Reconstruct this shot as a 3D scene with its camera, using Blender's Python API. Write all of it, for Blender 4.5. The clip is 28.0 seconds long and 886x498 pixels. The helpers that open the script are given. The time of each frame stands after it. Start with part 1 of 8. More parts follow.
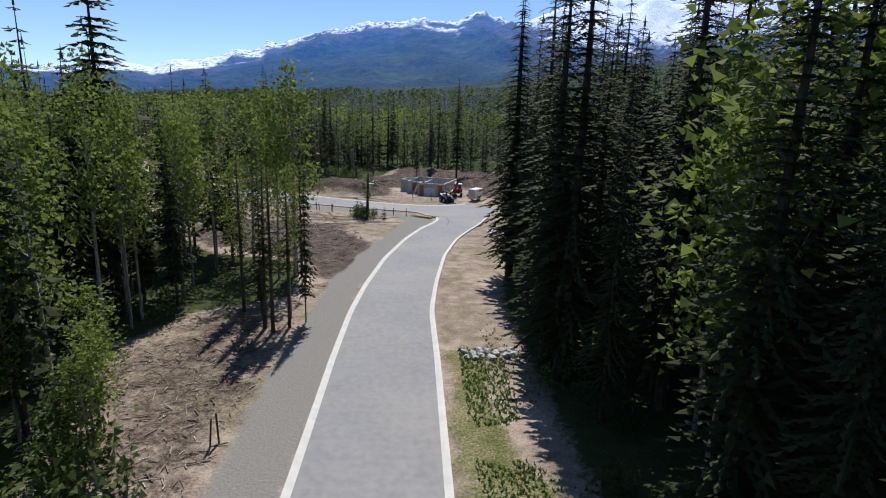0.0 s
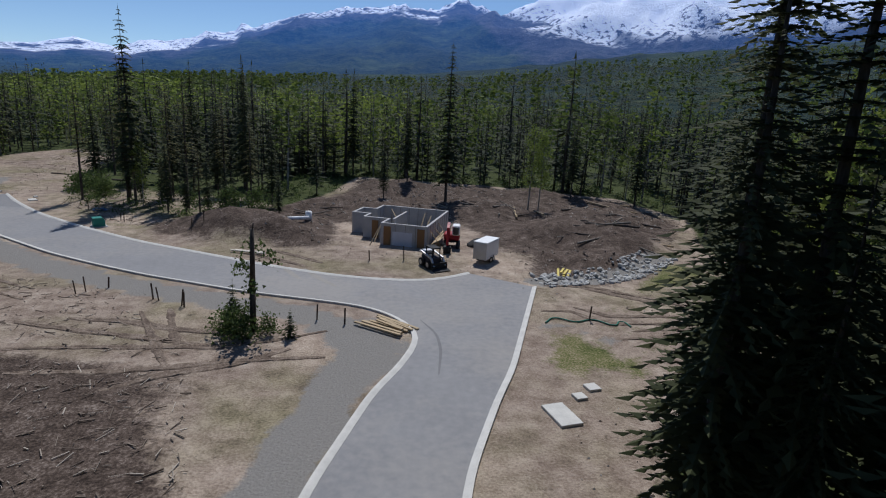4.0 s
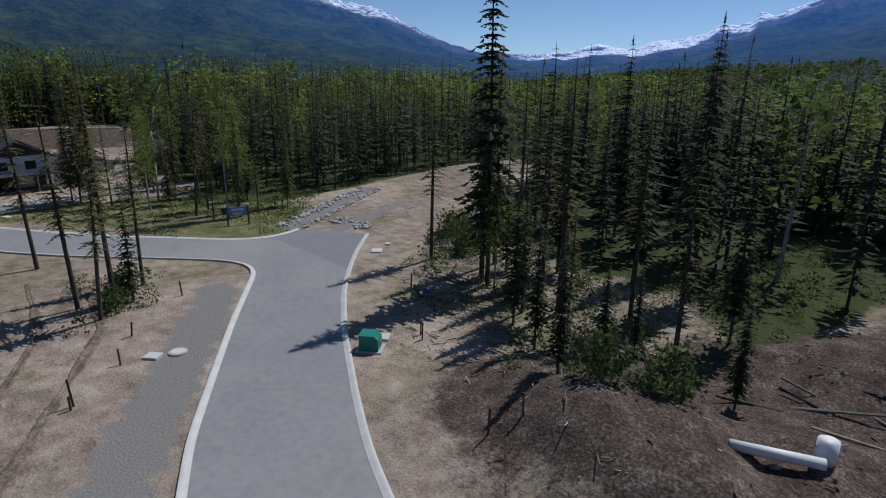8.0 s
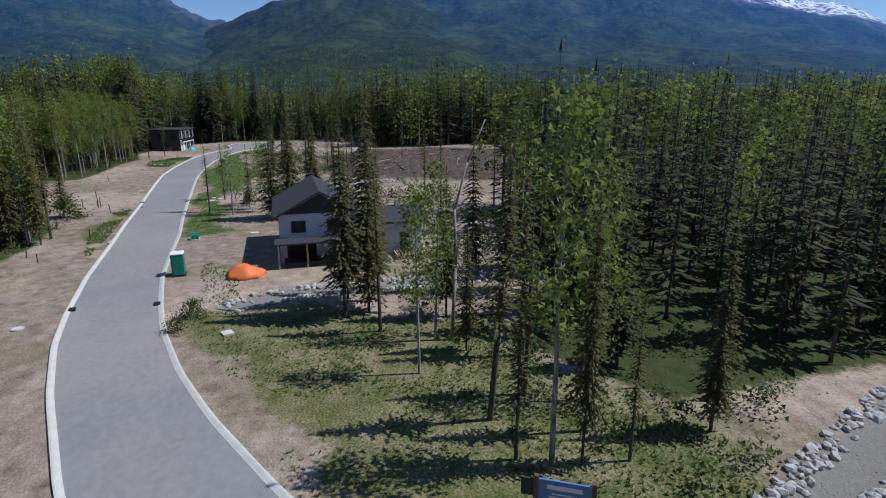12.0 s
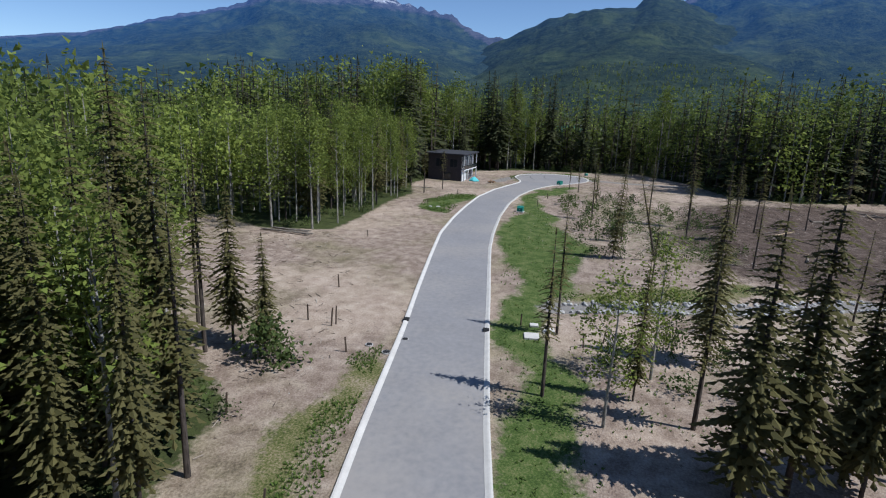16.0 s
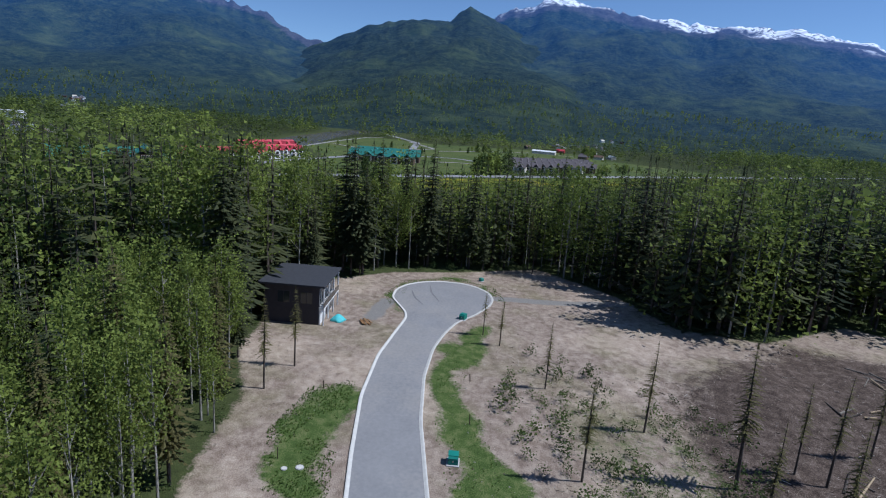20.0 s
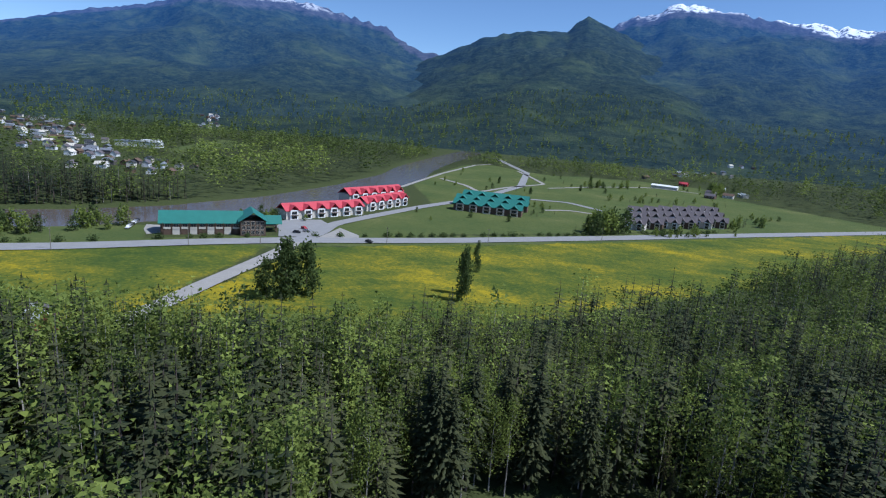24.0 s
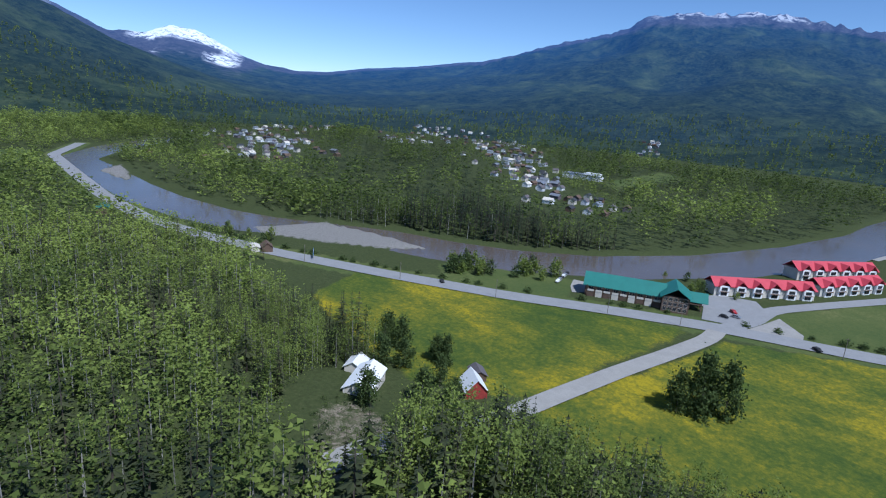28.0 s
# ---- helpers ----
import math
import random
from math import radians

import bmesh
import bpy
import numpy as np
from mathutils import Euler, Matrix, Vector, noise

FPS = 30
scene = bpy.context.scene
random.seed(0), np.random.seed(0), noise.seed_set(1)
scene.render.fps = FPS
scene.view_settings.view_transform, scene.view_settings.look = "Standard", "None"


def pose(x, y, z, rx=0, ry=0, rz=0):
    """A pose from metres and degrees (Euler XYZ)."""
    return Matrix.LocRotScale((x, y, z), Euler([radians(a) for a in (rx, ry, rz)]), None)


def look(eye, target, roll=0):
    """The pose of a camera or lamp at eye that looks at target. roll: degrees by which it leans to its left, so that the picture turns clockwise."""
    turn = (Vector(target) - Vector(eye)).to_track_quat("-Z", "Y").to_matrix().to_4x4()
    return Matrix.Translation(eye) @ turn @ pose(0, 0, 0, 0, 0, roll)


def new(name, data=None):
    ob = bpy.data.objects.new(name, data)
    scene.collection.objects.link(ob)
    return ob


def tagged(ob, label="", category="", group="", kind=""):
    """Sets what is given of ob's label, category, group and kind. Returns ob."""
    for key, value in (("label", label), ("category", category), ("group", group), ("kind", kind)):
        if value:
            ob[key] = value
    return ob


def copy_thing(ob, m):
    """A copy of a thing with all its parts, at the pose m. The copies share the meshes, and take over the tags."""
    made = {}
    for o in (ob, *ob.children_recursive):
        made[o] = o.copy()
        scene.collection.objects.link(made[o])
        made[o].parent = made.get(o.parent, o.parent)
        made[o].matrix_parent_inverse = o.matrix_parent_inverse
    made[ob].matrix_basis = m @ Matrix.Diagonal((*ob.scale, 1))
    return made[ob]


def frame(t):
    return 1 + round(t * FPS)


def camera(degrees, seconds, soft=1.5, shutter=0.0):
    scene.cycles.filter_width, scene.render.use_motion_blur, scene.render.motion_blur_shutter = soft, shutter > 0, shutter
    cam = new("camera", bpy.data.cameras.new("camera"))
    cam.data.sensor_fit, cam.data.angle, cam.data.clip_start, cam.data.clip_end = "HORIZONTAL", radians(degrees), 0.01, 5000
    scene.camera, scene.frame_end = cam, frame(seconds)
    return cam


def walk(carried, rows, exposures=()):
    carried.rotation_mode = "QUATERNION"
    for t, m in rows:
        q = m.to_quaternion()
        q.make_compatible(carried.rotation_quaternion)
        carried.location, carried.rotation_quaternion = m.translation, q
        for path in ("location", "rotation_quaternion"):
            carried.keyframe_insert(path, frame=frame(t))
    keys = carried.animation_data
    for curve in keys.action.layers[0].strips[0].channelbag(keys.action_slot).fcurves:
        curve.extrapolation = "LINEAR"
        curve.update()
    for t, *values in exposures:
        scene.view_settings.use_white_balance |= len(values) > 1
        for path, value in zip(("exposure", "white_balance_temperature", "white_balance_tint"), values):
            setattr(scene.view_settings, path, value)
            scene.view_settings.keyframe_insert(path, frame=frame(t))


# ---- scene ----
cam = camera(75.76, 28.0, soft=1.15)
PATH = [
    (0, (-1.985, -2.724, 16.113), (-1.895, -0.779, 15.655), 1.68),
    (0.5, (-1.986, 3.948, 16.295), (-1.876, 5.890, 15.830), 2.06),
    (1, (-1.651, 10.681, 16.407), (-1.529, 12.621, 15.934), 2.18),
    (1.5, (-1.396, 16.642, 16.349), (-1.269, 18.580, 15.873), 2.27),
    (2, (-1.440, 23.789, 16.400), (-1.302, 25.725, 15.919), 2.44),
    (2.5, (-1.157, 29.687, 16.272), (-0.997, 31.622, 15.792), 2.38),
    (4.5, (-0.253, 55.704, 15.636), (-0.092, 57.636, 15.146), 3.33),
    (5, (-0.009, 61.196, 15.598), (0.042, 63.133, 15.103), 3.15),
    (5.5, (0.050, 67.146, 15.489), (-0.083, 69.076, 14.984), 2.93),
    (6, (-0.442, 73.364, 15.492), (-0.805, 75.261, 14.975), 2.53),
    (6.5, (-1.437, 78.985, 15.684), (-2.065, 80.809, 15.155), 2.22),
    (7, (-3.237, 84.968, 15.873), (-4.141, 86.667, 15.330), 1.86),
    (7.5, (-6.172, 90.714, 15.829), (-7.297, 92.274, 15.281), 1.27),
    (8, (-9.964, 95.908, 15.886), (-11.241, 97.346, 15.336), 0.85),
    (8.5, (-14.996, 100.654, 15.717), (-16.372, 101.999, 15.171), 0.51),
    (9, (-19.492, 104.304, 15.958), (-20.928, 105.582, 15.406), 0.57),
    (9.5, (-24.239, 107.913, 15.736), (-25.743, 109.117, 15.202), 0.39),
    (10, (-29.018, 110.780, 15.917), (-30.588, 111.903, 15.394), 0.70),
    (10.5, (-34.604, 113.796, 16.048), (-36.254, 114.802, 15.533), 0.85),
    (11, (-40.653, 116.286, 16.048), (-42.395, 117.129, 15.541), 0.81),
    (11.5, (-46.012, 118.513, 16.541), (-47.853, 119.107, 16.032), 0.67),
    (12, (-52.067, 120.344, 17.104), (-53.973, 120.650, 16.581), 0.15),
    (12.5, (-59.332, 120.825, 17.325), (-61.262, 120.859, 16.801), -0.19),
    (13, (-67.195, 119.840, 17.516), (-69.115, 119.627, 16.999), 0.10),
    (13.5, (-74.009, 118.385, 17.609), (-75.899, 117.973, 17.099), 0.20),
    (15.5, (-100.639, 105.039, 17.837), (-102.484, 104.449, 17.342), 2.11),
    (16, (-106.709, 101.421, 17.832), (-108.579, 100.907, 17.343), 2.25),
    (16.5, (-113.272, 97.962, 18.098), (-115.165, 97.536, 17.613), 2.68),
    (17, (-119.427, 94.826, 18.232), (-121.341, 94.487, 17.765), 2.82),
    (17.5, (-125.502, 92.026, 18.587), (-127.433, 91.760, 18.140), 3.15),
    (18, (-131.660, 89.464, 20.515), (-133.599, 89.266, 20.064), 3.84),
    (18.5, (-137.783, 87.344, 22.705), (-139.727, 87.204, 22.254), 4.01),
    (19, (-143.865, 85.745, 25.562), (-145.812, 85.673, 25.109), 4.09),
    (19.5, (-150.472, 84.259, 29.031), (-152.420, 84.269, 28.581), 4.31),
    (20, (-156.539, 83.125, 33.011), (-158.488, 83.209, 32.567), 4.44),
    (20.5, (-162.892, 82.186, 37.110), (-164.839, 82.324, 36.673), 4.63),
    (22.5, (-180.429, 79.977, 54.932), (-182.380, 80.060, 54.500), 4.68),
    (23, (-183.431, 80.309, 58.296), (-185.383, 80.291, 57.859), 4.71),
    (23.5, (-186.519, 79.978, 61.581), (-188.464, 79.837, 61.138), 4.65),
    (24, (-189.096, 79.780, 64.575), (-191.024, 79.497, 64.126), 4.71),
    (24.5, (-191.728, 78.337, 67.550), (-193.627, 77.904, 67.094), 4.73),
    (25, (-194.213, 76.966, 70.656), (-196.067, 76.377, 70.193), 4.71),
    (25.5, (-196.528, 75.346, 74.054), (-198.317, 74.587, 73.583), 4.60),
    (26, (-197.618, 74.153, 77.287), (-199.325, 73.229, 76.808), 4.52),
    (26.5, (-199.245, 73.658, 81.084), (-200.848, 72.568, 80.593), 4.63),
    (27, (-200.462, 72.210, 84.338), (-201.951, 70.972, 83.839), 4.54),
    (27.5, (-201.945, 70.228, 87.572), (-203.313, 68.860, 87.065), 4.46),
    (28, (-203.098, 67.024, 89.766), (-204.345, 65.544, 89.260), 4.49),
]
walk(cam, [(t, look(eye, target, roll)) for t, eye, target, roll in PATH], exposures=[(0, 0.3, 6250, 10), (2.5, 0.17, 6100, 10), (5, -0.48, 6000, 10), (9, -0.4, 5850, 10), (11, -0.3, 5750, 10), (12.5, 0.02, 5850, 10), (13.5, 0.1, 5900, 10), (15.5, 0.12, 5950, 10), (17, 0.0, 5700, 10), (19, -0.08, 5550, 10), (22.5, 0.14, 5500, 10), (25, 0.22, 5500, 10), (28, 0.12, 5300, 10)])

# ---- light ----
SUN_EL, SUN_ROT = radians(55), radians(3)
world = bpy.data.worlds.new("sky")
scene.world = world
world.use_nodes = True
wn = world.node_tree
wn.nodes.clear()
sky = wn.nodes.new("ShaderNodeTexSky")
sky.sky_type, sky.sun_disc = "NISHITA", False
sky.sun_elevation, sky.sun_rotation = SUN_EL, SUN_ROT
sky.altitude, sky.air_density, sky.dust_density, sky.ozone_density = 2500, 0.95, 0.0, 3.6
wbg = wn.nodes.new("ShaderNodeBackground")
wbg.inputs["Strength"].default_value = 0.105
wout = wn.nodes.new("ShaderNodeOutputWorld")
wn.links.new(sky.outputs[0], wbg.inputs[0])
wn.links.new(wbg.outputs[0], wout.inputs[0])
sun_data = bpy.data.lights.new("sun", "SUN")
sun_data.energy, sun_data.angle, sun_data.color = 4.3, radians(0.5), (1.0, 0.96, 0.9)
sun = new("sun", sun_data)
to_sun = Vector((math.sin(SUN_ROT) * math.cos(SUN_EL), math.cos(SUN_ROT) * math.cos(SUN_EL), math.sin(SUN_EL)))
sun.matrix_world = look(to_sun * 300, (0, 0, 0))

# ---- materials ----


class Mat:
    """A node material, built step by step."""

    def __init__(self, name, rough=0.8, metal=0.0, spec=0.3):
        self.m = bpy.data.materials.new(name)
        self.m.use_nodes = True
        self.t = self.m.node_tree
        self.b = self.t.nodes["Principled BSDF"]
        self.b.inputs["Roughness"].default_value = rough
        self.b.inputs["Metallic"].default_value = metal
        self.b.inputs["Specular IOR Level"].default_value = spec
        self.g = self.t.nodes.new("ShaderNodeNewGeometry")
        self.pos = self.g.outputs["Position"]

    def put(self, a, b):
        self.t.links.new(a, b)

    def noise(self, scale, detail=4.0, rough=0.55, where=None, stretch=None):
        n = self.t.nodes.new("ShaderNodeTexNoise")
        n.inputs["Scale"].default_value = scale
        n.inputs["Detail"].default_value = detail
        n.inputs["Roughness"].default_value = rough
        src = where or self.pos
        if stretch:
            mp = self.t.nodes.new("ShaderNodeMapping")
            mp.inputs["Scale"].default_value = stretch
            self.put(src, mp.inputs[0])
            src = mp.outputs[0]
        self.put(src, n.inputs["Vector"])
        return n.outputs["Fac"]

    def ramp(self, fac, stops):
        r = self.t.nodes.new("ShaderNodeValToRGB")
        el = r.color_ramp.elements
        while len(el) < len(stops):
            el.new(0.5)
        for e, (p, c) in zip(el, stops):
            e.position = p
            e.color = (*c, 1) if len(c) == 3 else c
        self.put(fac, r.inputs[0])
        return r.outputs[0]

    def level(self, fac, lo, hi):
        n = self.t.nodes.new("ShaderNodeMapRange")
        n.inputs["From Min"].default_value, n.inputs["From Max"].default_value = lo, hi
        self.put(fac, n.inputs["Value"])
        return n.outputs[0]

    def mix(self, fac, a, b, kind="MIX"):
        n = self.t.nodes.new("ShaderNodeMix")
        n.data_type, n.blend_type = "RGBA", kind
        for v, s in ((fac, n.inputs[0]), (a, n.inputs[6]), (b, n.inputs[7])):
            if isinstance(v, (int, float)):
                s.default_value = v
            elif isinstance(v, tuple):
                s.default_value = (*v, 1)
            else:
                self.put(v, s)
        return n.outputs[2]

    def math(self, op, a, b=0.0):
        n = self.t.nodes.new("ShaderNodeMath")
        n.operation = op
        n.use_clamp = True
        for v, s in ((a, n.inputs[0]), (b, n.inputs[1])):
            if isinstance(v, (int, float)):
                s.default_value = v
            else:
                self.put(v, s)
        return n.outputs[0]

    def attr(self, name):
        n = self.t.nodes.new("ShaderNodeAttribute")
        n.attribute_name = name
        return n.outputs["Fac"]

    def per_object(self):
        return self.t.nodes.new("ShaderNodeObjectInfo").outputs["Random"]

    def colour(self, c):
        if isinstance(c, tuple):
            self.b.inputs["Base Color"].default_value = (*c, 1)
        else:
            self.put(c, self.b.inputs["Base Color"])
        return self

    def bump(self, fac, strength=0.4, distance=0.05):
        n = self.t.nodes.new("ShaderNodeBump")
        n.inputs["Strength"].default_value = strength
        n.inputs["Distance"].default_value = distance
        self.put(fac, n.inputs["Height"])
        self.put(n.outputs[0], self.b.inputs["Normal"])
        return self

    def leafy(self, c, share=0.4):
        """Light passes through the blades."""
        tr = self.t.nodes.new("ShaderNodeBsdfTranslucent")
        self.put(c, tr.inputs[0])
        mx = self.t.nodes.new("ShaderNodeMixShader")
        mx.inputs[0].default_value = share
        self.put(self.b.outputs[0], mx.inputs[1])
        self.put(tr.outputs[0], mx.inputs[2])
        self.put(mx.outputs[0], self.t.nodes["Material Output"].inputs[0])
        return self


def plain(name, c, rough=0.7, metal=0.0, vary=0.18, scale=1.5, bump=0.0):
    """A painted or plain surface with soft stains and fine grain."""
    m = Mat(name, rough, metal)
    a = m.noise(scale, 5)
    f = m.noise(scale * 14, 3)
    both = m.mix(0.4, a, f)
    dark = tuple(v * (1 - vary) for v in c)
    light = tuple(min(1, v * (1 + vary)) for v in c)
    m.colour(m.ramp(both, [(0.3, dark), (0.7, light)]))
    if bump:
        m.bump(f, bump, 0.03)
    return m.m


def foliage(name, dark, light, share=0.4, rough=0.75):
    m = Mat(name, rough, 0, 0.15)
    tint = m.attr("tint")
    isl = m.g.outputs["Random Per Island"]
    fac = m.math("ADD", m.math("MULTIPLY", tint, 0.72), m.math("MULTIPLY", isl, 0.28))
    c = m.ramp(fac, [(0.0, dark), (1.0, light)])
    m.colour(c).leafy(c, share)
    return m.m


M_CONIFER = foliage("conifer_needles", (0.018, 0.03, 0.017), (0.105, 0.112, 0.046), 0.3)
M_LEAF = foliage("aspen_leaves", (0.058, 0.085, 0.023), (0.32, 0.385, 0.082), 0.4)
M_OLIVE = foliage("olive_needles", (0.055, 0.058, 0.025), (0.21, 0.19, 0.075), 0.42)
M_SHRUB = foliage("shrub_leaves", (0.035, 0.058, 0.02), (0.135, 0.18, 0.055), 0.4)
M_GRASS = foliage("grass_blades", (0.05, 0.09, 0.02), (0.15, 0.22, 0.05), 0.4)


def bark(name, dark, light):
    m = Mat(name, 0.9)
    f = m.noise(6, 5, 0.6, None, (1, 1, 0.25))
    m.colour(m.ramp(f, [(0.35, dark), (0.65, light)])).bump(f, 0.6, 0.03)
    return m.m


M_BARK = bark("conifer_bark", (0.035, 0.027, 0.022), (0.11, 0.09, 0.075))
M_BIRCH = bark("aspen_bark", (0.12, 0.112, 0.095), (0.4, 0.38, 0.335))


def ground_material():
    m = Mat("earth_and_grass", 0.95, 0, 0.1)
    n1, n2, n3 = m.noise(0.09, 6, 0.6), m.noise(0.7, 6, 0.62), m.noise(7.0, 4, 0.6)
    fine = m.noise(30.0, 2)
    drag = m.noise(0.8, 6, 0.7, None, (0.85, 1.0, 1))
    soil = m.ramp(m.mix(0.3, m.mix(0.45, n2, drag), n3), [(0.36, (0.12, 0.088, 0.07)), (0.46, (0.23, 0.175, 0.138)), (0.54, (0.33, 0.265, 0.212)), (0.66, (0.47, 0.395, 0.325))])
    soil = m.mix(m.math("MULTIPLY", m.level(n1, 0.46, 0.66), 0.75), soil, m.ramp(m.mix(0.5, n2, n3), [(0.4, (0.11, 0.1, 0.055)), (0.6, (0.29, 0.25, 0.15))]))
    soil = m.mix(m.level(m.noise(0.22, 6, 0.7), 0.6, 0.74), soil, m.ramp(n3, [(0.3, (0.1, 0.075, 0.06)), (0.7, (0.2, 0.155, 0.125))]))
    soil = m.mix(m.math("MULTIPLY", m.level(m.noise(0.055, 7, 0.68), 0.5, 0.6), 0.6), soil, m.ramp(m.mix(0.5, n2, n3), [(0.36, (0.3, 0.225, 0.165)), (0.6, (0.56, 0.46, 0.37))]))
    soil = m.mix(m.math("MULTIPLY", m.level(m.noise(0.75, 7, 0.75), 0.61, 0.68), 0.8), soil, (0.07, 0.055, 0.042))
    dark = m.ramp(m.mix(0.5, m.mix(0.3, n2, drag), n3), [(0.38, (0.03, 0.022, 0.018)), (0.48, (0.075, 0.055, 0.044)), (0.55, (0.13, 0.098, 0.08)), (0.65, (0.28, 0.23, 0.195))])
    grass = m.ramp(m.mix(0.5, m.mix(0.6, n2, m.noise(0.3, 5, 0.65)), n3), [(0.38, (0.04, 0.055, 0.018)), (0.46, (0.1, 0.115, 0.036)), (0.53, (0.19, 0.17, 0.085)), (0.6, (0.32, 0.265, 0.18))])
    lush = m.ramp(m.mix(0.5, n2, n3), [(0.36, (0.03, 0.05, 0.014)), (0.5, (0.075, 0.115, 0.03)), (0.62, (0.17, 0.175, 0.075))])
    field = m.ramp(m.mix(0.35, m.noise(0.03, 8, 0.72, None, (1, 0.6, 1)), m.noise(0.6, 5, 0.7)), [(0.38, (0.045, 0.076, 0.017)), (0.47, (0.085, 0.11, 0.018)), (0.54, (0.16, 0.155, 0.018)), (0.62, (0.33, 0.26, 0.014))])
    meadow = m.ramp(m.mix(0.4, m.noise(0.02, 7, 0.7), m.noise(0.6, 5, 0.7)), [(0.35, (0.055, 0.085, 0.026)), (0.55, (0.095, 0.115, 0.036)), (0.7, (0.18, 0.17, 0.07))])
    litter = m.ramp(m.mix(0.5, n2, n3), [(0.3, (0.03, 0.035, 0.016)), (0.55, (0.06, 0.075, 0.026)), (0.75, (0.13, 0.11, 0.06))])
    gravel = m.ramp(m.mix(0.6, n3, fine), [(0.3, (0.145, 0.134, 0.122)), (0.7, (0.31, 0.292, 0.268))])
    jitter = m.mix(0.5, m.noise(0.5, 5, 0.65), m.noise(2.6, 4, 0.65))

    def over(base, layer, key):
        edge = m.level(m.math("ADD", m.attr(key), m.math("MULTIPLY", m.math("SUBTRACT", jitter, 0.28), 1.3)), 0.62, 0.86)
        return m.mix(m.math("MULTIPLY", edge, m.level(m.attr(key), 0.02, 0.2)), base, layer)

    c = soil
    for layer, key in ((dark, "dark"), (grass, "grass"), (lush, "lush"), (litter, "forest"), (meadow, "meadow"), (field, "field"), (gravel, "gravel")):
        c = over(c, layer, key)
    m.colour(c).bump(m.mix(0.35, n3, n2), 0.8, 0.16)
    m.b.inputs["Roughness"].default_value = 1.0
    return m.m


M_GROUND = ground_material()


def asphalt(name, lo, hi, dust=None):
    m = Mat(name, 0.85, 0, 0.25)
    a, b, c = m.noise(0.25, 5, 0.6), m.noise(2.2, 5), m.noise(45, 2)
    col = m.ramp(m.mix(0.35, m.mix(0.5, a, b), c), [(0.32, lo), (0.68, hi)])
    if dust:
        # wind-blown earth lies in broad thin patches
        col = m.mix(m.math("MULTIPLY", m.level(m.mix(0.25, m.noise(0.07, 5, 0.6), b), 0.45, 0.62), 0.5), col, dust)
    m.colour(col).bump(c, 0.25, 0.01)
    return m.m


M_ROAD = asphalt("worn_grey_asphalt", (0.195, 0.192, 0.196), (0.29, 0.284, 0.284), (0.34, 0.31, 0.275))
M_ROAD_NEW = asphalt("dark_asphalt", (0.17, 0.168, 0.172), (0.255, 0.25, 0.25))
M_HIGHWAY = asphalt("pale_highway_asphalt", (0.21, 0.207, 0.205), (0.31, 0.305, 0.3))
M_GRAVEL = asphalt("packed_gravel", (0.23, 0.215, 0.195), (0.38, 0.36, 0.325))
M_KERB = plain("kerb_concrete", (0.56, 0.54, 0.5), 0.85, 0, 0.15, 1.2, 0.2)
M_CONC = plain("cast_concrete", (0.42, 0.41, 0.4), 0.85, 0, 0.16, 0.8, 0.2)
M_STONE = plain("pale_stone", (0.42, 0.41, 0.39), 0.9, 0, 0.35, 0.9, 0.4)
M_WHITE = plain("white_paint", (0.78, 0.78, 0.77), 0.5, 0, 0.06)
M_ROOF_DARK = plain("charcoal_shingles", (0.045, 0.047, 0.055), 0.9, 0, 0.25, 2.0, 0.4)
M_WRAP = plain("grey_house_wrap", (0.58, 0.59, 0.63), 0.7, 0, 0.12, 0.7)
M_DARKWALL = plain("dark_siding", (0.05, 0.045, 0.05), 0.8, 0, 0.2)
M_WOOD = plain("raw_lumber", (0.42, 0.32, 0.2), 0.85, 0, 0.25, 2.5, 0.2)
M_GREYWOOD = plain("weathered_wood", (0.2, 0.175, 0.145), 0.9, 0, 0.3, 2.5, 0.3)
M_PLY = plain("brown_plywood", (0.24, 0.13, 0.055), 0.8, 0, 0.2, 2.0)
M_STAKE = plain("dark_stake_wood", (0.075, 0.055, 0.04), 0.9, 0, 0.3, 5)
M_GREENBOX = plain("green_steel", (0.02, 0.2, 0.155), 0.5, 0, 0.12)
M_TEALROOF = plain("teal_metal_roof", (0.035, 0.17, 0.14), 0.5, 0, 0.12, 0.3)
M_REDROOF = plain("red_metal_roof", (0.5, 0.065, 0.085), 0.6, 0, 0.12, 0.3)
M_GREYROOF = plain("grey_brown_shingles", (0.12, 0.105, 0.11), 0.85, 0, 0.2, 0.4)
M_LOG = plain("brown_log_wall", (0.13, 0.085, 0.06), 0.8, 0, 0.25, 0.8)
M_CREAM = plain("cream_stucco", (0.6, 0.55, 0.47), 0.8, 0, 0.1, 0.5)
M_BARNRED = plain("barn_red_boards", (0.3, 0.045, 0.035), 0.85, 0, 0.25, 1.0)
M_METAL = plain("bare_steel", (0.45, 0.45, 0.46), 0.4, 0.7, 0.15)
M_BLACK = plain("black_rubber", (0.02, 0.02, 0.021), 0.8, 0, 0.3, 4)
M_ORANGE = plain("orange_tarpaulin", (0.8, 0.2, 0.06), 0.6, 0, 0.15, 2)
M_CYAN = plain("turquoise_wrap", (0.1, 0.5, 0.52), 0.6, 0, 0.15, 2)
M_DIGGER = plain("red_machine_paint", (0.32, 0.02, 0.025), 0.45, 0, 0.15)
M_BLUE = plain("blue_sign_face", (0.12, 0.22, 0.42), 0.5, 0, 0.1)
M_HOSE = plain("green_hose", (0.02, 0.16, 0.11), 0.5)
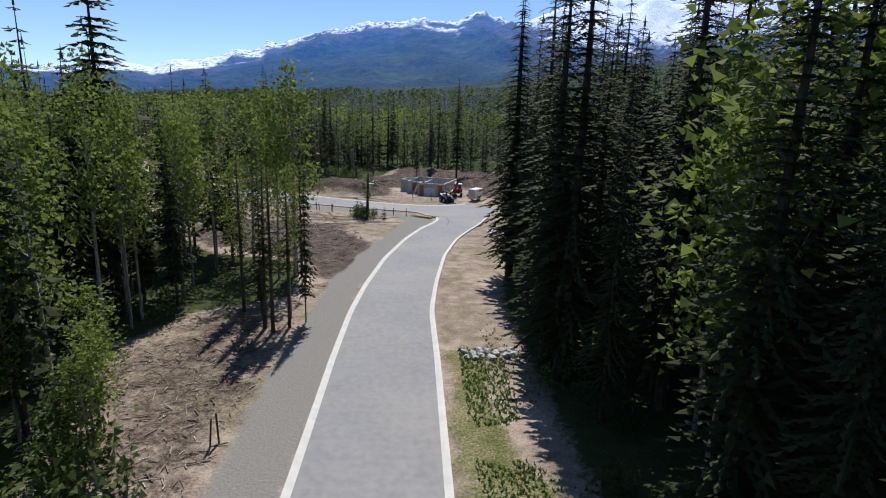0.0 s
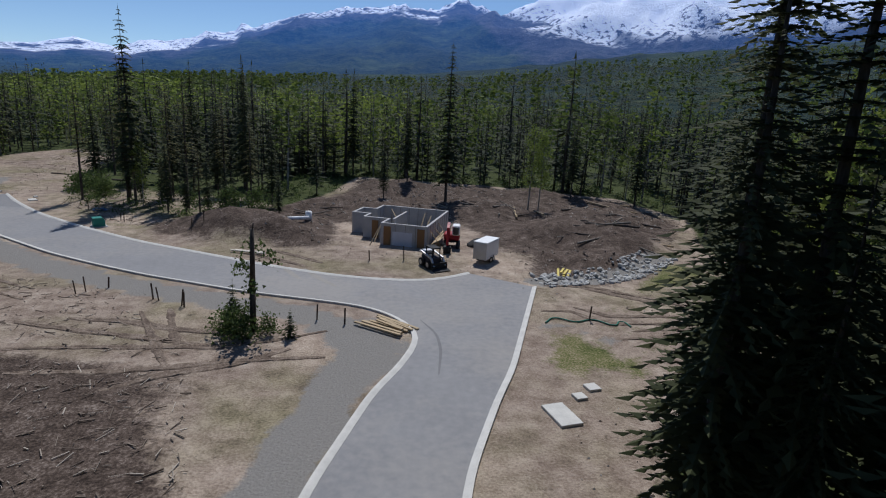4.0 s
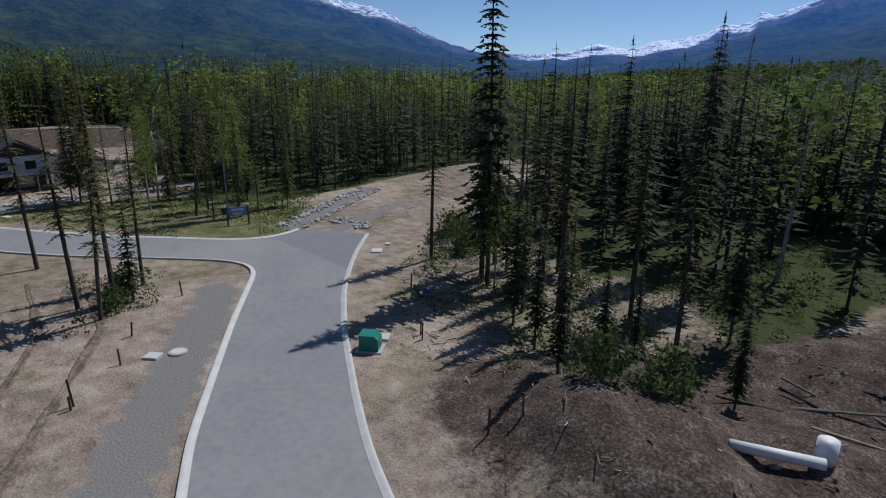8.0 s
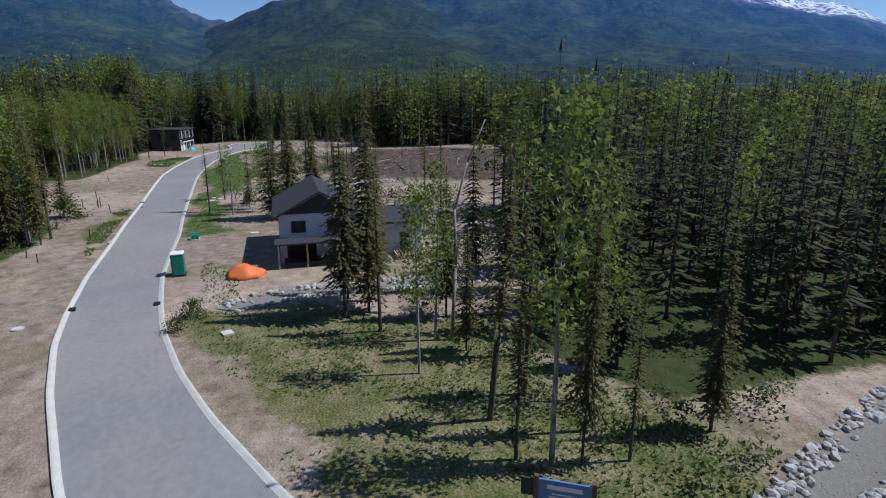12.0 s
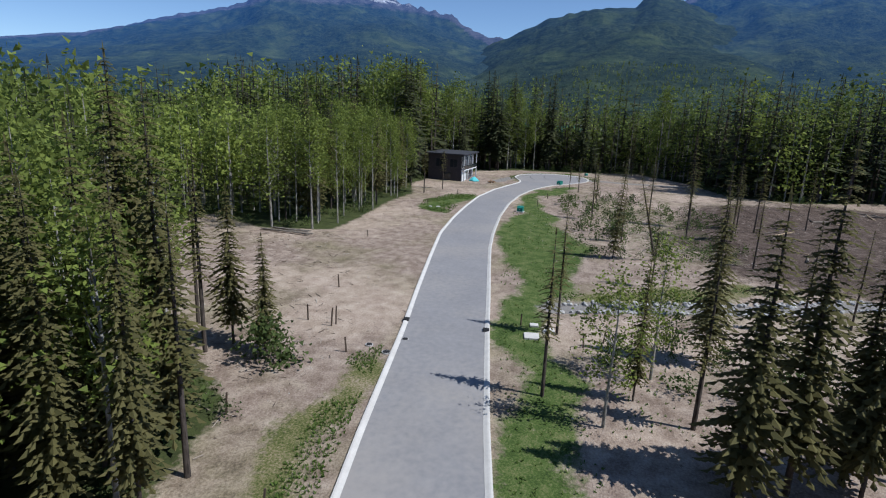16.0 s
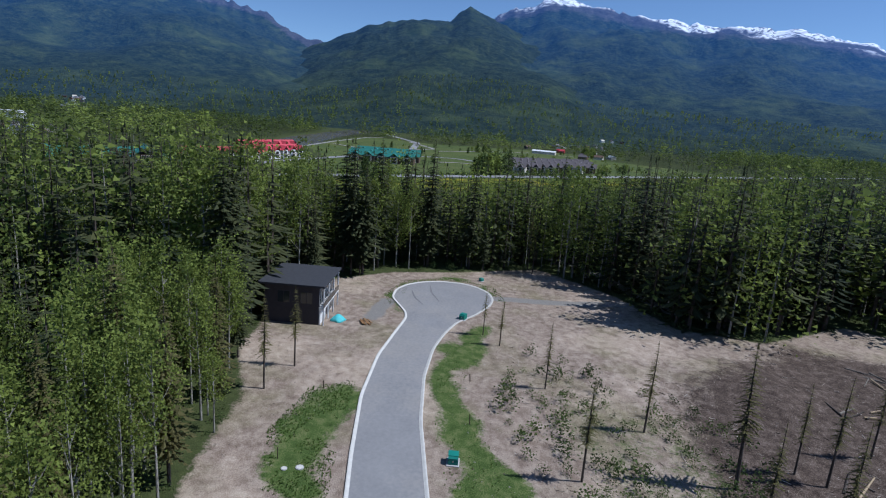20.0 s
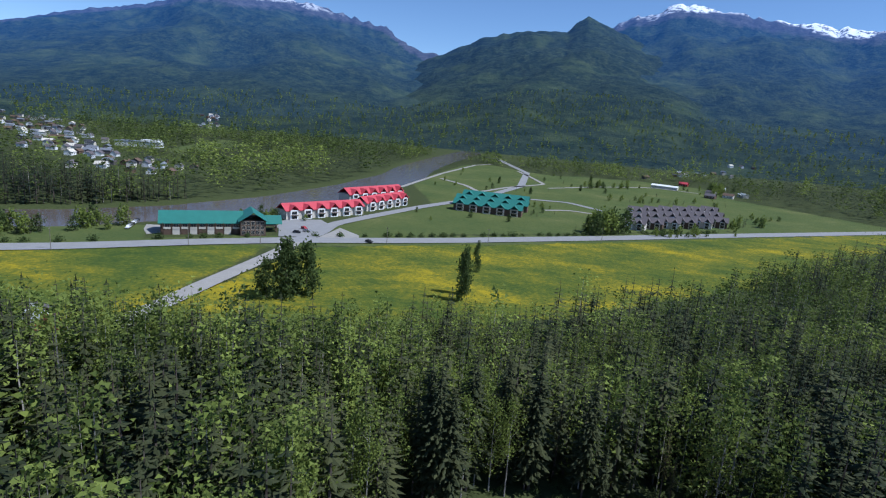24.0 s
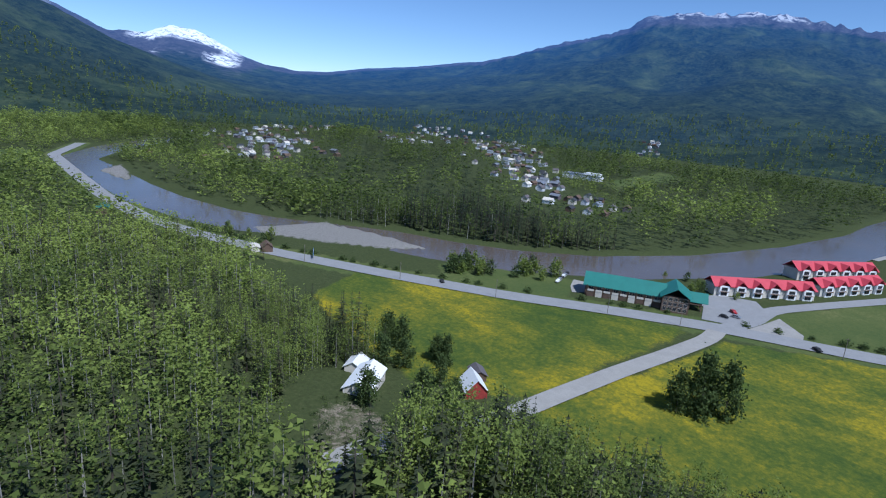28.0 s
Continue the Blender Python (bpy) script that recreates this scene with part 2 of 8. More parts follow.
M_YELLOW = plain("yellow_lumber", (0.6, 0.48, 0.12), 0.7, 0, 0.15, 2)


def glass_material():
    m = Mat("window_glass", 0.08, 0, 0.6)
    m.colour((0.025, 0.03, 0.035))
    return m.m


M_GLASS = glass_material()


def water_material(name, c):
    m = Mat(name, 0.16, 0, 0.42)
    m.colour(m.ramp(m.noise(0.02, 4), [(0.35, c), (0.7, tuple(v * 1.25 for v in c))]))
    m.bump(m.noise(1.2, 4), 0.15, 0.08)
    return m.m


M_WATER = water_material("brown_river_water", (0.1, 0.08, 0.064))
M_PUDDLE = water_material("muddy_pond_water", (0.16, 0.13, 0.08))


def mountain_material(name):
    m = Mat(name, 0.95, 0, 0.05)
    n1, n2, n3 = m.noise(0.0035, 7, 0.6), m.noise(0.016, 6, 0.65), m.noise(0.06, 4, 0.7)
    wood = m.ramp(m.mix(0.5, n2, n3), [(0.38, (0.009, 0.02, 0.016)), (0.5, (0.024, 0.038, 0.024)), (0.58, (0.04, 0.056, 0.03)), (0.68, (0.066, 0.083, 0.041))])
    wood = m.mix(m.math("MULTIPLY", m.level(n1, 0.5, 0.62), 0.7), wood, m.ramp(n2, [(0.35, (0.028, 0.047, 0.022)), (0.65, (0.075, 0.096, 0.04))]))
    rock = m.ramp(m.mix(0.5, n2, n3), [(0.35, (0.03, 0.035, 0.042)), (0.6, (0.085, 0.085, 0.09)), (0.75, (0.17, 0.165, 0.165))])
    hi = m.attr("alpine")
    c = m.mix(m.level(m.math("ADD", hi, m.math("MULTIPLY", m.math("SUBTRACT", n2, 0.3), 0.8)), 0.45, 0.75), wood, rock)
    streak = m.noise(0.028, 6, 0.75, None, (1, 1, 0.3))
    sn = m.level(m.math("ADD", m.attr("snow"), m.math("SUBTRACT", m.math("MULTIPLY", streak, 2.0), 0.75)), 0.62, 0.72)
    c = m.mix(m.math("MULTIPLY", sn, m.level(m.attr("snow"), 0.05, 0.3)), c, (0.8, 0.83, 0.88))
    m.colour(c).bump(m.mix(0.5, n2, n3), 0.8, 22.0)
    # Aerial haze is put in as blue glow, scaled by the far weight.
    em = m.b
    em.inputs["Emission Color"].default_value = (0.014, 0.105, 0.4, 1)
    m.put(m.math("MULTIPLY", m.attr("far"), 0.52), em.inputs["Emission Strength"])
    return m.m


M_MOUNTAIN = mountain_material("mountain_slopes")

# ---- builders ----


def part(name, bm, material, parent=None, label="", smooth=False):
    me = bpy.data.meshes.new(name)
    bm.to_mesh(me)
    bm.free()
    me.materials.append(material)
    if smooth:
        me.shade_smooth()
    ob = new(name, me)
    ob.parent = parent
    if label:
        ob["label"] = label
    return ob


def thing(name, x, y, z, rz=0.0, label="", category="", group="", kind=""):
    ob = new(name)
    ob.empty_display_size = 0.2
    ob.matrix_world = pose(x, y, z, 0, 0, rz)
    return tagged(ob, label, category, group, kind)


def box(bm, x0, x1, y0, y1, z0, z1, bevel=0.0):
    vs = [bm.verts.new((x, y, z)) for x in (x0, x1) for y in (y0, y1) for z in (z0, z1)]
    fs = [bm.faces.new([vs[i] for i in f]) for f in ((0, 1, 3, 2), (4, 6, 7, 5), (0, 4, 5, 1), (2, 3, 7, 6), (0, 2, 6, 4), (1, 5, 7, 3))]
    if bevel:
        es = list({e for f in fs for e in f.edges})
        bmesh.ops.bevel(bm, geom=es, offset=bevel, segments=1, affect="EDGES", profile=0.5)
    return bm


def boxes(*rows, bevel=0.0):
    bm = bmesh.new()
    for r in rows:
        box(bm, *r, bevel=bevel)
    return bm


def beam(bm, a, b, w, d=None):
    """A square bar from a to b."""
    a, b = Vector(a), Vector(b)
    d = d or w
    ax = (b - a).normalized()
    s = ax.cross(Vector((0, 0, 1)))
    s = s.normalized() if s.length > 1e-4 else Vector((1, 0, 0))
    u = s.cross(ax)
    vs = [bm.verts.new(p + s * w * i / 2 + u * d * j / 2) for p in (a, b) for i, j in ((-1, -1), (1, -1), (1, 1), (-1, 1))]
    for f in ((0, 1, 2, 3), (7, 6, 5, 4), (0, 4, 5, 1), (1, 5, 6, 2), (2, 6, 7, 3), (3, 7, 4, 0)):
        bm.faces.new([vs[i] for i in f])
    return bm


def tube(bm, a, b, r0, r1=None, n=10):
    a, b = Vector(a), Vector(b)
    r1 = r0 if r1 is None else r1
    m = Matrix.Translation((a + b) / 2) @ (b - a).to_track_quat("Z", "Y").to_matrix().to_4x4()
    bmesh.ops.create_cone(bm, cap_ends=True, segments=n, radius1=r0, radius2=r1, depth=(b - a).length, matrix=m)
    return bm


def prism(bm, outline, y0, y1):
    """An outline in x and z, drawn out along y."""
    a = [bm.verts.new((x, y0, z)) for x, z in outline]
    b = [bm.verts.new((x, y1, z)) for x, z in outline]
    bm.faces.new(a)
    bm.faces.new(list(reversed(b)))
    n = len(a)
    for i in range(n):
        bm.faces.new((a[(i + 1) % n], a[i], b[i], b[(i + 1) % n]))
    return bm


def array_mesh(name, verts, faces, mats, slots=None, attrs=None, smooth=False):
    """A mesh from numpy arrays: faces is one array of triangles or quads."""
    me = bpy.data.meshes.new(name)
    k = faces.shape[1]
    me.vertices.add(len(verts))
    me.vertices.foreach_set("co", np.ascontiguousarray(verts, dtype=np.float32).ravel())
    me.loops.add(faces.size)
    me.loops.foreach_set("vertex_index", np.ascontiguousarray(faces, dtype=np.int32).ravel())
    me.polygons.add(len(faces))
    me.polygons.foreach_set("loop_start", np.arange(0, faces.size, k, dtype=np.int32))
    for m in mats:
        me.materials.append(m)
    if slots is not None:
        me.polygons.foreach_set("material_index", np.ascontiguousarray(slots, dtype=np.int32))
    me.update(calc_edges=True)
    me.polygons.foreach_set("use_smooth", np.full(len(faces), smooth))
    for key, val in (attrs or {}).items():
        at = me.attributes.new(key, "FLOAT", "POINT")
        at.data.foreach_set("value", np.ascontiguousarray(val, dtype=np.float32))
    return me


# ---- lie of the land ----
VALLEY = -6.0
FOOT_Y = [-1500, -600, -400, -260, -140, -98, -60, -20, 40, 100, 190, 300, 600, 1500]
FOOT_X = [-215, -255, -285, -305, -312, -318, -322, -326, -345, -400, -470, -560, -800, -1400]
RIM_Y = [-1500, -400, -200, -100, 0, 90, 150, 300, 600, 1500]
RIM_X = [-60, -170, -225, -262, -280, -288, -296, -350, -480, -900]
RIVER = [(-1500, -62), (-1250, -75), (-1050, -82), (-940, -80), (-848.8, -72.3), (-716.2, -80.5), (-600.6, -101.4), (-518.5, -135.5), (-467, -177.3), (-440.4, -215.1), (-420.3, -255.1), (-391.5, -290.2), (-358.7, -327.9), (-334.5, -373.9), (-316.3, -441.8), (-307.9, -518), (-302, -628.1), (-292.6, -701.2), (-351.8, -826.1), (-486, -986.5)]
BAR = [(-346.4, -322.9), (-378.3, -319), (-404.7, -315.3), (-421.6, -282.5), (-431, -249), (-436, -214.3), (-401.7, -231.1), (-374.8, -257.8), (-350.2, -291.6)]
BAR_UP = [(-300.7, -611.8), (-330, -646), (-326, -590), (-318, -526), (-308, -560)]


def smooth01(s):
    s = np.clip(s, 0, 1)
    return s * s * (3 - 2 * s)


def near_line(x, y, pts):
    """Distance of points to a polyline."""
    best = np.full(np.shape(x), 1e9)
    for (ax, ay), (bx, by) in zip(pts[:-1], pts[1:]):
        dx, dy = bx - ax, by - ay
        t = np.clip(((x - ax) * dx + (y - ay) * dy) / (dx * dx + dy * dy + 1e-9), 0, 1)
        best = np.minimum(best, np.hypot(x - ax - t * dx, y - ay - t * dy))
    return best


def inside(x, y, poly):
    x, y = np.asarray(x, float), np.asarray(y, float)
    res = np.zeros(x.shape, bool)
    n = len(poly)
    for i in range(n):
        (ax, ay), (bx, by) = poly[i], poly[(i + 1) % n]
        if ay == by:
            continue
        c = ((ay > y) != (by > y)) & (x < (bx - ax) * (y - ay) / (by - ay) + ax)
        res ^= c
    return res


def depth_in(x, y, poly):
    """Metres inside a polygon, negative outside."""
    d = near_line(x, y, list(poly) + [poly[0]])
    return np.where(inside(x, y, poly), d, -d)


PLATEAU_X = [-290, -262, -60, 400]
PLATEAU_Z = [0.0, 0.0, 0.0, 0.0]


def base_height(x, y):
    x, y = np.asarray(x, float), np.asarray(y, float)
    f, r = np.interp(y, FOOT_Y, FOOT_X), np.interp(y, RIM_Y, RIM_X)
    s = smooth01((x - f) / (r - f))
    return VALLEY + (np.interp(x, PLATEAU_X, PLATEAU_Z) - VALLEY) * s


# Road edges, from the first bend to the turning circle.
ROAD_A_L = [(-7.2, -60), (-7.3, 0), (-7.4, 20), (-7.5, 33), (-7.4, 42), (-6.9, 49.5), (-5.7, 60), (-3.6, 70.7), (-1.4, 78.5)]
ROAD_A_R = [(-0.2, -60), (-0.3, 0), (-0.4, 20), (-0.5, 33), (-0.7, 42.6), (-0.1, 50.7), (1.2, 62), (3.2, 71.3), (5.4, 77.5)]
J1_IN = [(-1.4, 78.5), (-0.2, 81), (0.9, 84.2), (1.3, 86.4), (0.9, 88.2), (-0.2, 90), (-1.6, 91.5), (-3.3, 92.5), (-6.6, 93.5), (-9.5, 94.3)]
J1_STUB = [(12.4, 98.4), (6.8, 102.2)]
ROAD_B_L = [(-9.5, 94.3), (-12.7, 95.2), (-17.1, 97), (-21.9, 98.9), (-27.6, 101.8), (-33.5, 105.2), (-38.2, 108.6)]
ROAD_B_R = [(6.8, 102.2), (4.4, 100.3), (1.9, 99.3), (-2.1, 99.4), (-6.3, 100.4), (-10.9, 102.2), (-16.1, 104.7), (-21.7, 107.6), (-27, 110.3), (-31.2, 113), (-38, 117.7)]
J2_IN = [(-38.2, 108.6), (-44.6, 113.3), (-50.7, 118.1), (-53.1, 120), (-55, 120.9), (-57.2, 120.8), (-59.6, 119.5), (-64.2, 115.8), (-67.6, 112.9), (-70.9, 110.2)]
J2_R = [(-38, 117.7), (-44.3, 122.7), (-48.4, 126.6), (-52.6, 131), (-56.8, 136)]
J2_OUT = [(-63.8, 131.8), (-63, 129.7), (-63, 127.7), (-63.4, 126.1), (-65.3, 123.8), (-69.2, 120.8), (-74.2, 116.8)]
ROAD_C_L = [(-70.9, 110.2), (-75.7, 107.1), (-85.2, 102.4), (-92.6, 99.3), (-98.4, 97.5), (-109, 94.8), (-121.5, 92.3), (-132.8, 89.9), (-148, 87), (-157.3, 85), (-170.1, 82.4), (-183.6, 79.8), (-196, 78.5), (-207, 77.8), (-219.5, 77.4), (-231.5, 78.4), (-240.2, 80.2), (-247.5, 81.8)]
ROAD_C_R = [(-74.2, 116.8), (-81.3, 112.2), (-87.2, 109), (-94.2, 106), (-100.4, 104), (-108, 101.9), (-118, 100), (-126.3, 98.6), (-135.5, 96.5), (-150.3, 93.5), (-157.7, 92.1), (-166.8, 90.3), (-177.8, 88.2), (-186.6, 86.9), (-200.2, 85.4), (-214.3, 84.6), (-225.6, 84.9), (-235, 86.2), (-241.2, 88), (-246.6, 90.2), (-250.8, 93.6)]
BULB = [(-247.5, 81.8), (-250.6, 81.5), (-253.4, 80.5), (-258.2, 78.8), (-263, 79.2), (-266.6, 81), (-269.2, 84), (-270.6, 88), (-270, 92.8), (-267.6, 95.8), (-264, 97.6), (-260, 97.9), (-256, 96.7), (-253.2, 95), (-250.8, 93.6)]
ROAD_MID = [(-3.7, -60), (-3.9, 20), (-4.0, 42), (-2.2, 61), (1, 76), (5.5, 90), (0, 96), (-12, 99), (-26, 105.8), (-41, 115.5), (-52, 125), (-58, 128), (-62, 122), (-72, 113.6), (-96, 101.6), (-115, 97), (-130, 94), (-150, 90), (-177, 84.6), (-203, 81.7), (-223, 81), (-243, 85), (-262, 88.4)]
FOOTPATH = [(-9.4, -60), (-9.4, 20), (-9.5, 33), (-9.3, 42), (-8.8, 50), (-7.2, 62), (-5, 72), (-3.4, 79), (-2.6, 83.5), (-3.6, 87.5), (-7.5, 90.6), (-12.6, 92.4), (-20, 95.2), (-27, 98.4), (-34, 102.6), (-40, 107.2), (-46, 111.8), (-52, 116.2)]
# Ground that was cleared of trees.
CLEARINGS = [
    [(-5, -60), (-14, -20), (-17, 10), (-19, 22), (-23, 34), (-20, 42), (-13, 46), (-15, 58), (-26, 62), (-36, 74), (-50, 92), (-64.2, 101.5), (-77, 98.7), (-92.1, 89.2), (-107.3, 82.3), (-121.6, 83.6), (-132.9, 81.1), (-139.3, 72.8), (-146.7, 56.3), (-159.4, 44), (-182.1, 42.8), (-175.6, 56.2), (-179.3, 65.1), (-203, 63.5), (-218.3, 63.6), (-231, 58.9), (-248.9, 59.7), (-268.2, 67), (-275.1, 77.2), (-279.6, 93.9), (-286.2, 111.6), (-267.9, 124.3), (-250.1, 129.8), (-245.9, 142.6), (-256.9, 164.7), (-244.6, 180.2), (-206.4, 178.9), (-158.9, 161.3), (-135.9, 140.9), (-115.6, 138), (-102.4, 139), (-89.5, 130.7), (-79.2, 138.4), (-81.7, 155.5), (-88.7, 188.6), (-84.1, 205.7), (-70.9, 200.8), (-62.6, 176.8), (-55, 156), (-51, 138), (-45, 131.5), (-38, 125), (-26, 120.5), (-18, 124), (-16, 134), (-12, 150), (-9, 173), (17, 167), (42, 155), (46, 136), (38, 114), (38, 100), (27, 85), (17, 77), (11.6, 70), (8.6, 60), (5.9, 46), (6.2, 20), (9, -10), (9, -60)],
]
PIT = [(13, 101), (24, 103), (31, 111), (42, 130), (40, 152), (17, 164), (-8, 168), (-10, 148), (-20, 131), (-30, 121), (-26, 113.5), (-14, 110), (-8, 112), (-8, 124), (8, 127), (12, 116)]
LOT_WEST = [(-9, 46), (-13, 60), (-26, 64), (-34, 74), (-30, 84), (-12, 80), (-7, 66)]
LOT_SOUTH = [(-11.2, -20), (-17, 0), (-19, 22), (-23, 34), (-20, 42), (-13, 47), (-10.9, 47), (-11.3, 20)]
SPOIL = [(-86.5, 171.6), (-87.1, 188.5), (-79.9, 194.9), (-63.5, 164.7), (-60, 153.3), (-66.5, 154.5)]
BURN = [(-174.1, 116.2), (-193.1, 109.5), (-225.7, 115.5), (-245.8, 144.9), (-235.2, 173.9), (-194.3, 170.5), (-164.3, 150.3)]
PATHS = [[(-261, 98.6), (-261, 111.6), (-263.4, 124.7)], [(-298, 117.4), (-292, 123.3), (-279.7, 127.2), (-267, 130.3), (-259.7, 132.4)], [(-256, 78), (-247, 76)]]
WASH = [[(10.4, 91.3), (13.4, 90.4), (16.6, 89.0), (17.1, 86.5), (15.8, 86.2), (14.3, 88.4), (10.3, 89.7)], [(-4.6, 88.9), (-2.4, 90.8), (0.1, 87.7), (0.5, 85.3), (-0.5, 81.1), (-3.7, 80.9), (-4.2, 85.0)]]
TRACK_N = [(-60.5, 134.6), (-67.2, 151.8), (-73.8, 172.4), (-79.7, 196.6)]
ROCKBEDS = [[(-66, 132.6), (-71.1, 141.5), (-79, 156)], [(-99.3, 109.9), (-102.7, 115.6), (-103.3, 126.7), (-105, 136.5)], [(-158.2, 98.2), (-161, 104.9), (-164.8, 116.5), (-171.5, 129.6)], [(13.5, 100.6), (19, 102), (25, 105.5), (30, 111.5)]]
YARD_GRASS = [[(10.2, 88.5), (13.9, 88.4), (15.8, 83.4), (15.4, 80), (9.4, 80)], [(30.2, 111.9), (33.8, 106.3), (31.1, 101.9), (21.2, 96.2), (22.2, 100.1)]]
GREENS = [[(1, 10), (4, 10), (4, 35), (1, 35)], [(-62.4, 131.5), (-64, 124.5), (-72.1, 118.6), (-90, 110.3), (-98.8, 106.1), (-98, 115.1), (-91.6, 130.6), (-75, 138.2), (-68.7, 136.9)],
          [(-124.3, 100), (-148.2, 94.9), (-163.2, 92.2), (-182.6, 89.3), (-207.1, 86.4), (-222.9, 85.9), (-234.4, 87.7), (-246.3, 92.1), (-244.9, 95.9), (-224.7, 90.2), (-207.1, 92.2), (-182.2, 100.7), (-163.1, 98.5), (-147.7, 99.4), (-124.6, 105.8)],
          [(-198.9, 76.7), (-211.3, 76.1), (-223.3, 76.4), (-220.9, 71), (-210.9, 68.6), (-201, 70.7)], [(-248.4, 80), (-259.9, 76.9), (-269.7, 80.7), (-274.1, 90.4), (-268.6, 99.2), (-257.8, 100.6), (-260, 99), (-269.7, 96.6), (-271.9, 88.1), (-267.6, 81.6)],
          [(-162.1, 98), (-172, 117.7), (-171.1, 122.9), (-164.2, 112.6), (-159.2, 99)], [(9, 74), (14, 80), (24, 86), (35, 100), (30, 104), (14, 97), (9.5, 84)],
          [(-27, 111.5), (-36, 117), (-45, 125), (-50, 131), (-46, 134), (-36, 124), (-26, 117)], [(-114.7, 92.2), (-128.4, 89.9), (-144.4, 86.7), (-142, 85.1), (-125.4, 88.1)]]
HIGHWAY = [(-997.4, 760), (-712.7, 332.5), (-644.4, 229.9), (-576, 128.8), (-519.8, 42.7), (-495.8, 2.5), (-471.3, -43.5), (-444.2, -82.6), (-409.7, -126.7), (-377.2, -178.3), (-340.3, -242.2), (-311.6, -305.1), (-292.2, -365), (-281.4, -467.7), (-278, -605.4), (-275.6, -733.1), (-320.8, -864.1)]
GRAVEL_ROAD = [(-466, -41), (-454, -38), (-418, -39), (-388, -40.6), (-349, -41.2), (-324, -41), (-305.4, -42), (-281, -43), (-262, -42.5)]
SIDE_ROAD = [(-472.6, -41.5), (-496.6, -37.2), (-523.6, -40.8), (-564.1, -27.8), (-631.8, -4.4), (-709.8, 30.8), (-855.6, 67), (-1049.4, 69.7), (-1324.1, 3.6)]
SIDE_ROAD_B = [(-742.2, 59.3), (-749.4, 115.6), (-711.9, 144.6)]
FIELDS = [[(-364.1, -194.2), (-419.9, -110.7), (-456, -48.3), (-339.8, -46.5), (-326.4, -58.7), (-316, -79.4), (-316.4, -127.5), (-322.5, -170.9)],
          [(-458, -32.9), (-484, 4.8), (-534.6, 89.7), (-617.6, 209.1), (-794.1, 467.3), (-561.9, 268.7), (-485.9, 195.7), (-405.8, 101.7), (-356.9, 44.4), (-333.4, -9.5), (-330.1, -39)]]
MEADOWS = [[(-481.1, -32.4), (-527, -35), (-569.4, -20.7), (-641.6, 4.2), (-740, -30), (-795, -50), (-960, -38), (-1082, -30), (-1150, 8), (-1067, 66), (-1042, 110), (-1076, 153), (-1074, 183), (-1092, 244), (-1061, 320), (-930, 330), (-790.2, 436.4), (-667.6, 239.6), (-593.6, 124.4), (-533.3, 32.2)],
           [(-397.1, -162.8), (-433.4, -114.1), (-469.6, -112.9), (-461.5, -145.9), (-417.1, -186.5)], [(-842.9, -358.8), (-887.1, -406.4), (-1151.3, -471.9), (-1116.8, -399.6)], [(-251.7, -675.8), (-264.6, -785.2), (-201.8, -776), (-166.4, -661.4)]]


def lattice(ix, iy, seed):
    h = np.sin(ix * 127.1 + iy * 311.7 + seed * 74.7) * 43758.5453
    return h - np.floor(h)


def value_noise(x, y, seed=0.0):
    ix, iy = np.floor(x), np.floor(y)
    fx, fy = x - ix, y - iy
    fx, fy = fx * fx * (3 - 2 * fx), fy * fy * (3 - 2 * fy)
    top = lattice(ix, iy, seed) * (1 - fx) + lattice(ix + 1, iy, seed) * fx
    low = lattice(ix, iy + 1, seed) * (1 - fx) + lattice(ix + 1, iy + 1, seed) * fx
    return (top * (1 - fy) + low * fy) * 2 - 1


def rough(x, y, size, seed=0.0, octaves=4, ridged=False):
    """Fractal noise in about -1..1."""
    v, amp, tot = 0.0, 1.0, 0.0
    for i in range(octaves):
        k = 2.03 ** i / size
        n = value_noise(x * k * 0.92 - y * k * 0.39 + i * 13.7, x * k * 0.39 + y * k * 0.92 - i * 7.1, seed + i)
        v = v + amp * ((1 - 2 * np.abs(n)) if ridged else n)
        tot += amp
        amp *= 0.5
    return v / tot * 1.6


def land(x, y):
    x, y = np.asarray(x, float), np.asarray(y, float)
    z = base_height(x, y)
    road = near_line(x, y, ROAD_MID)
    free = np.clip((road - 7.0) / 6.0, 0, 1)
    z = z + free * 0.12 * rough(x, y, 9.0, 1)
    pit = np.clip(depth_in(x, y, PIT) / 4.0, 0, 1)
    z = z + pit * (0.35 + 1.1 * rough(x, y, 12.0, 2) + 0.8 * rough(x, y, 4.2, 3))
    z = z + np.clip(depth_in(x, y, BURN) / 5, 0, 1) * 0.35 * rough(x, y, 8.0, 4)
    for mx, my, r, h in ((-20, 118, 6, 2.0), (-14.5, 116, 4, 1.4), (24, 120, 8, 1.8), (12, 137, 10, 1.6), (33, 128, 7, 1.6), (-142.5, 116.3, 6, 1.6), (-122.4, 135.1, 6, 1.6), (-226.6, 129.7, 9, 1.2)):
        z = z + h * np.exp(-((x - mx) ** 2 + (y - my) ** 2) / (r * r * 0.5)) * (1 + 0.3 * rough(x, y, 5, 6))
    for bed in ROCKBEDS:
        z = z - 0.45 * np.exp(-(near_line(x, y, bed) / 1.6) ** 2)
    river = near_line(x, y, RIVER)
    wide = np.interp(y, [-1200, -900, -500, -300, -150, 0], [22, 20, 20, 24, 24, 26])
    wet = np.clip((wide - river) / 10 + 0.5, 0, 1)
    bar = np.maximum(np.clip(depth_in(x, y, BAR) / 5, 0, 1), np.clip(depth_in(x, y, BAR_UP) / 6 + 0.4, 0, 1))
    z = z - wet * 3.0 * (1 - bar)
    return z


def land_at(x, y):
    return float(land(np.array([x]), np.array([y]))[0])


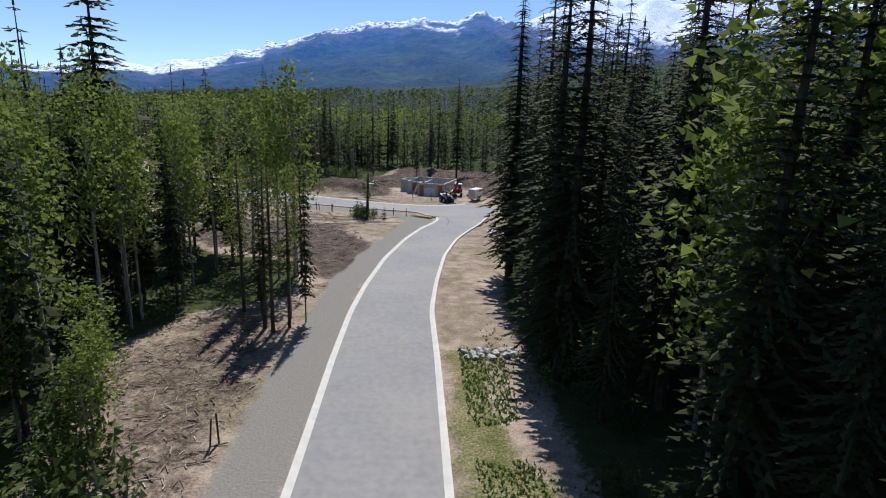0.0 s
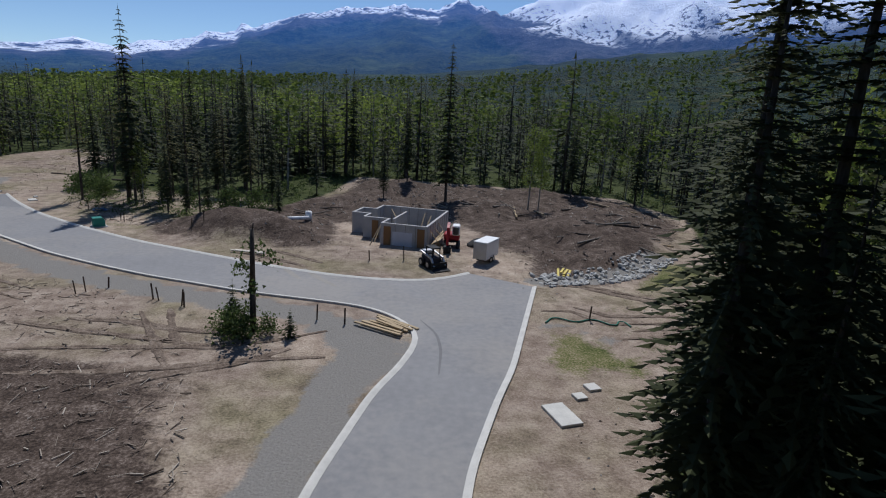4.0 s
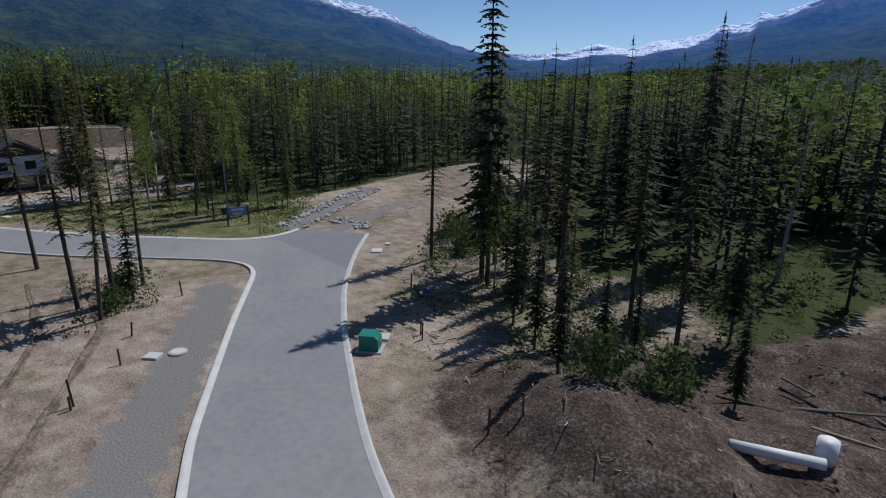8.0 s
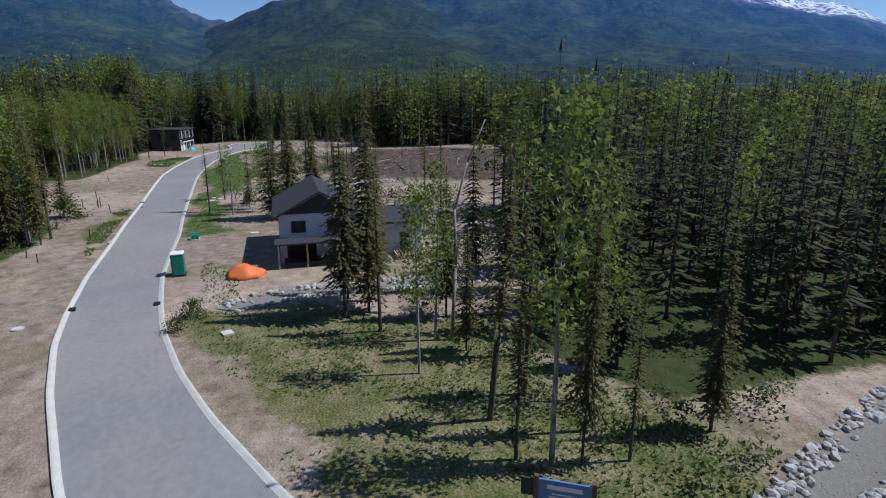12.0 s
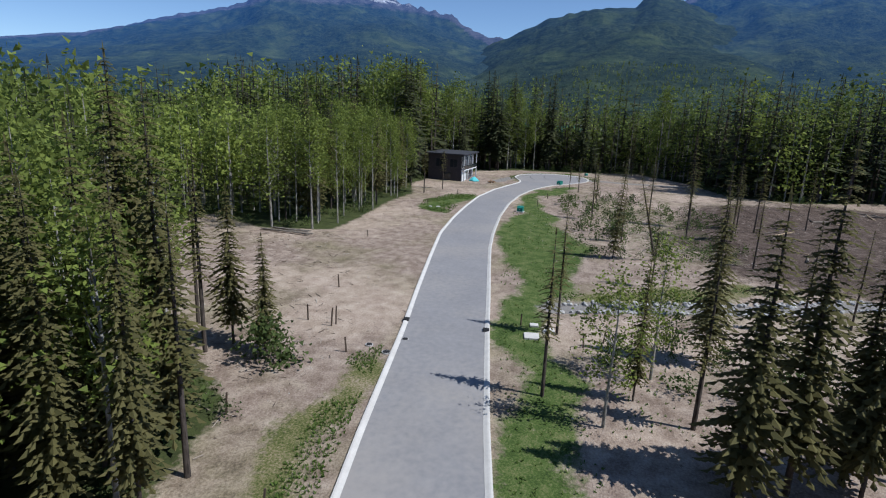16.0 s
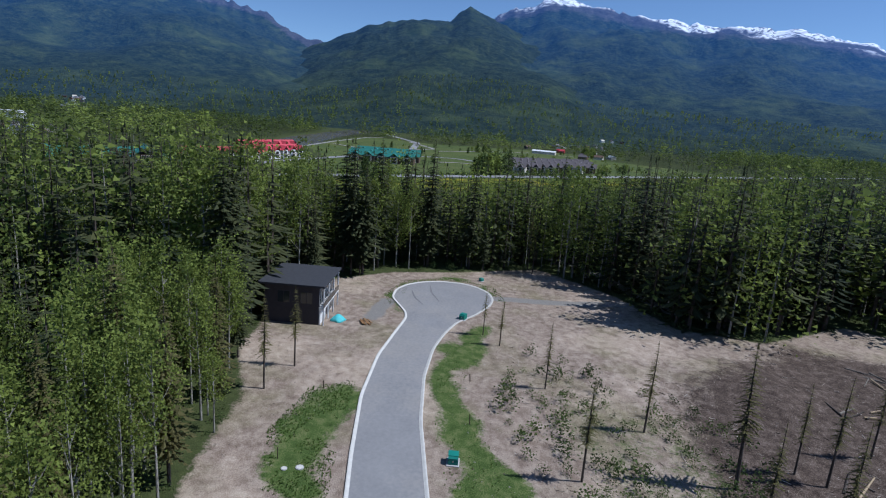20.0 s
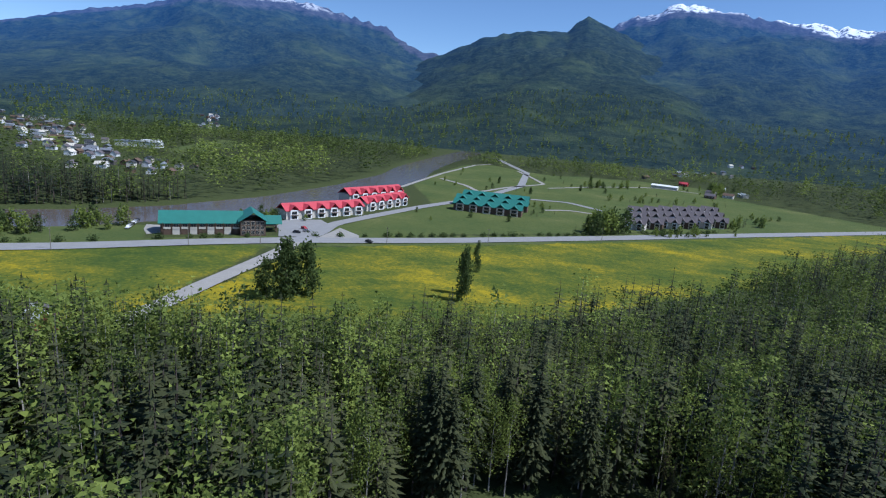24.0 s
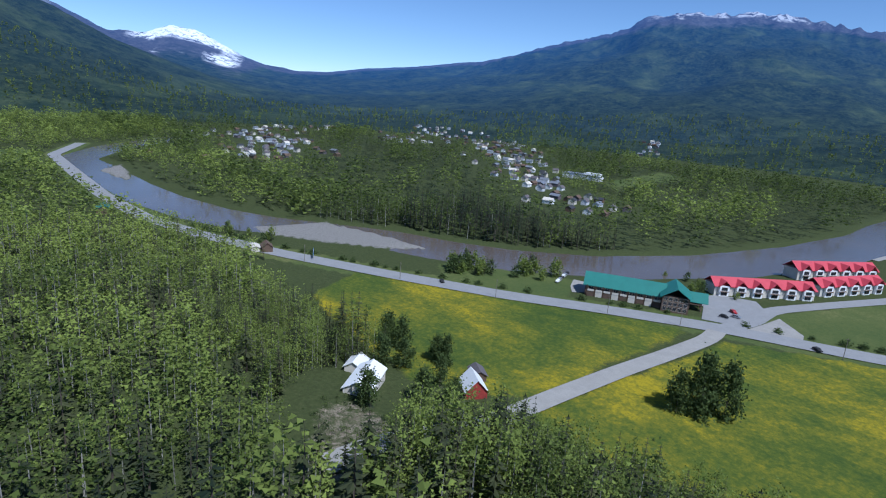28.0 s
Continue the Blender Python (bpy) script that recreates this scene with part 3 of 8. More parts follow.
def axis(spans):
    out = []
    for a, b, step in spans:
        out.extend(np.arange(a, b, step))
    return np.array(out + [spans[-1][1]])


def grid_faces(nx, ny):
    i = np.arange(nx * ny).reshape(nx, ny)
    return np.stack([i[:-1, :-1], i[1:, :-1], i[1:, 1:], i[:-1, 1:]], -1).reshape(-1, 4)


def build_ground():
    xs = axis([(-4700, -1200, 140), (-1200, -620, 12), (-620, -300, 5), (-300, -284, 2.5), (-284, 48, 1.3), (48, 120, 5), (120, 400, 20), (400, 4700, 150)])
    ys = axis([(-4700, -1500, 150), (-1500, -450, 14), (-450, -20, 6), (-20, 15, 2), (15, 180, 1.3), (180, 300, 6), (300, 700, 16), (700, 4700, 140)])
    gx, gy = np.meshgrid(xs, ys, indexing="ij")
    x, y = gx.ravel(), gy.ravel()
    z = land(x, y)
    clear = np.zeros(x.shape)
    for c in CLEARINGS:
        clear = np.maximum(clear, np.clip(depth_in(x, y, c) / 3 + 0.5, 0, 1))
    low = np.clip((z - VALLEY) / 6, 0, 1)

    def cover(polys, soft):
        v = np.zeros(x.shape)
        wx, wy = x + 2.2 * rough(x, y, 7.0, 31), y + 2.2 * rough(x, y, 7.0, 37)
        for p in polys:
            v = np.maximum(v, np.clip(depth_in(wx, wy, p) / soft + 0.5, 0, 1))
        return v
    far = np.hypot(x + 150, y - 60)
    a = {
        "dark": np.maximum(np.maximum(np.maximum(cover([PIT, LOT_WEST], 6), 0.5 * cover([LOT_SOUTH], 6)), 0.42 * cover([SPOIL], 14)), 0.7 * cover([BURN], 12)),
        "grass": np.maximum.reduce([cover(GREENS[:2] + GREENS[5:6] + GREENS[8:], 3.0) * 0.9, 0.4 * cover(GREENS[7:8], 4.0), 0.3 * cover(GREENS[6:7], 5.0), 0.7 * cover(YARD_GRASS, 2.5)]),
        "lush": cover(GREENS[2:5], 2.6) * 0.72 + 0.36 * cover([[(-22, 119.5), (-40, 125.5), (-49, 136), (-40, 146), (-22, 134)], [(-176.9, 103.7), (-225.3, 96), (-219.2, 118.4), (-182.9, 121.5)], [(-66.6, 134.7), (-98, 123.8), (-94.1, 139.5), (-77.6, 144.1)]], 8),
        "forest": np.maximum(1 - clear - 0.5 * cover([[(-249, -40), (-262.4, -53), (-270, -70), (-284, -74), (-293, -56), (-289, -40.5), (-272.4, -33), (-260.7, -33)]], 6) - 0.62 * cover([[(-12, 112), (-30, 117), (-42, 124), (-53, 138), (-44, 150), (-16, 136)]], 7), 0),
        "field": cover(FIELDS, 6),
        "meadow": np.maximum(cover(MEADOWS, 10), np.clip((14 - near_line(x, y, HIGHWAY)) / 4, 0, 1)),
        "gravel": np.maximum.reduce([0.62 * cover(WASH, 1.5), np.clip((1.9 - near_line(x, y, FOOTPATH)) / 0.8, 0, 1), 0.6 * np.clip(np.maximum(depth_in(x, y, BAR), depth_in(x, y, BAR_UP)) / 4 + 0.6, 0, 1),
                                     np.clip((2.2 - near_line(x, y, TRACK_N[:2])) / 2, 0, 1) * 0.8] + [np.clip((2.0 - near_line(x, y, b)) / 1.2, 0, 1) for b in ROCKBEDS + PATHS]),
    }
    me = array_mesh("ground", np.stack([x, y, z], 1), grid_faces(len(xs), len(ys)), [M_GROUND], None, a, True)
    tagged(new("ground", me), "bare tan earth, grass and forest floor of a mountain valley", "ground", kind="structure")


build_ground()


def resample(pts, step):
    p = np.array(pts, float)
    d = np.concatenate([[0], np.cumsum(np.hypot(*np.diff(p, axis=0).T))])
    n = max(2, int(d[-1] / step) + 1)
    s = np.linspace(0, d[-1], n)
    # round the corners of the polyline with a small running mean
    q = np.stack([np.interp(s, d, p[:, 0]), np.interp(s, d, p[:, 1])], 1)
    for _ in range(2):
        q[1:-1] = (q[:-2] + 2 * q[1:-1] + q[2:]) / 4
    return q


def level_of(x, y):
    return base_height(x, y)


def strip(name, left, right, material, lift, label, n=60, kind="structure", category="road", width_parts=3):
    """A paved strip between two edges."""
    def even(p):
        p = np.array(p, float)
        d = np.concatenate([[0], np.cumsum(np.hypot(*np.diff(p, axis=0).T))])
        s = np.linspace(0, d[-1], n)
        return np.stack([np.interp(s, d, p[:, 0]), np.interp(s, d, p[:, 1])], 1)
    a, b = even(left), even(right)
    rows = [a + (b - a) * k / width_parts for k in range(width_parts + 1)]
    v = np.stack(rows, 1).reshape(-1, 2)
    z = level_of(v[:, 0], v[:, 1]) + lift
    me = array_mesh(name, np.column_stack([v, z]), grid_faces(n, width_parts + 1), [material], None, None, True)
    return tagged(new(name, me), label, category, kind=kind)


def patch(name, outline, material, lift, label, kind="structure", category="road"):
    bm = bmesh.new()
    f = bm.faces.new([bm.verts.new((x, y, float(level_of(x, y)) + lift)) for x, y in outline])
    bmesh.ops.triangulate(bm, faces=[f])
    bmesh.ops.recalc_face_normals(bm, faces=bm.faces)
    if sum(f.normal.z for f in bm.faces) < 0:
        bmesh.ops.reverse_faces(bm, faces=bm.faces)
    ob = part(name, bm, material)
    return tagged(ob, label, category, kind=kind)


def band(line, w):
    """Both edges of a band of half width w along a line."""
    p = resample(line, 6.0)
    t = np.gradient(p, axis=0)
    t /= np.linalg.norm(t, axis=1)[:, None] + 1e-9
    nrm = np.stack([-t[:, 1], t[:, 0]], 1)
    return p + nrm * w, p - nrm * w


GREY_ROAD = "worn light grey asphalt residential road between kerbs"
ROAD_LIFT = 0.07
strip("road", ROAD_A_L, ROAD_A_R, M_ROAD, ROAD_LIFT, GREY_ROAD)
patch("road", J1_IN + list(reversed(ROAD_B_R[:6])) + [J1_STUB[0], (9.4, 88.9), (7.1, 81.6), (5.4, 77.5)], M_ROAD, ROAD_LIFT, GREY_ROAD)
strip("road", ROAD_B_L, ROAD_B_R[5:], M_ROAD, ROAD_LIFT, GREY_ROAD)
patch("road", J2_IN + list(reversed(J2_OUT[2:])) + [(-48.4, 126.6), (-44.3, 122.7), (-38, 117.7)], M_ROAD, ROAD_LIFT, GREY_ROAD)
patch("road", [(-48.4, 126.6), (-63, 127.7), (-63, 129.7), (-63.8, 131.8), (-56.8, 136), (-52.6, 131)], M_ROAD_NEW, ROAD_LIFT, "dark new asphalt stub at the end of the paving")
strip("road", ROAD_C_L, ROAD_C_R, M_ROAD, ROAD_LIFT, GREY_ROAD, 120)
patch("road", BULB, M_ROAD, ROAD_LIFT, "grey asphalt turning circle at the end of the road")
strip("highway", *band(HIGHWAY, 6.5), M_HIGHWAY, 0.35, "pale asphalt two-lane highway across the valley", 260)
strip("gravel_road", *band(GRAVEL_ROAD, 4.2), M_GRAVEL, 0.6, "pale gravel access road between yellow fields", 60)
strip("side_road", *band(SIDE_ROAD, 4.5), M_HIGHWAY, 0.3, "pale paved side road past the hotel", 90)
strip("side_road", *band(SIDE_ROAD_B, 3.5), M_HIGHWAY, 0.32, "pale paved lane to the townhouses", 40)


def kerb(line, name="kerb"):
    """A low rolled concrete kerb, in poured lengths."""
    p = resample(line, 1.0)
    t = np.gradient(p, axis=0)
    t /= np.linalg.norm(t, axis=1)[:, None] + 1e-9
    nrm = np.stack([-t[:, 1], t[:, 0]], 1)
    prof = [(-0.2, -0.2), (-0.2, 0.015), (-0.14, 0.03), (0.02, 0.085), (0.1, 0.1), (0.2, 0.09), (0.22, -0.25)]
    rows = []
    for off, h in prof:
        q = p + nrm * off
        rows.append(np.column_stack([q, level_of(p[:, 0], p[:, 1]) + ROAD_LIFT + h]))
    v = np.stack(rows, 1).reshape(-1, 3)
    me = array_mesh(name, v, grid_faces(len(p), len(prof)), [M_KERB], None, None, False)
    return tagged(new(name, me), "pale cast concrete rolled kerb along the road edge", "kerb", "kerbs", "structure")


for line in (ROAD_A_L + J1_IN[1:] + ROAD_B_L[1:] + J2_IN[1:] + ROAD_C_L[1:] + BULB[1:], list(reversed(ROAD_A_R + [(7.1, 81.6), (9.4, 88.9), J1_STUB[0]])),
             list(reversed(ROAD_B_R + J2_R[1:])), list(reversed(J2_OUT + ROAD_C_R[1:]))):
    kerb(line)


def build_river():
    wide = np.interp([p[1] for p in RIVER], [-1200, -900, -500, -300, -150, 0], [36, 32, 30, 32, 30, 32])
    p = resample(RIVER, 12)
    t = np.gradient(p, axis=0)
    t /= np.linalg.norm(t, axis=1)[:, None] + 1e-9
    nrm = np.stack([-t[:, 1], t[:, 0]], 1)
    rows = [np.column_stack([p + nrm * k, np.full(len(p), VALLEY - 1.1)]) for k in (-36, -12, 12, 36)]
    me = array_mesh("river_water", np.stack(rows, 1).reshape(-1, 3), grid_faces(len(p), 4), [M_WATER], None, None, True)
    tagged(new("river_water", me), "broad brown silty river winding through the valley", "river", kind="structure")


build_river()

# ---- mountains all round ----
CREST = [(-180, 7.6), (-150, 8.5), (-110, 8.5), (-80, 9.5), (-50, 11.2), (-35, 12), (-26, 11.6), (-20, 10.9), (-14, 9.7), (-11.5, 8.95), (-9.5, 8.1), (-8.1, 8.65), (-6.5, 9.35), (-5.2, 9.3), (-3.6, 8.4), (-1.8, 8.6), (-0.2, 8.8), (1.7, 8.3),
         (4.3, 8.2), (6.9, 7.5), (9, 7.15), (11.2, 6.6), (13.4, 5.9), (14.4, 5.95), (15, 5.2), (17.4, 5.1), (18.1, 4.6), (20.4, 3.9), (21.6, 4.1), (22.6, 3.9), (24.2, 2.9), (25.2, 3.4), (27.4, 3.9), (28.7, 3.5), (30, 3.15), (33.5, 2.9), (38, 2.9)]
CREST_WEST = [(40.7, 3.4), (42.7, 4.4), (45, 5.5), (47.3, 6.4), (49.5, 7), (53.3, 7.8), (56.2, 8.4), (59.4, 9.05), (61.2, 9.1), (64, 9.6), (66, 9.4), (69, 9.8), (72.2, 10.2), (75.8, 10.9), (78.4, 11.3), (79.8, 11.05), (81.5, 10.3), (83.2, 10.1), (84.5, 9.3),
              (88, 8), (95, 6), (101.4, 5.45), (103.5, 6.5), (105.5, 7.8), (107.8, 8.35), (110.5, 8.75), (114.3, 9.2), (117.8, 8.9), (120.8, 8.95), (122.5, 8.7), (124, 7.9), (125.5, 7.3), (127.8, 6.65), (130.5, 5.9), (135, 4.65), (137.5, 3.75), (140, 3.5),
              (144, 2.9), (148.6, 2.4), (152, 1.8), (155, 1.6), (157.2, 1.8), (159.7, 2.5), (162, 3.6), (163.8, 4.35), (165.6, 4.4), (168.2, 3.4), (170, 3), (172.6, 4.4), (176, 6), (180, 7.6)]
# How far the snow comes down from the crest, in degrees, and how thickly it lies.
SNOW_AZ = [-180, -40, -24, -15, -9, 0, 8, 20, 30, 38, 46, 60, 78, 84, 92, 104, 112, 121, 126, 132, 158, 161, 167, 170, 180]
SNOW_BAND = [3, 8, 9.5, 8.0, 1.9, 1.3, 1.0, 1.4, 1.2, 0.2, 0.8, 1.0, 1.0, 0.5, 0.05, 0.2, 0.9, 0.9, 0.3, 0.1, 0.3, 2.4, 2.4, 0.4, 3]
SNOW_LIE = [0.55, 0.75, 0.8, 0.74, 0.44, 0.5, 0.46, 0.55, 0.55, 0.3, 0.45, 0.5, 0.5, 0.4, 0.1, 0.3, 0.42, 0.42, 0.3, 0.1, 0.2, 0.55, 0.55, 0.3, 0.5]


def centre(deg):
    """The ranges stand round the walk: their middle shifts along it with the bearing."""
    return (np.interp(deg, [-180, 10, 50, 100, 140, 180], [-200, -2, -45, -130, -200, -200]), np.interp(deg, [-180, 10, 50, 100, 140, 180], [72, 60, 112, 95, 72, 72]),
            np.interp(deg, [-180, 30, 50, 100, 140, 180], [80, 16, 18, 35, 80, 80]))


def range_height(A, S, R, C, r1, base, power, seed, jag):
    top = centre(np.degrees(A))[2] + np.tan(np.radians(C)) * r1
    up = np.where(S <= 1, np.clip(S, 0, 1) ** power, 1 - (S - 1) * 2.2)
    X0, Y0 = -np.sin(A) * R, np.cos(A) * R
    rib = rough(X0, Y0, 620.0, seed, 5, True)
    env = np.clip(S, 0, 1) ** 1.2 * np.clip((1.02 - S) * 6, 0.0, 1)
    fold = rib * env * (top - base) * 0.13
    crag = rough(np.degrees(A) * 0.9, S * 0 + seed, 1.0, seed, 5, True) * jag * np.clip(C - 2, 0, 6) * 3.0 * np.clip(S, 0, 1) ** 6
    return base + (top - base) * up + fold + crag, rib, X0, Y0


def ease(crest, soft, S):
    """Peaks stand out towards the crest and fade into the slopes below."""
    return soft + (crest - soft) * np.clip(S, 0, 1) ** 5


def polar(name, az, crest, soft, r0, r1, rows, base, power, seed, far, snowy, label, jag=1.0):
    """A range: from its foot at r0 up to the crest at r1 and down again behind."""
    cx, cy, cz = (v[:, None] for v in centre(az))
    s = np.concatenate([np.linspace(0, 1, rows), [1.06, 1.15]])
    A, S = np.meshgrid(np.radians(az), s, indexing="ij")
    C = ease(crest[:, None], soft[:, None], S)
    R = r0 + (r1 - r0) * S
    Z, rib, X0, Y0 = range_height(A, S, R, C, r1, base, power, seed, jag)
    X, Y = cx - np.sin(A) * R, cy + np.cos(A) * R
    el = np.degrees(np.arctan2(Z - cz, R))
    deg = np.degrees(A)
    reach = np.interp(deg, SNOW_AZ, SNOW_BAND) * snowy
    under = (crest[:, None] - el) / (reach + 1e-3)
    snow = np.clip(1.2 - 0.85 * under + 0.5 * rough(X0, Y0, 300.0, seed + 9, 5), 0, 1) * np.interp(deg, SNOW_AZ, SNOW_LIE) * np.clip(S * 3 - 1.2, 0, 1) * (snowy > 0)
    alpine = np.clip(1.05 - 0.75 * under, 0, 1) * (snowy > 0)
    v = np.stack([X, Y, Z], -1).reshape(-1, 3)
    n = len(s)
    f = grid_faces(len(az), n)
    # far: strength of the blue haze glow, by height up the slope and bearing.
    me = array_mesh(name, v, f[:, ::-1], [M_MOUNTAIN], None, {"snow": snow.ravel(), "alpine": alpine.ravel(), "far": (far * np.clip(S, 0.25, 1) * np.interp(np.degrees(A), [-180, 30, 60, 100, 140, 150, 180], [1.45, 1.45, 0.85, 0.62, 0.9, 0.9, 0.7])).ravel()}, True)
    return tagged(new(name, me), label, "mountain", kind="structure")


def crest_at(az, *tables):
    pts = sorted({p for t in tables for p in t})
    return np.interp(az, [p[0] for p in pts], [p[1] for p in pts])


def soft_crest(az, *tables):
    return np.mean([crest_at(az + k, *tables) for k in range(-7, 8)], axis=0)


az = np.arange(-180, 180.01, 0.27)
polar("backdrop_mountains", az, crest_at(az, CREST, CREST_WEST), soft_crest(az, CREST, CREST_WEST), 1500, 4600, 46, VALLEY - 5, 1.55, 0.4, 1.0, 1.0, "haze-blue forested mountains with snowy rocky crests on the horizon")
az = np.arange(60, 114.01, 0.25)
HILL = [(60, -1), (66, 2), (72, 4), (78, 6.5), (82, 8.1), (84.6, 9.2), (85.5, 9.5), (86.3, 9.85), (87, 10.1), (87.9, 9.6), (88.7, 8.65), (90, 8.7), (92.3, 8.6), (94.3, 8.35), (96.5, 7.75), (98.5, 6.8), (99.8, 6.15), (101.4, 5.5), (103, 4.4), (106, 3), (114, -1)]
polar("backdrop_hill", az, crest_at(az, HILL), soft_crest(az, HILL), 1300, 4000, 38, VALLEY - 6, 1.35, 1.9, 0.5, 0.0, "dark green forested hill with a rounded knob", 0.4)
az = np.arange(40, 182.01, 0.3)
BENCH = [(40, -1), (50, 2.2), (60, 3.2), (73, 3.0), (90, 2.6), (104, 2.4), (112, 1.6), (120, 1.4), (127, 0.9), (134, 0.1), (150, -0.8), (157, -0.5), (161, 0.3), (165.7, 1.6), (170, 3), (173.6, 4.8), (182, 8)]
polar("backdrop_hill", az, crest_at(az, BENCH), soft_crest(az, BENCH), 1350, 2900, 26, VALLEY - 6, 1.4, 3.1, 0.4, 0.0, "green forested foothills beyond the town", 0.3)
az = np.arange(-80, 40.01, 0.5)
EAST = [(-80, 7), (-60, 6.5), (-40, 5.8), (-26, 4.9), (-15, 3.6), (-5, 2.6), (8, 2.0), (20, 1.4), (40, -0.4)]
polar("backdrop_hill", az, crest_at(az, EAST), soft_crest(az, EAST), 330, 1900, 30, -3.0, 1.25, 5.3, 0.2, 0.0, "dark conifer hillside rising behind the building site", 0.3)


def hill_land(x, y):
    """Height of the ground or of the ranges, whichever is higher."""
    z = land(x, y)
    for tables, r0, r1, base, power, seed, jag, lo, hi in (((CREST, CREST_WEST), 1500, 4600, VALLEY - 5, 1.55, 0.4, 1.0, -181, 181), ((HILL,), 1300, 4000, VALLEY - 6, 1.35, 1.9, 0.4, 60, 114), ((BENCH,), 1350, 2900, VALLEY - 6, 1.4, 3.1, 0.3, 40, 182),
                                                           ((EAST,), 330, 1900, -3.0, 1.25, 5.3, 0.3, -80, 40)):
        deg = np.degrees(np.arctan2(-(x + 110), y - 60))
        for _ in range(3):
            cx, cy, _z = centre(deg)
            A = np.arctan2(-(x - cx), y - cy)
            deg = np.degrees(A)
        R = np.hypot(x - cx, y - cy)
        S = (R - r0) / (r1 - r0)
        h = range_height(A, S, R, ease(crest_at(deg, *tables), soft_crest(deg, *tables), S), r1, base, power, seed, jag)[0]
        z = np.where((deg >= lo) & (deg <= hi) & (S > 0) & (S < 1), np.maximum(z, h), z)
    return z

# ---- trees ----


def conifer_arrays(rng, h, r, low, whorls, per, segs, wide=1.0, sides=5):
    """Trunk and crown of a spruce: drooping boughs with needle blades on both sides."""
    vs, fs = [], []
    for i in range(whorls):
        t = (i + rng.uniform(0, 0.9)) / whorls
        z = h * (low + (1 - low) * t)
        for k in range(per):
            if rng.random() < 0.1:
                continue
            a = 6.283 * (k + rng.uniform(-0.4, 0.4)) / per + i * 2.4
            ln = (r * (1 - t) ** 0.7 * rng.uniform(0.55, 1.15) + 0.006) * (0.6 + 0.4 * min(1, t * 4 + 0.2))
            out = np.array([math.cos(a), math.sin(a), 0])
            side = np.array([-out[1], out[0], 0])
            droop = rng.uniform(0.15, 0.5)
            prev = np.array([0, 0, z])
            for j in range(segs):
                u = (j + 1) / segs
                p = np.array([0, 0, z]) + out * ln * u + np.array([0, 0, -droop * ln * u * u])
                w = wide * (0.32 * ln * (1.05 - u * 0.75) + 0.004)
                for sgn in (-1, 1):
                    b = len(vs)
                    tip = prev * 0.4 + p * 0.6 + side * sgn * w * rng.uniform(0.7, 1.2) + np.array([0, 0, -0.35 * w - rng.uniform(0, 0.2) * w])
                    vs += [prev - np.array([0, 0, 0.0012]), p + out * 0.1 * ln, tip]
                    fs.append((b, b + 1, b + 2))
                prev = p
    b = len(vs)
    vs += [np.array([0.006, 0, h * 0.97]), np.array([-0.005, 0.005, h * 0.97]), np.array([0, 0, h * 1.02])]
    fs.append((b, b + 1, b + 2))
    return trunk_arrays(rng, h, 0.0095 * h, sides, 0.008), (np.array(vs), np.array(fs))


def trunk_arrays(rng, h, r, sides, sway, limbs=()):
    vs, fs = [], []

    def limb(pts, radii):
        b0 = len(vs)
        for (x, y, z), rr in zip(pts, radii):
            for k in range(sides):
                a = 6.283 * k / sides
                vs.append((x + rr * math.cos(a), y + rr * math.sin(a), z))
        for i in range(len(pts) - 1):
            for k in range(sides):
                p, q = b0 + i * sides + k, b0 + i * sides + (k + 1) % sides
                fs.append((p, q, q + sides))
                fs.append((p, q + sides, p + sides))
    bx, by = rng.uniform(-sway, sway, 2)
    limb([(0, 0, -0.03), (bx * 0.4, by * 0.4, h * 0.35), (bx, by, h * 0.7), (bx * 0.6, by * 0.6, h * 0.99)], [r * 1.15, r * 0.85, r * 0.5, r * 0.08])
    for a, z, ln in limbs:
        limb([(bx * 0.5, by * 0.5, z), (bx * 0.5 + math.cos(a) * ln * 0.5, by * 0.5 + math.sin(a) * ln * 0.5, z + ln * 0.5), (bx + math.cos(a) * ln, by + math.sin(a) * ln, z + ln * 1.25)], [r * 0.4, r * 0.25, r * 0.05])
    return np.array(vs, float), np.array(fs)


def aspen_arrays(rng, h, r, low, clumps, leaves, size, sides=5):
    """Slim trunk, rising limbs and clumps of small leaves with gaps between."""
    limbs, vs, fs = [], [], []
    for i in range(clumps):
        t = (i + rng.uniform(0, 1)) / clumps
        z = h * (low + (1 - low) * t * 0.98)
        a = rng.uniform(0, 6.283)
        reach = r * (0.25 + 0.9 * math.sin(min(1, 0.18 + t * 0.9) * math.pi) ** 0.8) * rng.uniform(0.25, 1.0)
        if i % 2 == 0 and t < 0.8:
            limbs.append((a, z - reach * 1.0, reach))
        c = np.array([math.cos(a) * reach, math.sin(a) * reach, z])
        spread = r * rng.uniform(0.22, 0.42)
        for _ in range(leaves):
            p = c + rng.normal(0, 1, 3) * spread * np.array([0.8, 0.8, 1.0])
            d1, d2 = rng.normal(0, 1, 3), rng.normal(0, 1, 3)
            d1 /= np.linalg.norm(d1)
            d2 -= d1 * (d1 @ d2)
            d2 /= np.linalg.norm(d2)
            s = size * rng.uniform(0.6, 1.35)
            b = len(vs)
            vs += [p - d1 * s * 0.5 - d2 * s * 0.3, p + d1 * s * 0.5 - d2 * s * 0.22, p + d2 * s * 0.55 + d1 * s * 0.1]
            fs.append((b, b + 1, b + 2))
    return trunk_arrays(rng, h * 0.97, 0.0078 * h, sides, 0.018, limbs if sides > 3 else ()), (np.array(vs), np.array(fs))


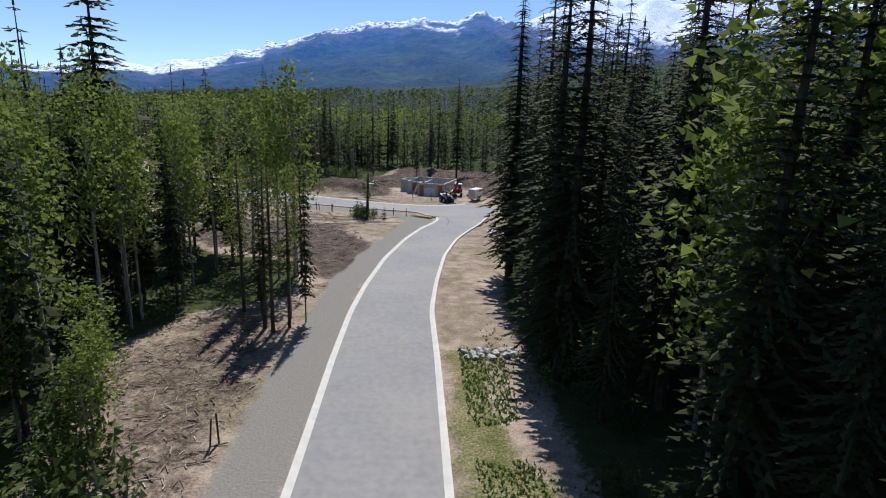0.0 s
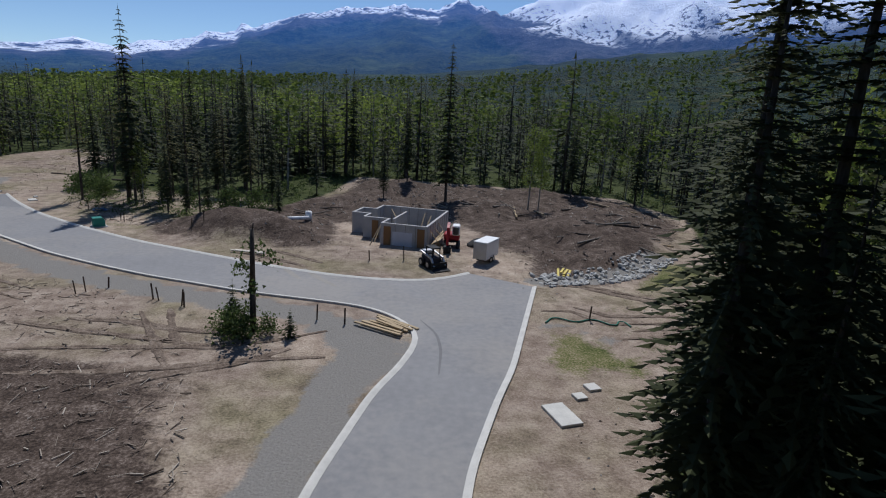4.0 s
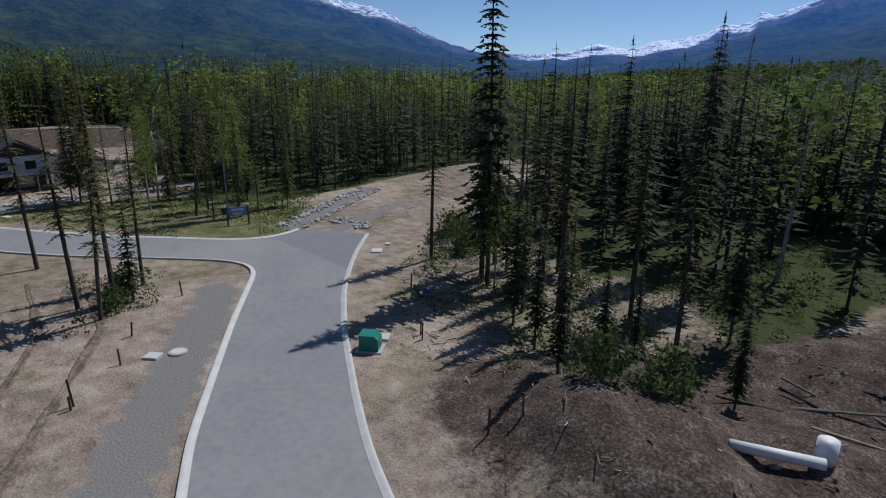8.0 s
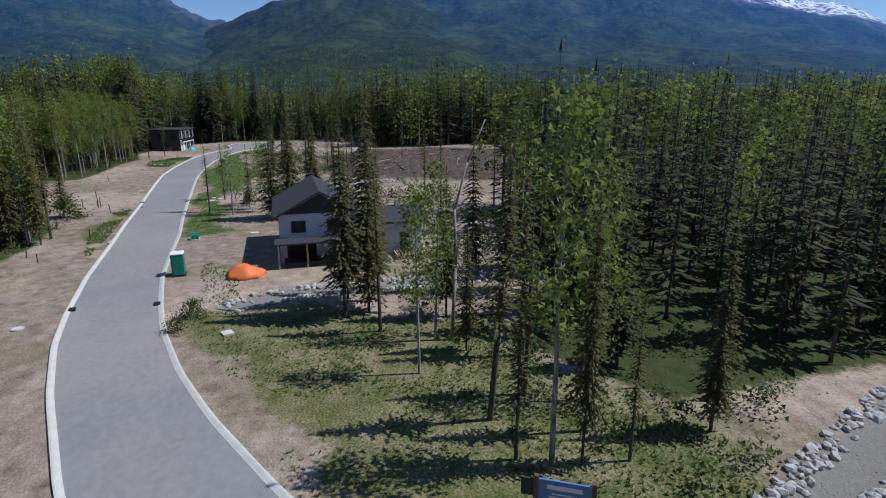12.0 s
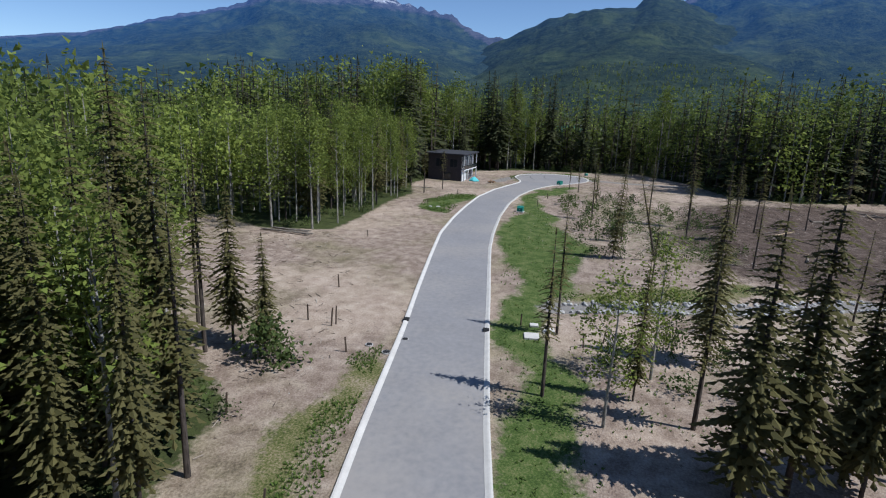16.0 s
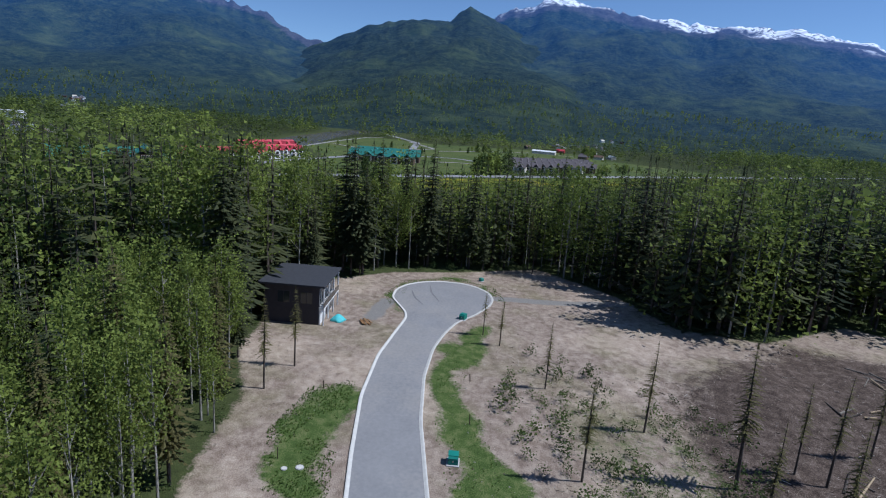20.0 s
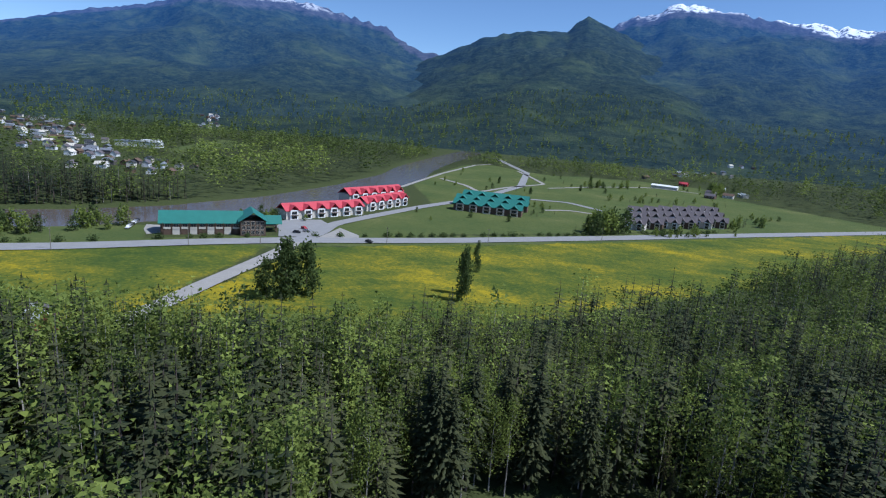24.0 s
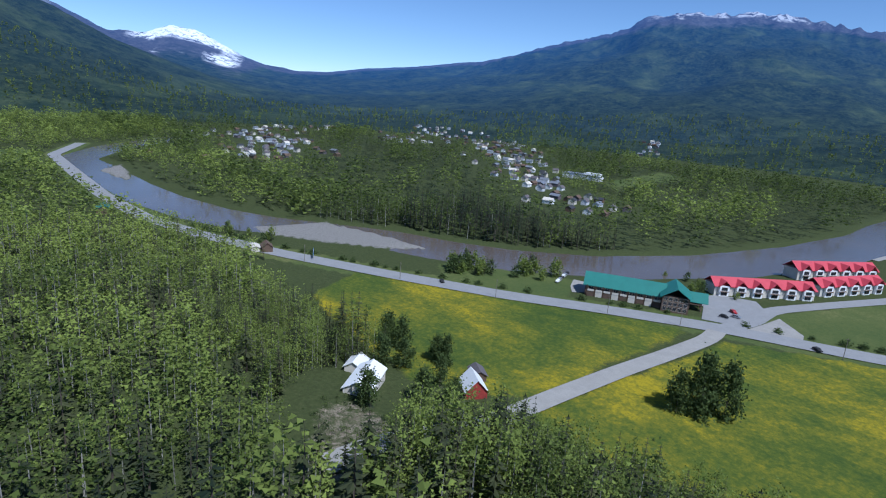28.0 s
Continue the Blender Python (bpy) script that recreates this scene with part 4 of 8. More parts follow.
def merge(name, kinds, places, label, mats):
    """Many small trees as one mesh; places are rows of kind, x, y, z, scale, width, turn, tint."""
    V, Fc, S, T = [], [], [], []
    base = 0
    places = np.array(places)
    for k, ((tv, tf), (cv, cf), crown_slot, trunk_slot) in enumerate(kinds):
        rows = places[places[:, 0] == k]
        if not len(rows):
            continue
        v = np.concatenate([tv, cv])
        f = np.concatenate([tf, cf + len(tv)])
        sl = np.concatenate([np.full(len(tf), trunk_slot), np.full(len(cf), crown_slot)])
        c, s = np.cos(rows[:, 6])[:, None], np.sin(rows[:, 6])[:, None]
        sc, wd = rows[:, 4][:, None], (rows[:, 4] * rows[:, 5])[:, None]
        x = (v[:, 0] * c - v[:, 1] * s) * wd + rows[:, 1][:, None]
        y = (v[:, 0] * s + v[:, 1] * c) * wd + rows[:, 2][:, None]
        z = v[:, 2] * sc + rows[:, 3][:, None]
        V.append(np.stack([x, y, z], -1).reshape(-1, 3))
        Fc.append((f[None] + (np.arange(len(rows)) * len(v))[:, None, None] + base).reshape(-1, 3))
        S.append(np.tile(sl, len(rows)))
        T.append(np.repeat(rows[:, 7], len(v)))
        base += len(rows) * len(v)
    me = array_mesh(name, np.concatenate(V), np.concatenate(Fc), mats, np.concatenate(S), {"tint": np.concatenate(T)})
    return tagged(new(name, me), label, "forest", kind="stuff")


TREE_MATS = [M_BARK, M_CONIFER, M_LEAF, M_BIRCH]


def scatter(x0, x1, y0, y1, step, seed):
    g = np.random.default_rng(seed)
    xs, ys = np.meshgrid(np.arange(x0, x1, step), np.arange(y0, y1, step), indexing="ij")
    return xs.ravel() + g.uniform(-0.5, 0.5, xs.size) * step, ys.ravel() + g.uniform(-0.5, 0.5, xs.size) * step


def town_spots():
    r = random.Random(9)
    spots, placed = [], []
    for a, b, n, wide in (((-676, -266.3), (-830.6, -519.1), 80, 60), ((-830.6, -519.1), (-1246.2, -975.7), 90, 100), ((-942.9, -921.6), (-1365.5, -1365.8), 70, 160), ((-492.6, -687.6), (-670.4, -992), 70, 130), ((-1456.1, -681.6), (-1747.7, -853.7), 22, 30), ((-272.2, -701.5), (-367, -828), 30, 40), ((-452.7, -961.8), (-941.4, -1323.6), 60, 120), ((-1080.8, 212.5), (-1597, 548.7), 18, 40)):
        for i in range(n):
            u = r.random()
            spots.append((a[0] + (b[0] - a[0]) * u + r.gauss(0, wide * 0.35), a[1] + (b[1] - a[1]) * u + r.gauss(0, wide * 0.35)))
    for x, y in spots:
        if any((x - p) ** 2 + (y - q) ** 2 < 170 for p, q in placed) or float(near_line(np.array([x]), np.array([y]), RIVER)[0]) < 50:
            continue
        if math.hypot(x + 150, y - 60) < 1900:
            placed.append((x, y))
    return placed


TOWN = town_spots()


def wooded(x, y, margin=0.0):
    """True where trees stand."""
    ok = np.ones(x.shape, bool)
    for c in CLEARINGS:
        ok &= depth_in(x, y, c) < -margin
    for p in FIELDS + MEADOWS:
        ok &= ~inside(x, y, p)
    ok &= near_line(x, y, ROAD_MID) > 5.5
    ok &= ~inside(x, y, THINNED) & (~inside(x, y, SCRUB) | (rough(x, y, 7.0, 91, 2) > 0.42))
    ok &= near_line(x, y, HIGHWAY) > 16
    ok &= near_line(x, y, GRAVEL_ROAD) > 7
    ok &= near_line(x, y, SIDE_ROAD) > 12
    rv = near_line(x, y, RIVER)
    ok &= rv > 33
    east = x > np.interp(y, [p[1] for p in reversed(RIVER[4:17])], [p[0] for p in reversed(RIVER[4:17])])
    ok &= ~(east & (rv < 110) & (y > -420) & (x < np.interp(y, [p[1] for p in reversed(HIGHWAY)], [p[0] for p in reversed(HIGHWAY)]))) | inside(x, y, BANK_CLUMP)
    ok &= ~((x < np.interp(y, FOOT_Y, FOOT_X) + 4) & (x > -470) & (y > -235) & (y < 200)) | inside(x, y, BANK_CLUMP)
    ok &= ~inside(x, y, TOWN_BARE[0]) & ~inside(x, y, TOWN_BARE[1]) & ~inside(x, y, FARM)
    for p, q in TOWN:
        ok &= (np.abs(x - p - 4) > 13) | (np.abs(y - q - 4) > 13)
    return ok


SCRUB = [(-249, -40), (-262.4, -53), (-270, -70), (-284, -74), (-293, -56), (-289, -40.5), (-272.4, -33), (-260.7, -33)]
THINNED = [(-12, 112), (-30, 117), (-42, 124), (-53, 138), (-44, 150), (-16, 136)]
BANK_CLUMP = [(-418.1, -174.2), (-464.8, -137.5), (-451.6, -123.3), (-410, -164.7)]
FARM = [(-335.1, -91), (-282.1, -93.7), (-261.1, -73), (-257.8, -47.5), (-283, -42.7), (-332, -39.2), (-343.5, -55.2)]
TOWN_BARE = [[(-466.2, -45.1), (-498.6, -45.1), (-524.5, -60.8), (-654.9, -25.5), (-737.3, 18.4), (-702.7, 64.9), (-894.6, 151.2), (-777, 332.5), (-611.5, 261.2), (-519.8, 42.7)],
             [(-436.3, -107.3), (-485.6, -42.3), (-524.7, -58.8), (-496, -90.3), (-458.4, -127.7)]]


def by_town(x, y):
    """Metres to the closest house of the town."""
    d = np.full(x.shape, 1e3)
    for p, q in TOWN:
        d = np.minimum(d, np.hypot(x - p, y - q))
    return d


def leafy_share(x, y):
    """How many of the trees are broadleaved."""
    s = np.where(x > -80, 0.1, 0.45)
    s = np.where((x < -8) & (x > -80) & (y < 75), 0.68, s)
    s = np.where((x < -150) & (y < 75), 0.66, s)
    s = np.where(x < -225, 0.62, s)
    s = np.where(x < -262, 0.76, s)
    s = np.where((y < -250) & (x > -420), 0.6, s)
    s = np.where(x < -520, 0.2, s)
    s = np.where((x < -395) & (x > -520), 0.45, s)
    s = np.where((x < -230) & (x > -420) & (y < -20), 0.6, s)
    s = np.where((x < -230) & (x > -420) & (y >= -20), np.interp(y, [-20, 70, 140], [0.66, 0.62, 0.34]), s)
    s = np.where((x > 4) & (y < 75), np.where(y < 28, -0.2, -0.1), s)
    s = np.where((x > -140) & (x < -55) & (y > 112), 0.14, s)
    return np.clip(s + np.where(x > -80, 0.16, 0.3) * rough(x, y, 60.0, 21, 2) + np.where(x < -400, 0.3, 0.0) * rough(x, y, 210.0, 22, 2), 0.03, 0.95)


def woods():
    r = np.random.default_rng(11)
    near_k = [(*conifer_arrays(r, 1, rr, lo, 15, 6, 1, 1.35, 3), 1, 0) for rr, lo in ((0.14, 0.03), (0.125, 0.1), (0.12, 0.2))] + [(*aspen_arrays(r, 1, rr, lo, 24, 9, 0.036, 3), 2, 3) for rr, lo in ((0.135, 0.3), (0.11, 0.42), (0.17, 0.2))] + [(*aspen_arrays(r, 1, rr, lo, 32, 11, 0.03, 3), 2, 3) for rr, lo in ((0.19, 0.14), (0.16, 0.2), (0.22, 0.1))]
    far_k = [(*conifer_arrays(r, 1, 0.15, lo, 10, 4, 1, 1.6, 3), 1, 0) for lo in (0.03, 0.12)] + [(*aspen_arrays(r, 1, rr, 0.16, 17, 8, 0.05, 3), 2, 3) for rr in (0.17, 0.22)]
    bare = (np.zeros((0, 3)), np.zeros((0, 3), int))
    tiny_k = [(bare, conifer_arrays(r, 1, 0.13, 0.06, 5, 3, 1, 2.0, 3)[1], 1, 0) for _ in range(2)] + [(bare, aspen_arrays(r, 1, rr, 0.12, 12, 5, 0.08, 3)[1], 2, 3) for rr in (0.19, 0.24)]
    spruce_edge, rows_near, rows_mid, rows_far, chosen = [], [], [], [], []

    def heights(x, y, leaf, g):
        h = np.where(leaf, g.normal(14.5, 2.4, x.size), g.normal(np.where((x > -75) & (y > 90), 13.5, 15.0), np.where(x > -75, 4.4, 3.4), x.size))
        across = (x < -395) & (y < 40) | (x < -700)
        return np.clip(h * (1 + 0.12 * rough(x, y, 40.0, 5, 2)) * np.where((x > 4) & (y < 72) & (x < 60), 1.5, np.where((x < -228) & (x > -305) & (y > -30), 1.45, 1.0) * np.where(across, np.where(by_town(x, y) < 45, 0.75, 1.2), 1.0)), 3.5, 28)
    g = np.random.default_rng(3)
    x, y = scatter(-356, 75, -150, 235, 2.85, 5)
    d = near_line(x, y, ROAD_MID)
    slope = (x < -262) & (x > -356) & (y > -150) & (y < 200)
    ok = wooded(x, y) & ((d < 75) | slope) & (g.random(x.size) < np.where(slope, 0.62, np.where((x > -56) & (x < -6) & (y > 112) & (y < 170), 0.14, np.where((x > -100) & (x < -56) & (y < 150), 0.35, np.where((x > 4) & (y < 78), 0.44, np.where((x < -6) & (x > -60) & (y < 78), 0.6, np.where(d < 60, 0.75, 0.65)))))))
    x, y, d = x[ok], y[ok], d[ok]
    leaf = g.random(x.size) < leafy_share(x, y)
    h = heights(x, y, leaf, g)
    z = land(x, y)
    order = np.argsort(d - 18.0 * ((x > -12) & (x < 50) & (y > 55) & (y < 125)))
    tone = np.clip(np.where((x > -80) | (x > -140) & (y > 112), 0.26, np.where((x > -225) & (y > 75), 0.32, np.where(y > 110, 0.4, 0.56))) + g.normal(0, 0.26, x.size) + 0.4 * rough(x, y, 30.0, 62, 3), 0, 1)
    seen = (x > -285) & (y > -3)
    edge = [i for i in order if seen[i]]
    leafy_edge, spruce_edge = [i for i in edge if leaf[i]][:220], [i for i in edge if not leaf[i]][:210]
    single = set(leafy_edge) | set(spruce_edge)
    for i in range(x.size):
        if i in single:
            chosen.append((bool(leaf[i]), x[i], y[i], z[i], h[i]))
        else:
            rows_near.append(((3 + 3 * (x[i] < -225) + g.integers(3)) if leaf[i] and not (x[i] > 4 and y[i] < 80) else g.integers(3), x[i], y[i], z[i], h[i], g.uniform(0.75, 1.35) * (1.25 if x[i] < -225 and not leaf[i] else 1.3 if x[i] > -80 and y[i] > 95 else 1.0), g.uniform(0, 6.28), tone[i]))
    merge("forest_near_road", near_k, rows_near, "dense spruce and aspen forest round the cleared lots", TREE_MATS)
    # the wider plateau and the slope
    for (x0, x1, y0, y1, step, seed, rows) in ((-560, 330, -330, 460, 6.3, 6, rows_mid), (-1250, 520, -1500, 1300, 11.4, 8, rows_far)):
        x, y = scatter(x0, x1, y0, y1, step, seed)
        d = near_line(x, y, ROAD_MID)
        inner = (x > -560) & (x < 330) & (y > -330) & (y < 460)
        sl = (x < -262) & (x > -356) & (y > -150) & (y < 200)
        ok = wooded(x, y) & (d >= 75) & ~sl & (inner if rows is rows_mid else ~inner)
        ok &= (x < 150 + 0.9 * np.maximum(y, 0)) & ~((x > -150) & (y < -60))
        ok &= (np.hypot(x + 150, y - 50) < 1450)
        x, y = x[ok], y[ok]
        leaf = g.random(x.size) < leafy_share(x, y)
        h = heights(x, y, leaf, g) * (1.0 if rows is rows_mid else 1.15)
        z = land(x, y)
        tone = np.clip(np.where((x > -395) & (x < -200), np.where(y > 110, 0.36, 0.54), np.where(x < -395, 0.14, 0.36)) + 0.5 * g.normal(0, 0.5, x.size) + 0.45 * rough(x, y, 45.0, 61, 3) + 0.35 * rough(x, y, 160.0, 63, 2) - 0.25 * ((x > -60) & (y > 90)), 0, 1)
        for i in range(x.size):
            rows.append(((2 + g.integers(2)) if leaf[i] else g.integers(2), x[i], y[i], z[i], h[i], g.uniform(0.85, 1.4) * (1.25 if rows is rows_mid else 1.5), g.uniform(0, 6.28), tone[i]))
    # the lower mountain sides
    tiny = [(bare, conifer_arrays(r, 1, 0.16, 0.05, 4, 3, 1, 2.0, 3)[1], 1, 0), (bare, aspen_arrays(r, 1, 0.2, 0.2, 6, 3, 0.16, 3)[1], 2, 3)]
    x, y = scatter(-2500, 1500, -2300, 1900, 18.5, 19)
    near_hill = scatter(-900, 1000, 200, 1500, 11.5, 20)
    x, y = np.concatenate([x, near_hill[0]]), np.concatenate([y, near_hill[1]])
    first = x.size - near_hill[0].size
    rr, aa = np.hypot(x + 110, y - 60), np.degrees(np.arctan2(-(x + 110), y - 60))
    ok = (((rr > 1440) & (rr < 2350) & (aa > 40) & (aa < 179)) | ((rr > 400) & (rr < 1500) & (aa > -46) & (aa < 40) & (y > 200) & (np.arange(x.size) > first))) & (rough(x, y, 130.0, 77, 3) > -0.55)
    for p, q in TOWN:
        ok &= (np.abs(x - p - 8) > 18) | (np.abs(y - q - 8) > 18)
    x, y = x[ok], y[ok]
    z = hill_land(x, y)
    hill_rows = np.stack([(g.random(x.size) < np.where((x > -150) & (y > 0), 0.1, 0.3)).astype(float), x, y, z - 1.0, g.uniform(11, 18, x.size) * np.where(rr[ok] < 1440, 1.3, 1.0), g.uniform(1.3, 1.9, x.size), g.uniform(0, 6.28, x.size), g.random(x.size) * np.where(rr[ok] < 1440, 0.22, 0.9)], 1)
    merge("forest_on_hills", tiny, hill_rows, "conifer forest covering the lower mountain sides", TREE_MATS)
    merge("forest_on_slope", far_k, rows_mid, "mixed aspen and spruce forest on the valley side", TREE_MATS)
    merge("forest_far", tiny_k, rows_far, "distant mixed forest across the valley floor", TREE_MATS)
    return chosen


def crown_mesh(name, arrays, material):
    v, f = arrays
    g = np.random.default_rng(len(v))
    tint = np.repeat(g.random(len(v) // 3 + 1), 3)[:len(v)] * 0.5 + 0.25
    return array_mesh(name, v, f, [material], None, {"tint": tint})


def single_trees(chosen):
    r = np.random.default_rng(23)
    spruces, aspens, poles = [], [], []
    for k in range(7):
        tr, cr = conifer_arrays(r, 1, r.uniform(0.125, 0.175), r.uniform(0.05, 0.24), 36, 7, 3, 0.95, 6)
        spruces.append((array_mesh("trunk", tr[0], tr[1], [M_BARK], None, None, True), crown_mesh("crown", cr, M_CONIFER)))
    fine = []
    for k in range(4):
        tr, cr = conifer_arrays(r, 1, r.uniform(0.11, 0.15), r.uniform(0.05, 0.15), 52, 8, 6, 0.45, 7)
        fine.append((array_mesh("trunk", tr[0], tr[1], [M_BARK], None, None, True), crown_mesh("crown", cr, M_CONIFER)))
    olive = []
    for k in range(4):
        tr, cr = conifer_arrays(r, 1, r.uniform(0.13, 0.18), r.uniform(0.06, 0.2), 42, 8, 4, 0.75, 6)
        olive.append((array_mesh("trunk", tr[0], tr[1], [M_BARK], None, None, True), crown_mesh("crown", cr, M_OLIVE)))
    for k in range(6):
        tr, cr = aspen_arrays(r, 1, r.uniform(0.1, 0.15), r.uniform(0.28, 0.48), 34, 40, 0.0175, 6)
        aspens.append((array_mesh("trunk", tr[0], tr[1], [M_BIRCH], None, None, True), crown_mesh("crown", cr, M_LEAF)))
    for k in range(4):
        tr, cr = conifer_arrays(r, 1, 0.085, 0.36, 26, 5, 4, 0.6, 6)
        poles.append((array_mesh("trunk", tr[0], tr[1], [M_BARK], None, None, True), crown_mesh("crown", cr, M_OLIVE)))

    def plant(meshes, name, label, cat, group, x, y, z, h, width=1.0, lean=(0, 0)):
        ob = new(name)
        ob.empty_display_size = 0.3
        ob.matrix_world = pose(x, y, z - 0.05, lean[0], lean[1], r.uniform(0, 360)) @ Matrix.Diagonal((h * width, h * width, h, 1))
        tagged(ob, label, cat, group)
        for nm, me in zip(("trunk", "crown"), meshes):
            new(nm, me).parent = ob
        return ob
    for leaf, x, y, z, h in chosen:
        if leaf:
            plant(aspens[r.integers(6)], "aspen_tree", "slender aspen with pale trunk and fresh green leaves", "tree", "aspens at the forest edge", x, y, z, h, r.uniform(0.8, 1.3))
        else:
            plant(fine[r.integers(4)] if x > 4 and y < 112 and x < 20 else olive[r.integers(4)] if -225 < x < -70 and y < 125 else spruces[r.integers(7)], "spruce_tree", "narrow olive-green spruce at the forest edge" if -225 < x < -70 and y < 125 else "dark green narrow spruce at the forest edge", "tree", "spruces at the forest edge", x, y, z, h, r.uniform(0.75, 1.25))
    # trees kept standing on the cleared lots
    for kind, x, y, h, w, lean in STANDING:
        z = land_at(x, y)
        w = w * (0.85 if kind == 's' else 1.1)
        lean = (lean * 0.6, lean)
        if kind == "s":
            plant(olive[r.integers(4)] if x < -60 else spruces[r.integers(7)], "spruce_tree", "slim olive-green spruce kept standing on open ground" if x < -60 else "tall dark spruce kept standing beside the cleared ground", "tree", "spruces kept standing", x, y, z, h, w, lean)
        elif kind == "a":
            plant(aspens[r.integers(6)], "aspen_tree", "slim aspen with light leaves standing on open ground", "tree", "aspens kept standing", x, y, z, h, w, lean)
        else:
            plant(poles[r.integers(4)], "lone_pine_tree", "thin bare-trunked pine with a small sparse crown", "tree", "thinned pines", x, y, z, h, w, lean)


